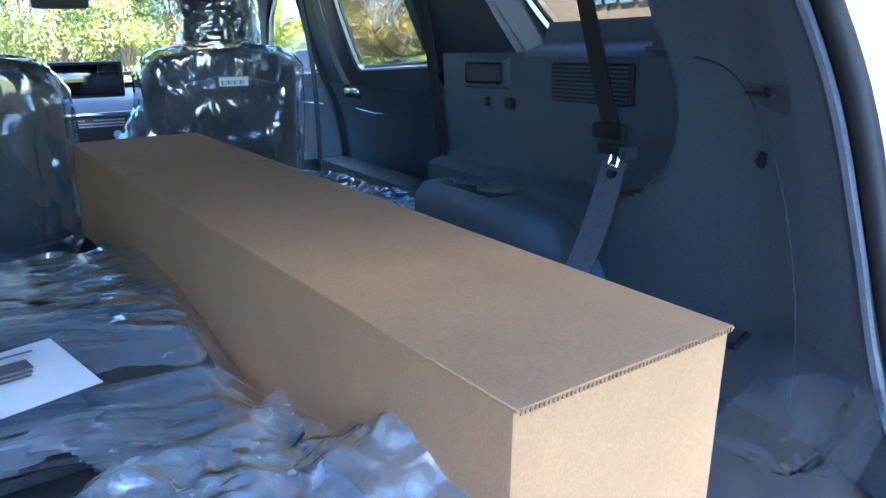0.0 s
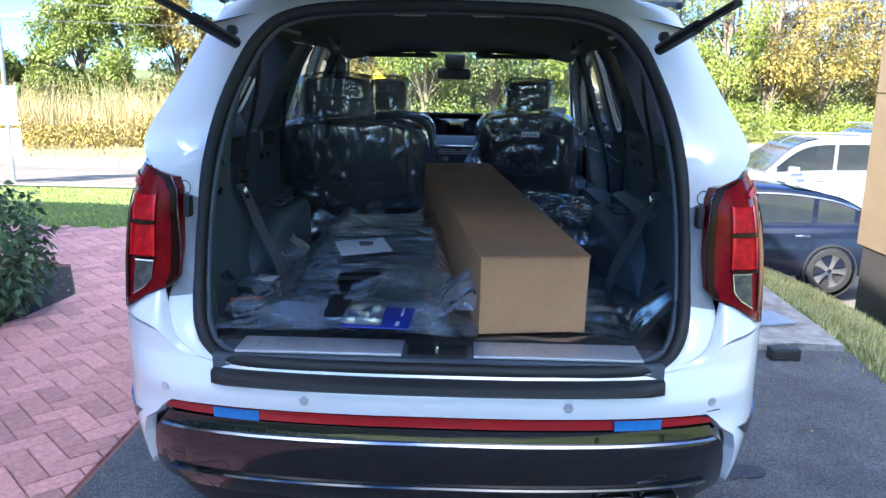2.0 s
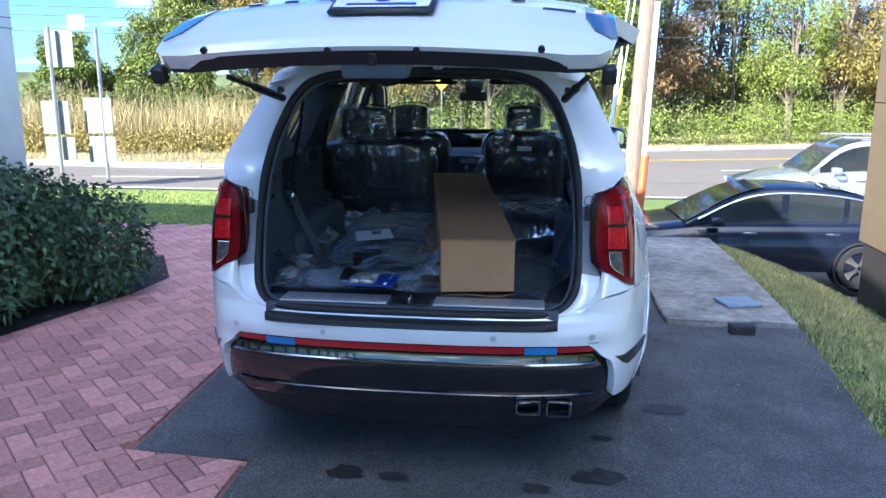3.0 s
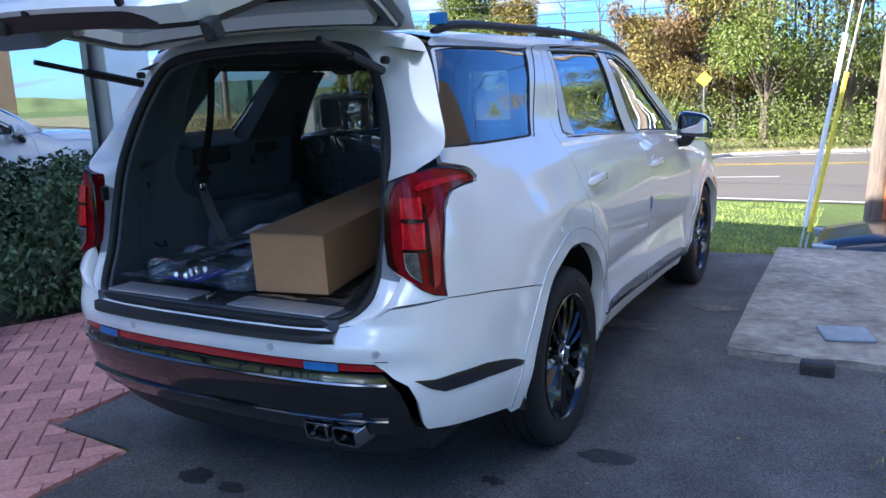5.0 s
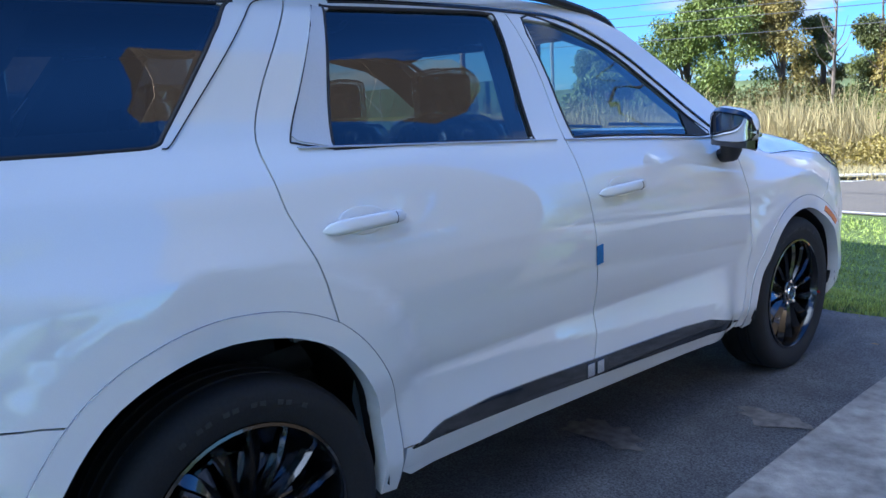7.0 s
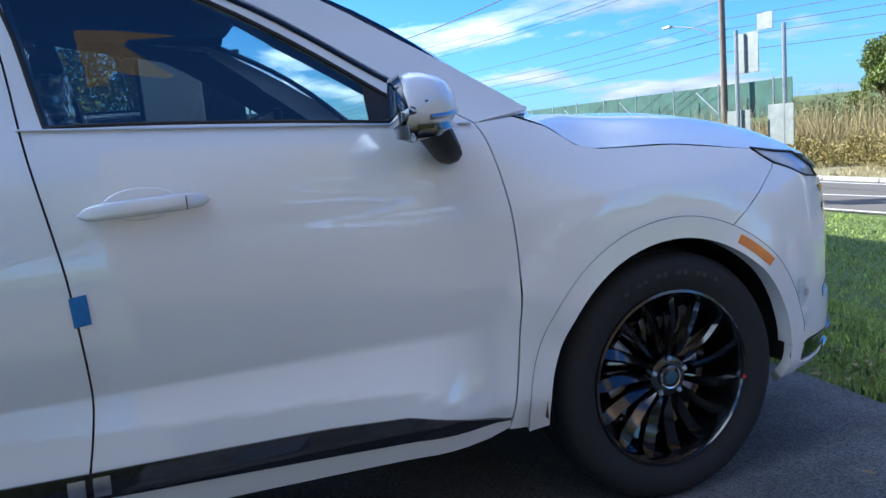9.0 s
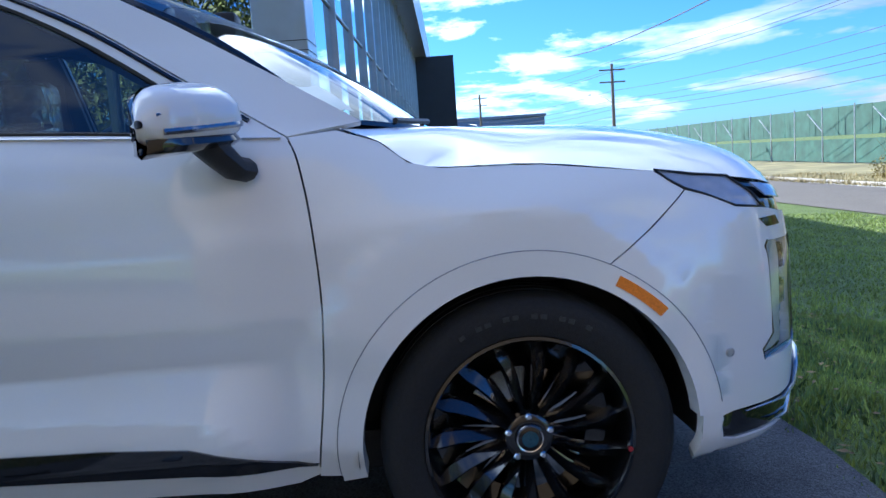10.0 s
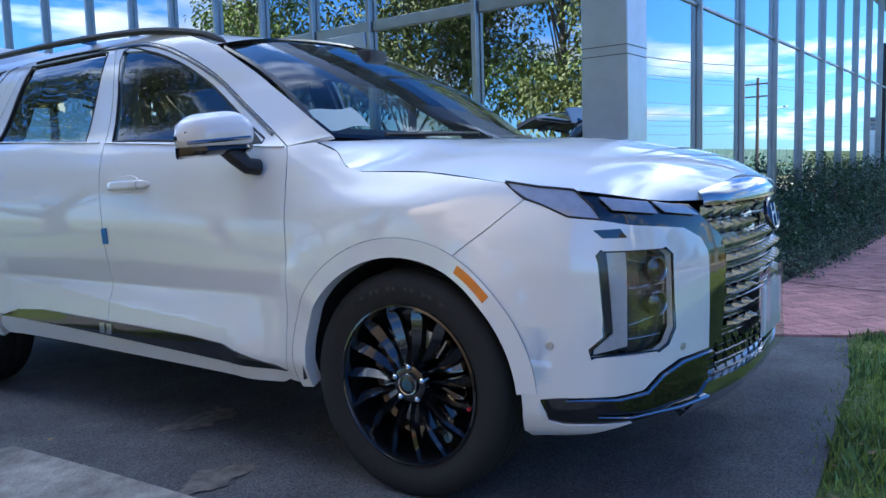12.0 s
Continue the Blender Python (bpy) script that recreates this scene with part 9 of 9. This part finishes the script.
        for i in range(5):
            bm = bmesh.new(); box(bm, w / 2, w / 2 + .08, -d / 2 + 1 + i * d / 5, -d / 2 + d / 5 + i * d / 5 - .4, 2, h - 1.5, .02, 1); part("window", bm, M_SMOKE if i % 2 else M_ALU, bl)


build_roadside()


# ---------------------------------------------------------------- parked cars in the lot
def parked(x, y, z, yaw, L, H, W, paint, label, estate=False, seed=0):
    """A parked car: lofted body, dark glasshouse, lamps and wheels; its nose towards local -x."""
    c = empty("parked_car", Matrix.Translation((x, y, z)) @ Matrix.Rotation(yaw, 4, "Z"), label, "car", "cars in the lot")
    h = H / 1.45
    top = [(-.5, .62), (-.485, .70), (-.40, .80), (-.22, .92), (-.16, .97)]
    belt = .94 * h
    prof_t = [(-.5, .50), (-.495, .66), (-.47, .74), (-.36, .84), (-.2, .93), (0, .955), (.2, .965), (.40, .985), (.475, .97), (.497, .86), (.5, .60)]
    rows = []
    for i in range(41):
        t = -.5 + i / 40
        zt = interp(t, [p[0] for p in prof_t], [p[1] for p in prof_t]) * h
        w = W / 2 * (1 - .22 * abs(2 * t) ** 5)
        row = []
        for u, vz in ((0.80, .20), (.97, .24), (1.0, .42), (.995, .60), (.97, .80), (.93, .93), (.84, 1.0), (.4, 1.02), (0, 1.025)):
            row.append((t * L, w * u, .22 + (zt - .22) * (vz - .2) / .8))
        rows.append([Vector(p) for p in row] + [Vector((p[0], -p[1], p[2])) for p in row[::-1]])
    bm = bmesh.new(); patch(bm, rows)
    for r in (rows[0], rows[-1]):
        bm.faces.new([bm.verts.new(p) for p in r])
    bmesh.ops.recalc_face_normals(bm, faces=bm.faces)
    part("body", bm, paint, c, angle=50)
    xs = [-.235, -.06, .10, .30, .44] if not estate else [-.24, -.09, .10, .38, .47]
    zs = [.93, 1.36, 1.45, 1.33, .98] if not estate else [.93, 1.38, 1.47, 1.42, 1.0]
    pt = [tuple(p) for p in spline([(a * L, b * h) for a, b in zip(xs, zs)], 7)]
    def house(k, g):
        rr = []
        for a, b in pt:
            f = (b - .93 * h) / (.52 * h)
            w = W / 2 * (.90 - .24 * f) * k
            rr.append([Vector((a * g, w, .90 * h)), Vector((a * g, w, .90 * h + (b - .90 * h) * .88)), Vector((a * g, w * .9, .90 * h + (b - .90 * h) * .985)), Vector((a * g, 0, b + .01)), Vector((a * g, -w * .9, .90 * h + (b - .90 * h) * .985)), Vector((a * g, -w, .90 * h + (b - .90 * h) * .88)), Vector((a * g, -w, .90 * h))])
        return rr
    bm = bmesh.new(); patch(bm, house(1.0, 1.0)); bmesh.ops.recalc_face_normals(bm, faces=bm.faces)
    part("cabin", bm, paint, c, angle=60)
    for sg in (1, -1):
        cuts = ((-.195, .055), (.075, .235), (.25, .35)) if not estate else ((-.20, .04), (.055, .235), (.25, .42))
        for a0, a1 in cuts:
            bm = bmesh.new()
            q = []
            for i in range(9):
                a = a0 + (a1 - a0) * i / 8
                b = interp(a * L, [p[0] for p in pt], [p[1] for p in pt])
                f = (b - .93 * h) / (.52 * h)
                w = W / 2 * (.90 - .24 * f)
                zt = max(.955 * h, .90 * h + (b - .90 * h) * .84)
                q.append([Vector((a * L, sg * (w + .012), .945 * h)), Vector((a * L, sg * (w + .008), zt))])
            patch(bm, q)
            g = part("side_window", bm, M_CARGLASS, c)
        bm = bmesh.new()
        line = []
        for i in range(25):
            a = -.20 + .56 * i / 24 if not estate else -.2 + .62 * i / 24
            b = interp(a * L, [p[0] for p in pt], [p[1] for p in pt])
            f = (b - .93 * h) / (.52 * h)
            line.append(Vector((a * L, sg * (W / 2 * (.90 - .24 * f) + .014), max(.95 * h, .90 * h + (b - .90 * h) * .86))))
        tube(bm, line, .012, 5)
        part("window_trim", bm, M_BRIGHT, c)
        for a in (-.12, .12):
            bm = bmesh.new(); box(bm, a * L + .25, a * L + .45, sg * W / 2 * .955 - .012, sg * W / 2 * .955 + .012, .80 * h, .83 * h, .006, 1); part("door_handle", bm, M_BRIGHT, c)
        bm = bmesh.new(); box(bm, -.17 * L, -.135 * L, sg * W / 2 - .02, sg * (W / 2 + .14) if sg > 0 else sg * (W / 2 + .14), .93 * h, 1.05 * h, .03, 2) if sg > 0 else box(bm, -.17 * L, -.135 * L, -(W / 2 + .14), -W / 2 + .02, .93 * h, 1.05 * h, .03, 2)
        part("door_mirror", bm, paint, c)
        for ax in (-.30, .275):
            cc = Vector((ax * L, sg * (W / 2 - .01), .335))
            def ring(prof):
                b2 = bmesh.new()
                n = 28
                V = [[b2.verts.new(cc + Vector((r * math.cos(2 * math.pi * k / n), sg * o, r * math.sin(2 * math.pi * k / n)))) for k in range(n)] for o, r in prof]
                for A, B in zip(V, V[1:]):
                    for k in range(n):
                        b2.faces.new((A[k], A[(k + 1) % n], B[(k + 1) % n], B[k]))
                bmesh.ops.recalc_face_normals(b2, faces=b2.faces)
                return b2
            part("arch", ring([(-.25, .385), (.015, .385), (.018, .36)]), M_BLACKPL, c)
            w_ = part("tyre", ring([(-.22, .22), (-.2, .335), (-.03, .335), (.012, .31), (.016, .25)]), M_TYRE, c)
            part("rim", ring([(.016, .25), (.014, .232), (-.03, .225), (-.05, .02)]), M_BLACKPL, w_)
            for k in range(5):
                a = 2 * math.pi * k / 5
                bm = bmesh.new()
                u = Vector((math.cos(a), 0, math.sin(a))); v = Vector((-math.sin(a), 0, math.cos(a)))
                patch(bm, [[cc + u * r + v * wd + Vector((0, sg * o, 0)), cc + u * r - v * wd + Vector((0, sg * o, 0))] for r, wd, o in ((.03, .03, .0), (.12, .030, .006), (.235, .062, .014))])
                part("spoke", bm, M_BRIGHT, w_)
        bm = bmesh.new(); box(bm, -.492 * L, -.43 * L, sg * W * .33 - .16, sg * W * .33 + .16, .64 * h, .74 * h, .03, 2); part("head_lamp", bm, M_HEAD, c)
        bm = bmesh.new(); box(bm, .462 * L, .492 * L, sg * W * .33 - .16, sg * W * .33 + .12, .76 * h, .86 * h, .02, 2); part("tail_lamp", bm, M_RED, c)
    for a0, a1 in ((.02, .36), (.64, .96)):
        bm = bmesh.new()
        k0, k1 = int(a0 * (len(pt) - 1)), int(a1 * (len(pt) - 1))
        q = [[Vector((pt[k][0], yy * W / 2 * (.84 - .22 * (pt[k][1] - .93 * h) / (.52 * h)), pt[k][1] + .018)) for yy in (-.9, 0, .9)] for k in range(k0, k1 + 1)]
        patch(bm, q); part("screen", bm, M_CARGLASS, c)
    if estate:
        for sg in (1, -1):
            bm = bmesh.new(); tube(bm, [(-.1 * L, sg * W * .3, 1.50 * h), (.36 * L, sg * W * .3, 1.49 * h)], .02, 6); part("roof_rail", bm, M_GALV, c)
    return c


M_CARGLASS = mat("car_window_glass", (0.02, 0.025, 0.03), 0.03, 0, 1.0, scale=3, var=0.2)
parked(3.8, 9.8, -1.38, radians(2), 4.9, 1.46, 1.84, M_NAVY, "midnight-blue fastback saloon parked beyond the grass verge")
parked(6.6, 13.3, -1.12, radians(2), 4.6, 1.66, 1.86, M_SILVER, "silver-white estate parked beyond the blue saloon", True)
parked(9.2, 15.8, -1.05, radians(4), 4.7, 1.70, 1.88, M_SILVER, "grey crossover with roof rails parked in the lot", True)
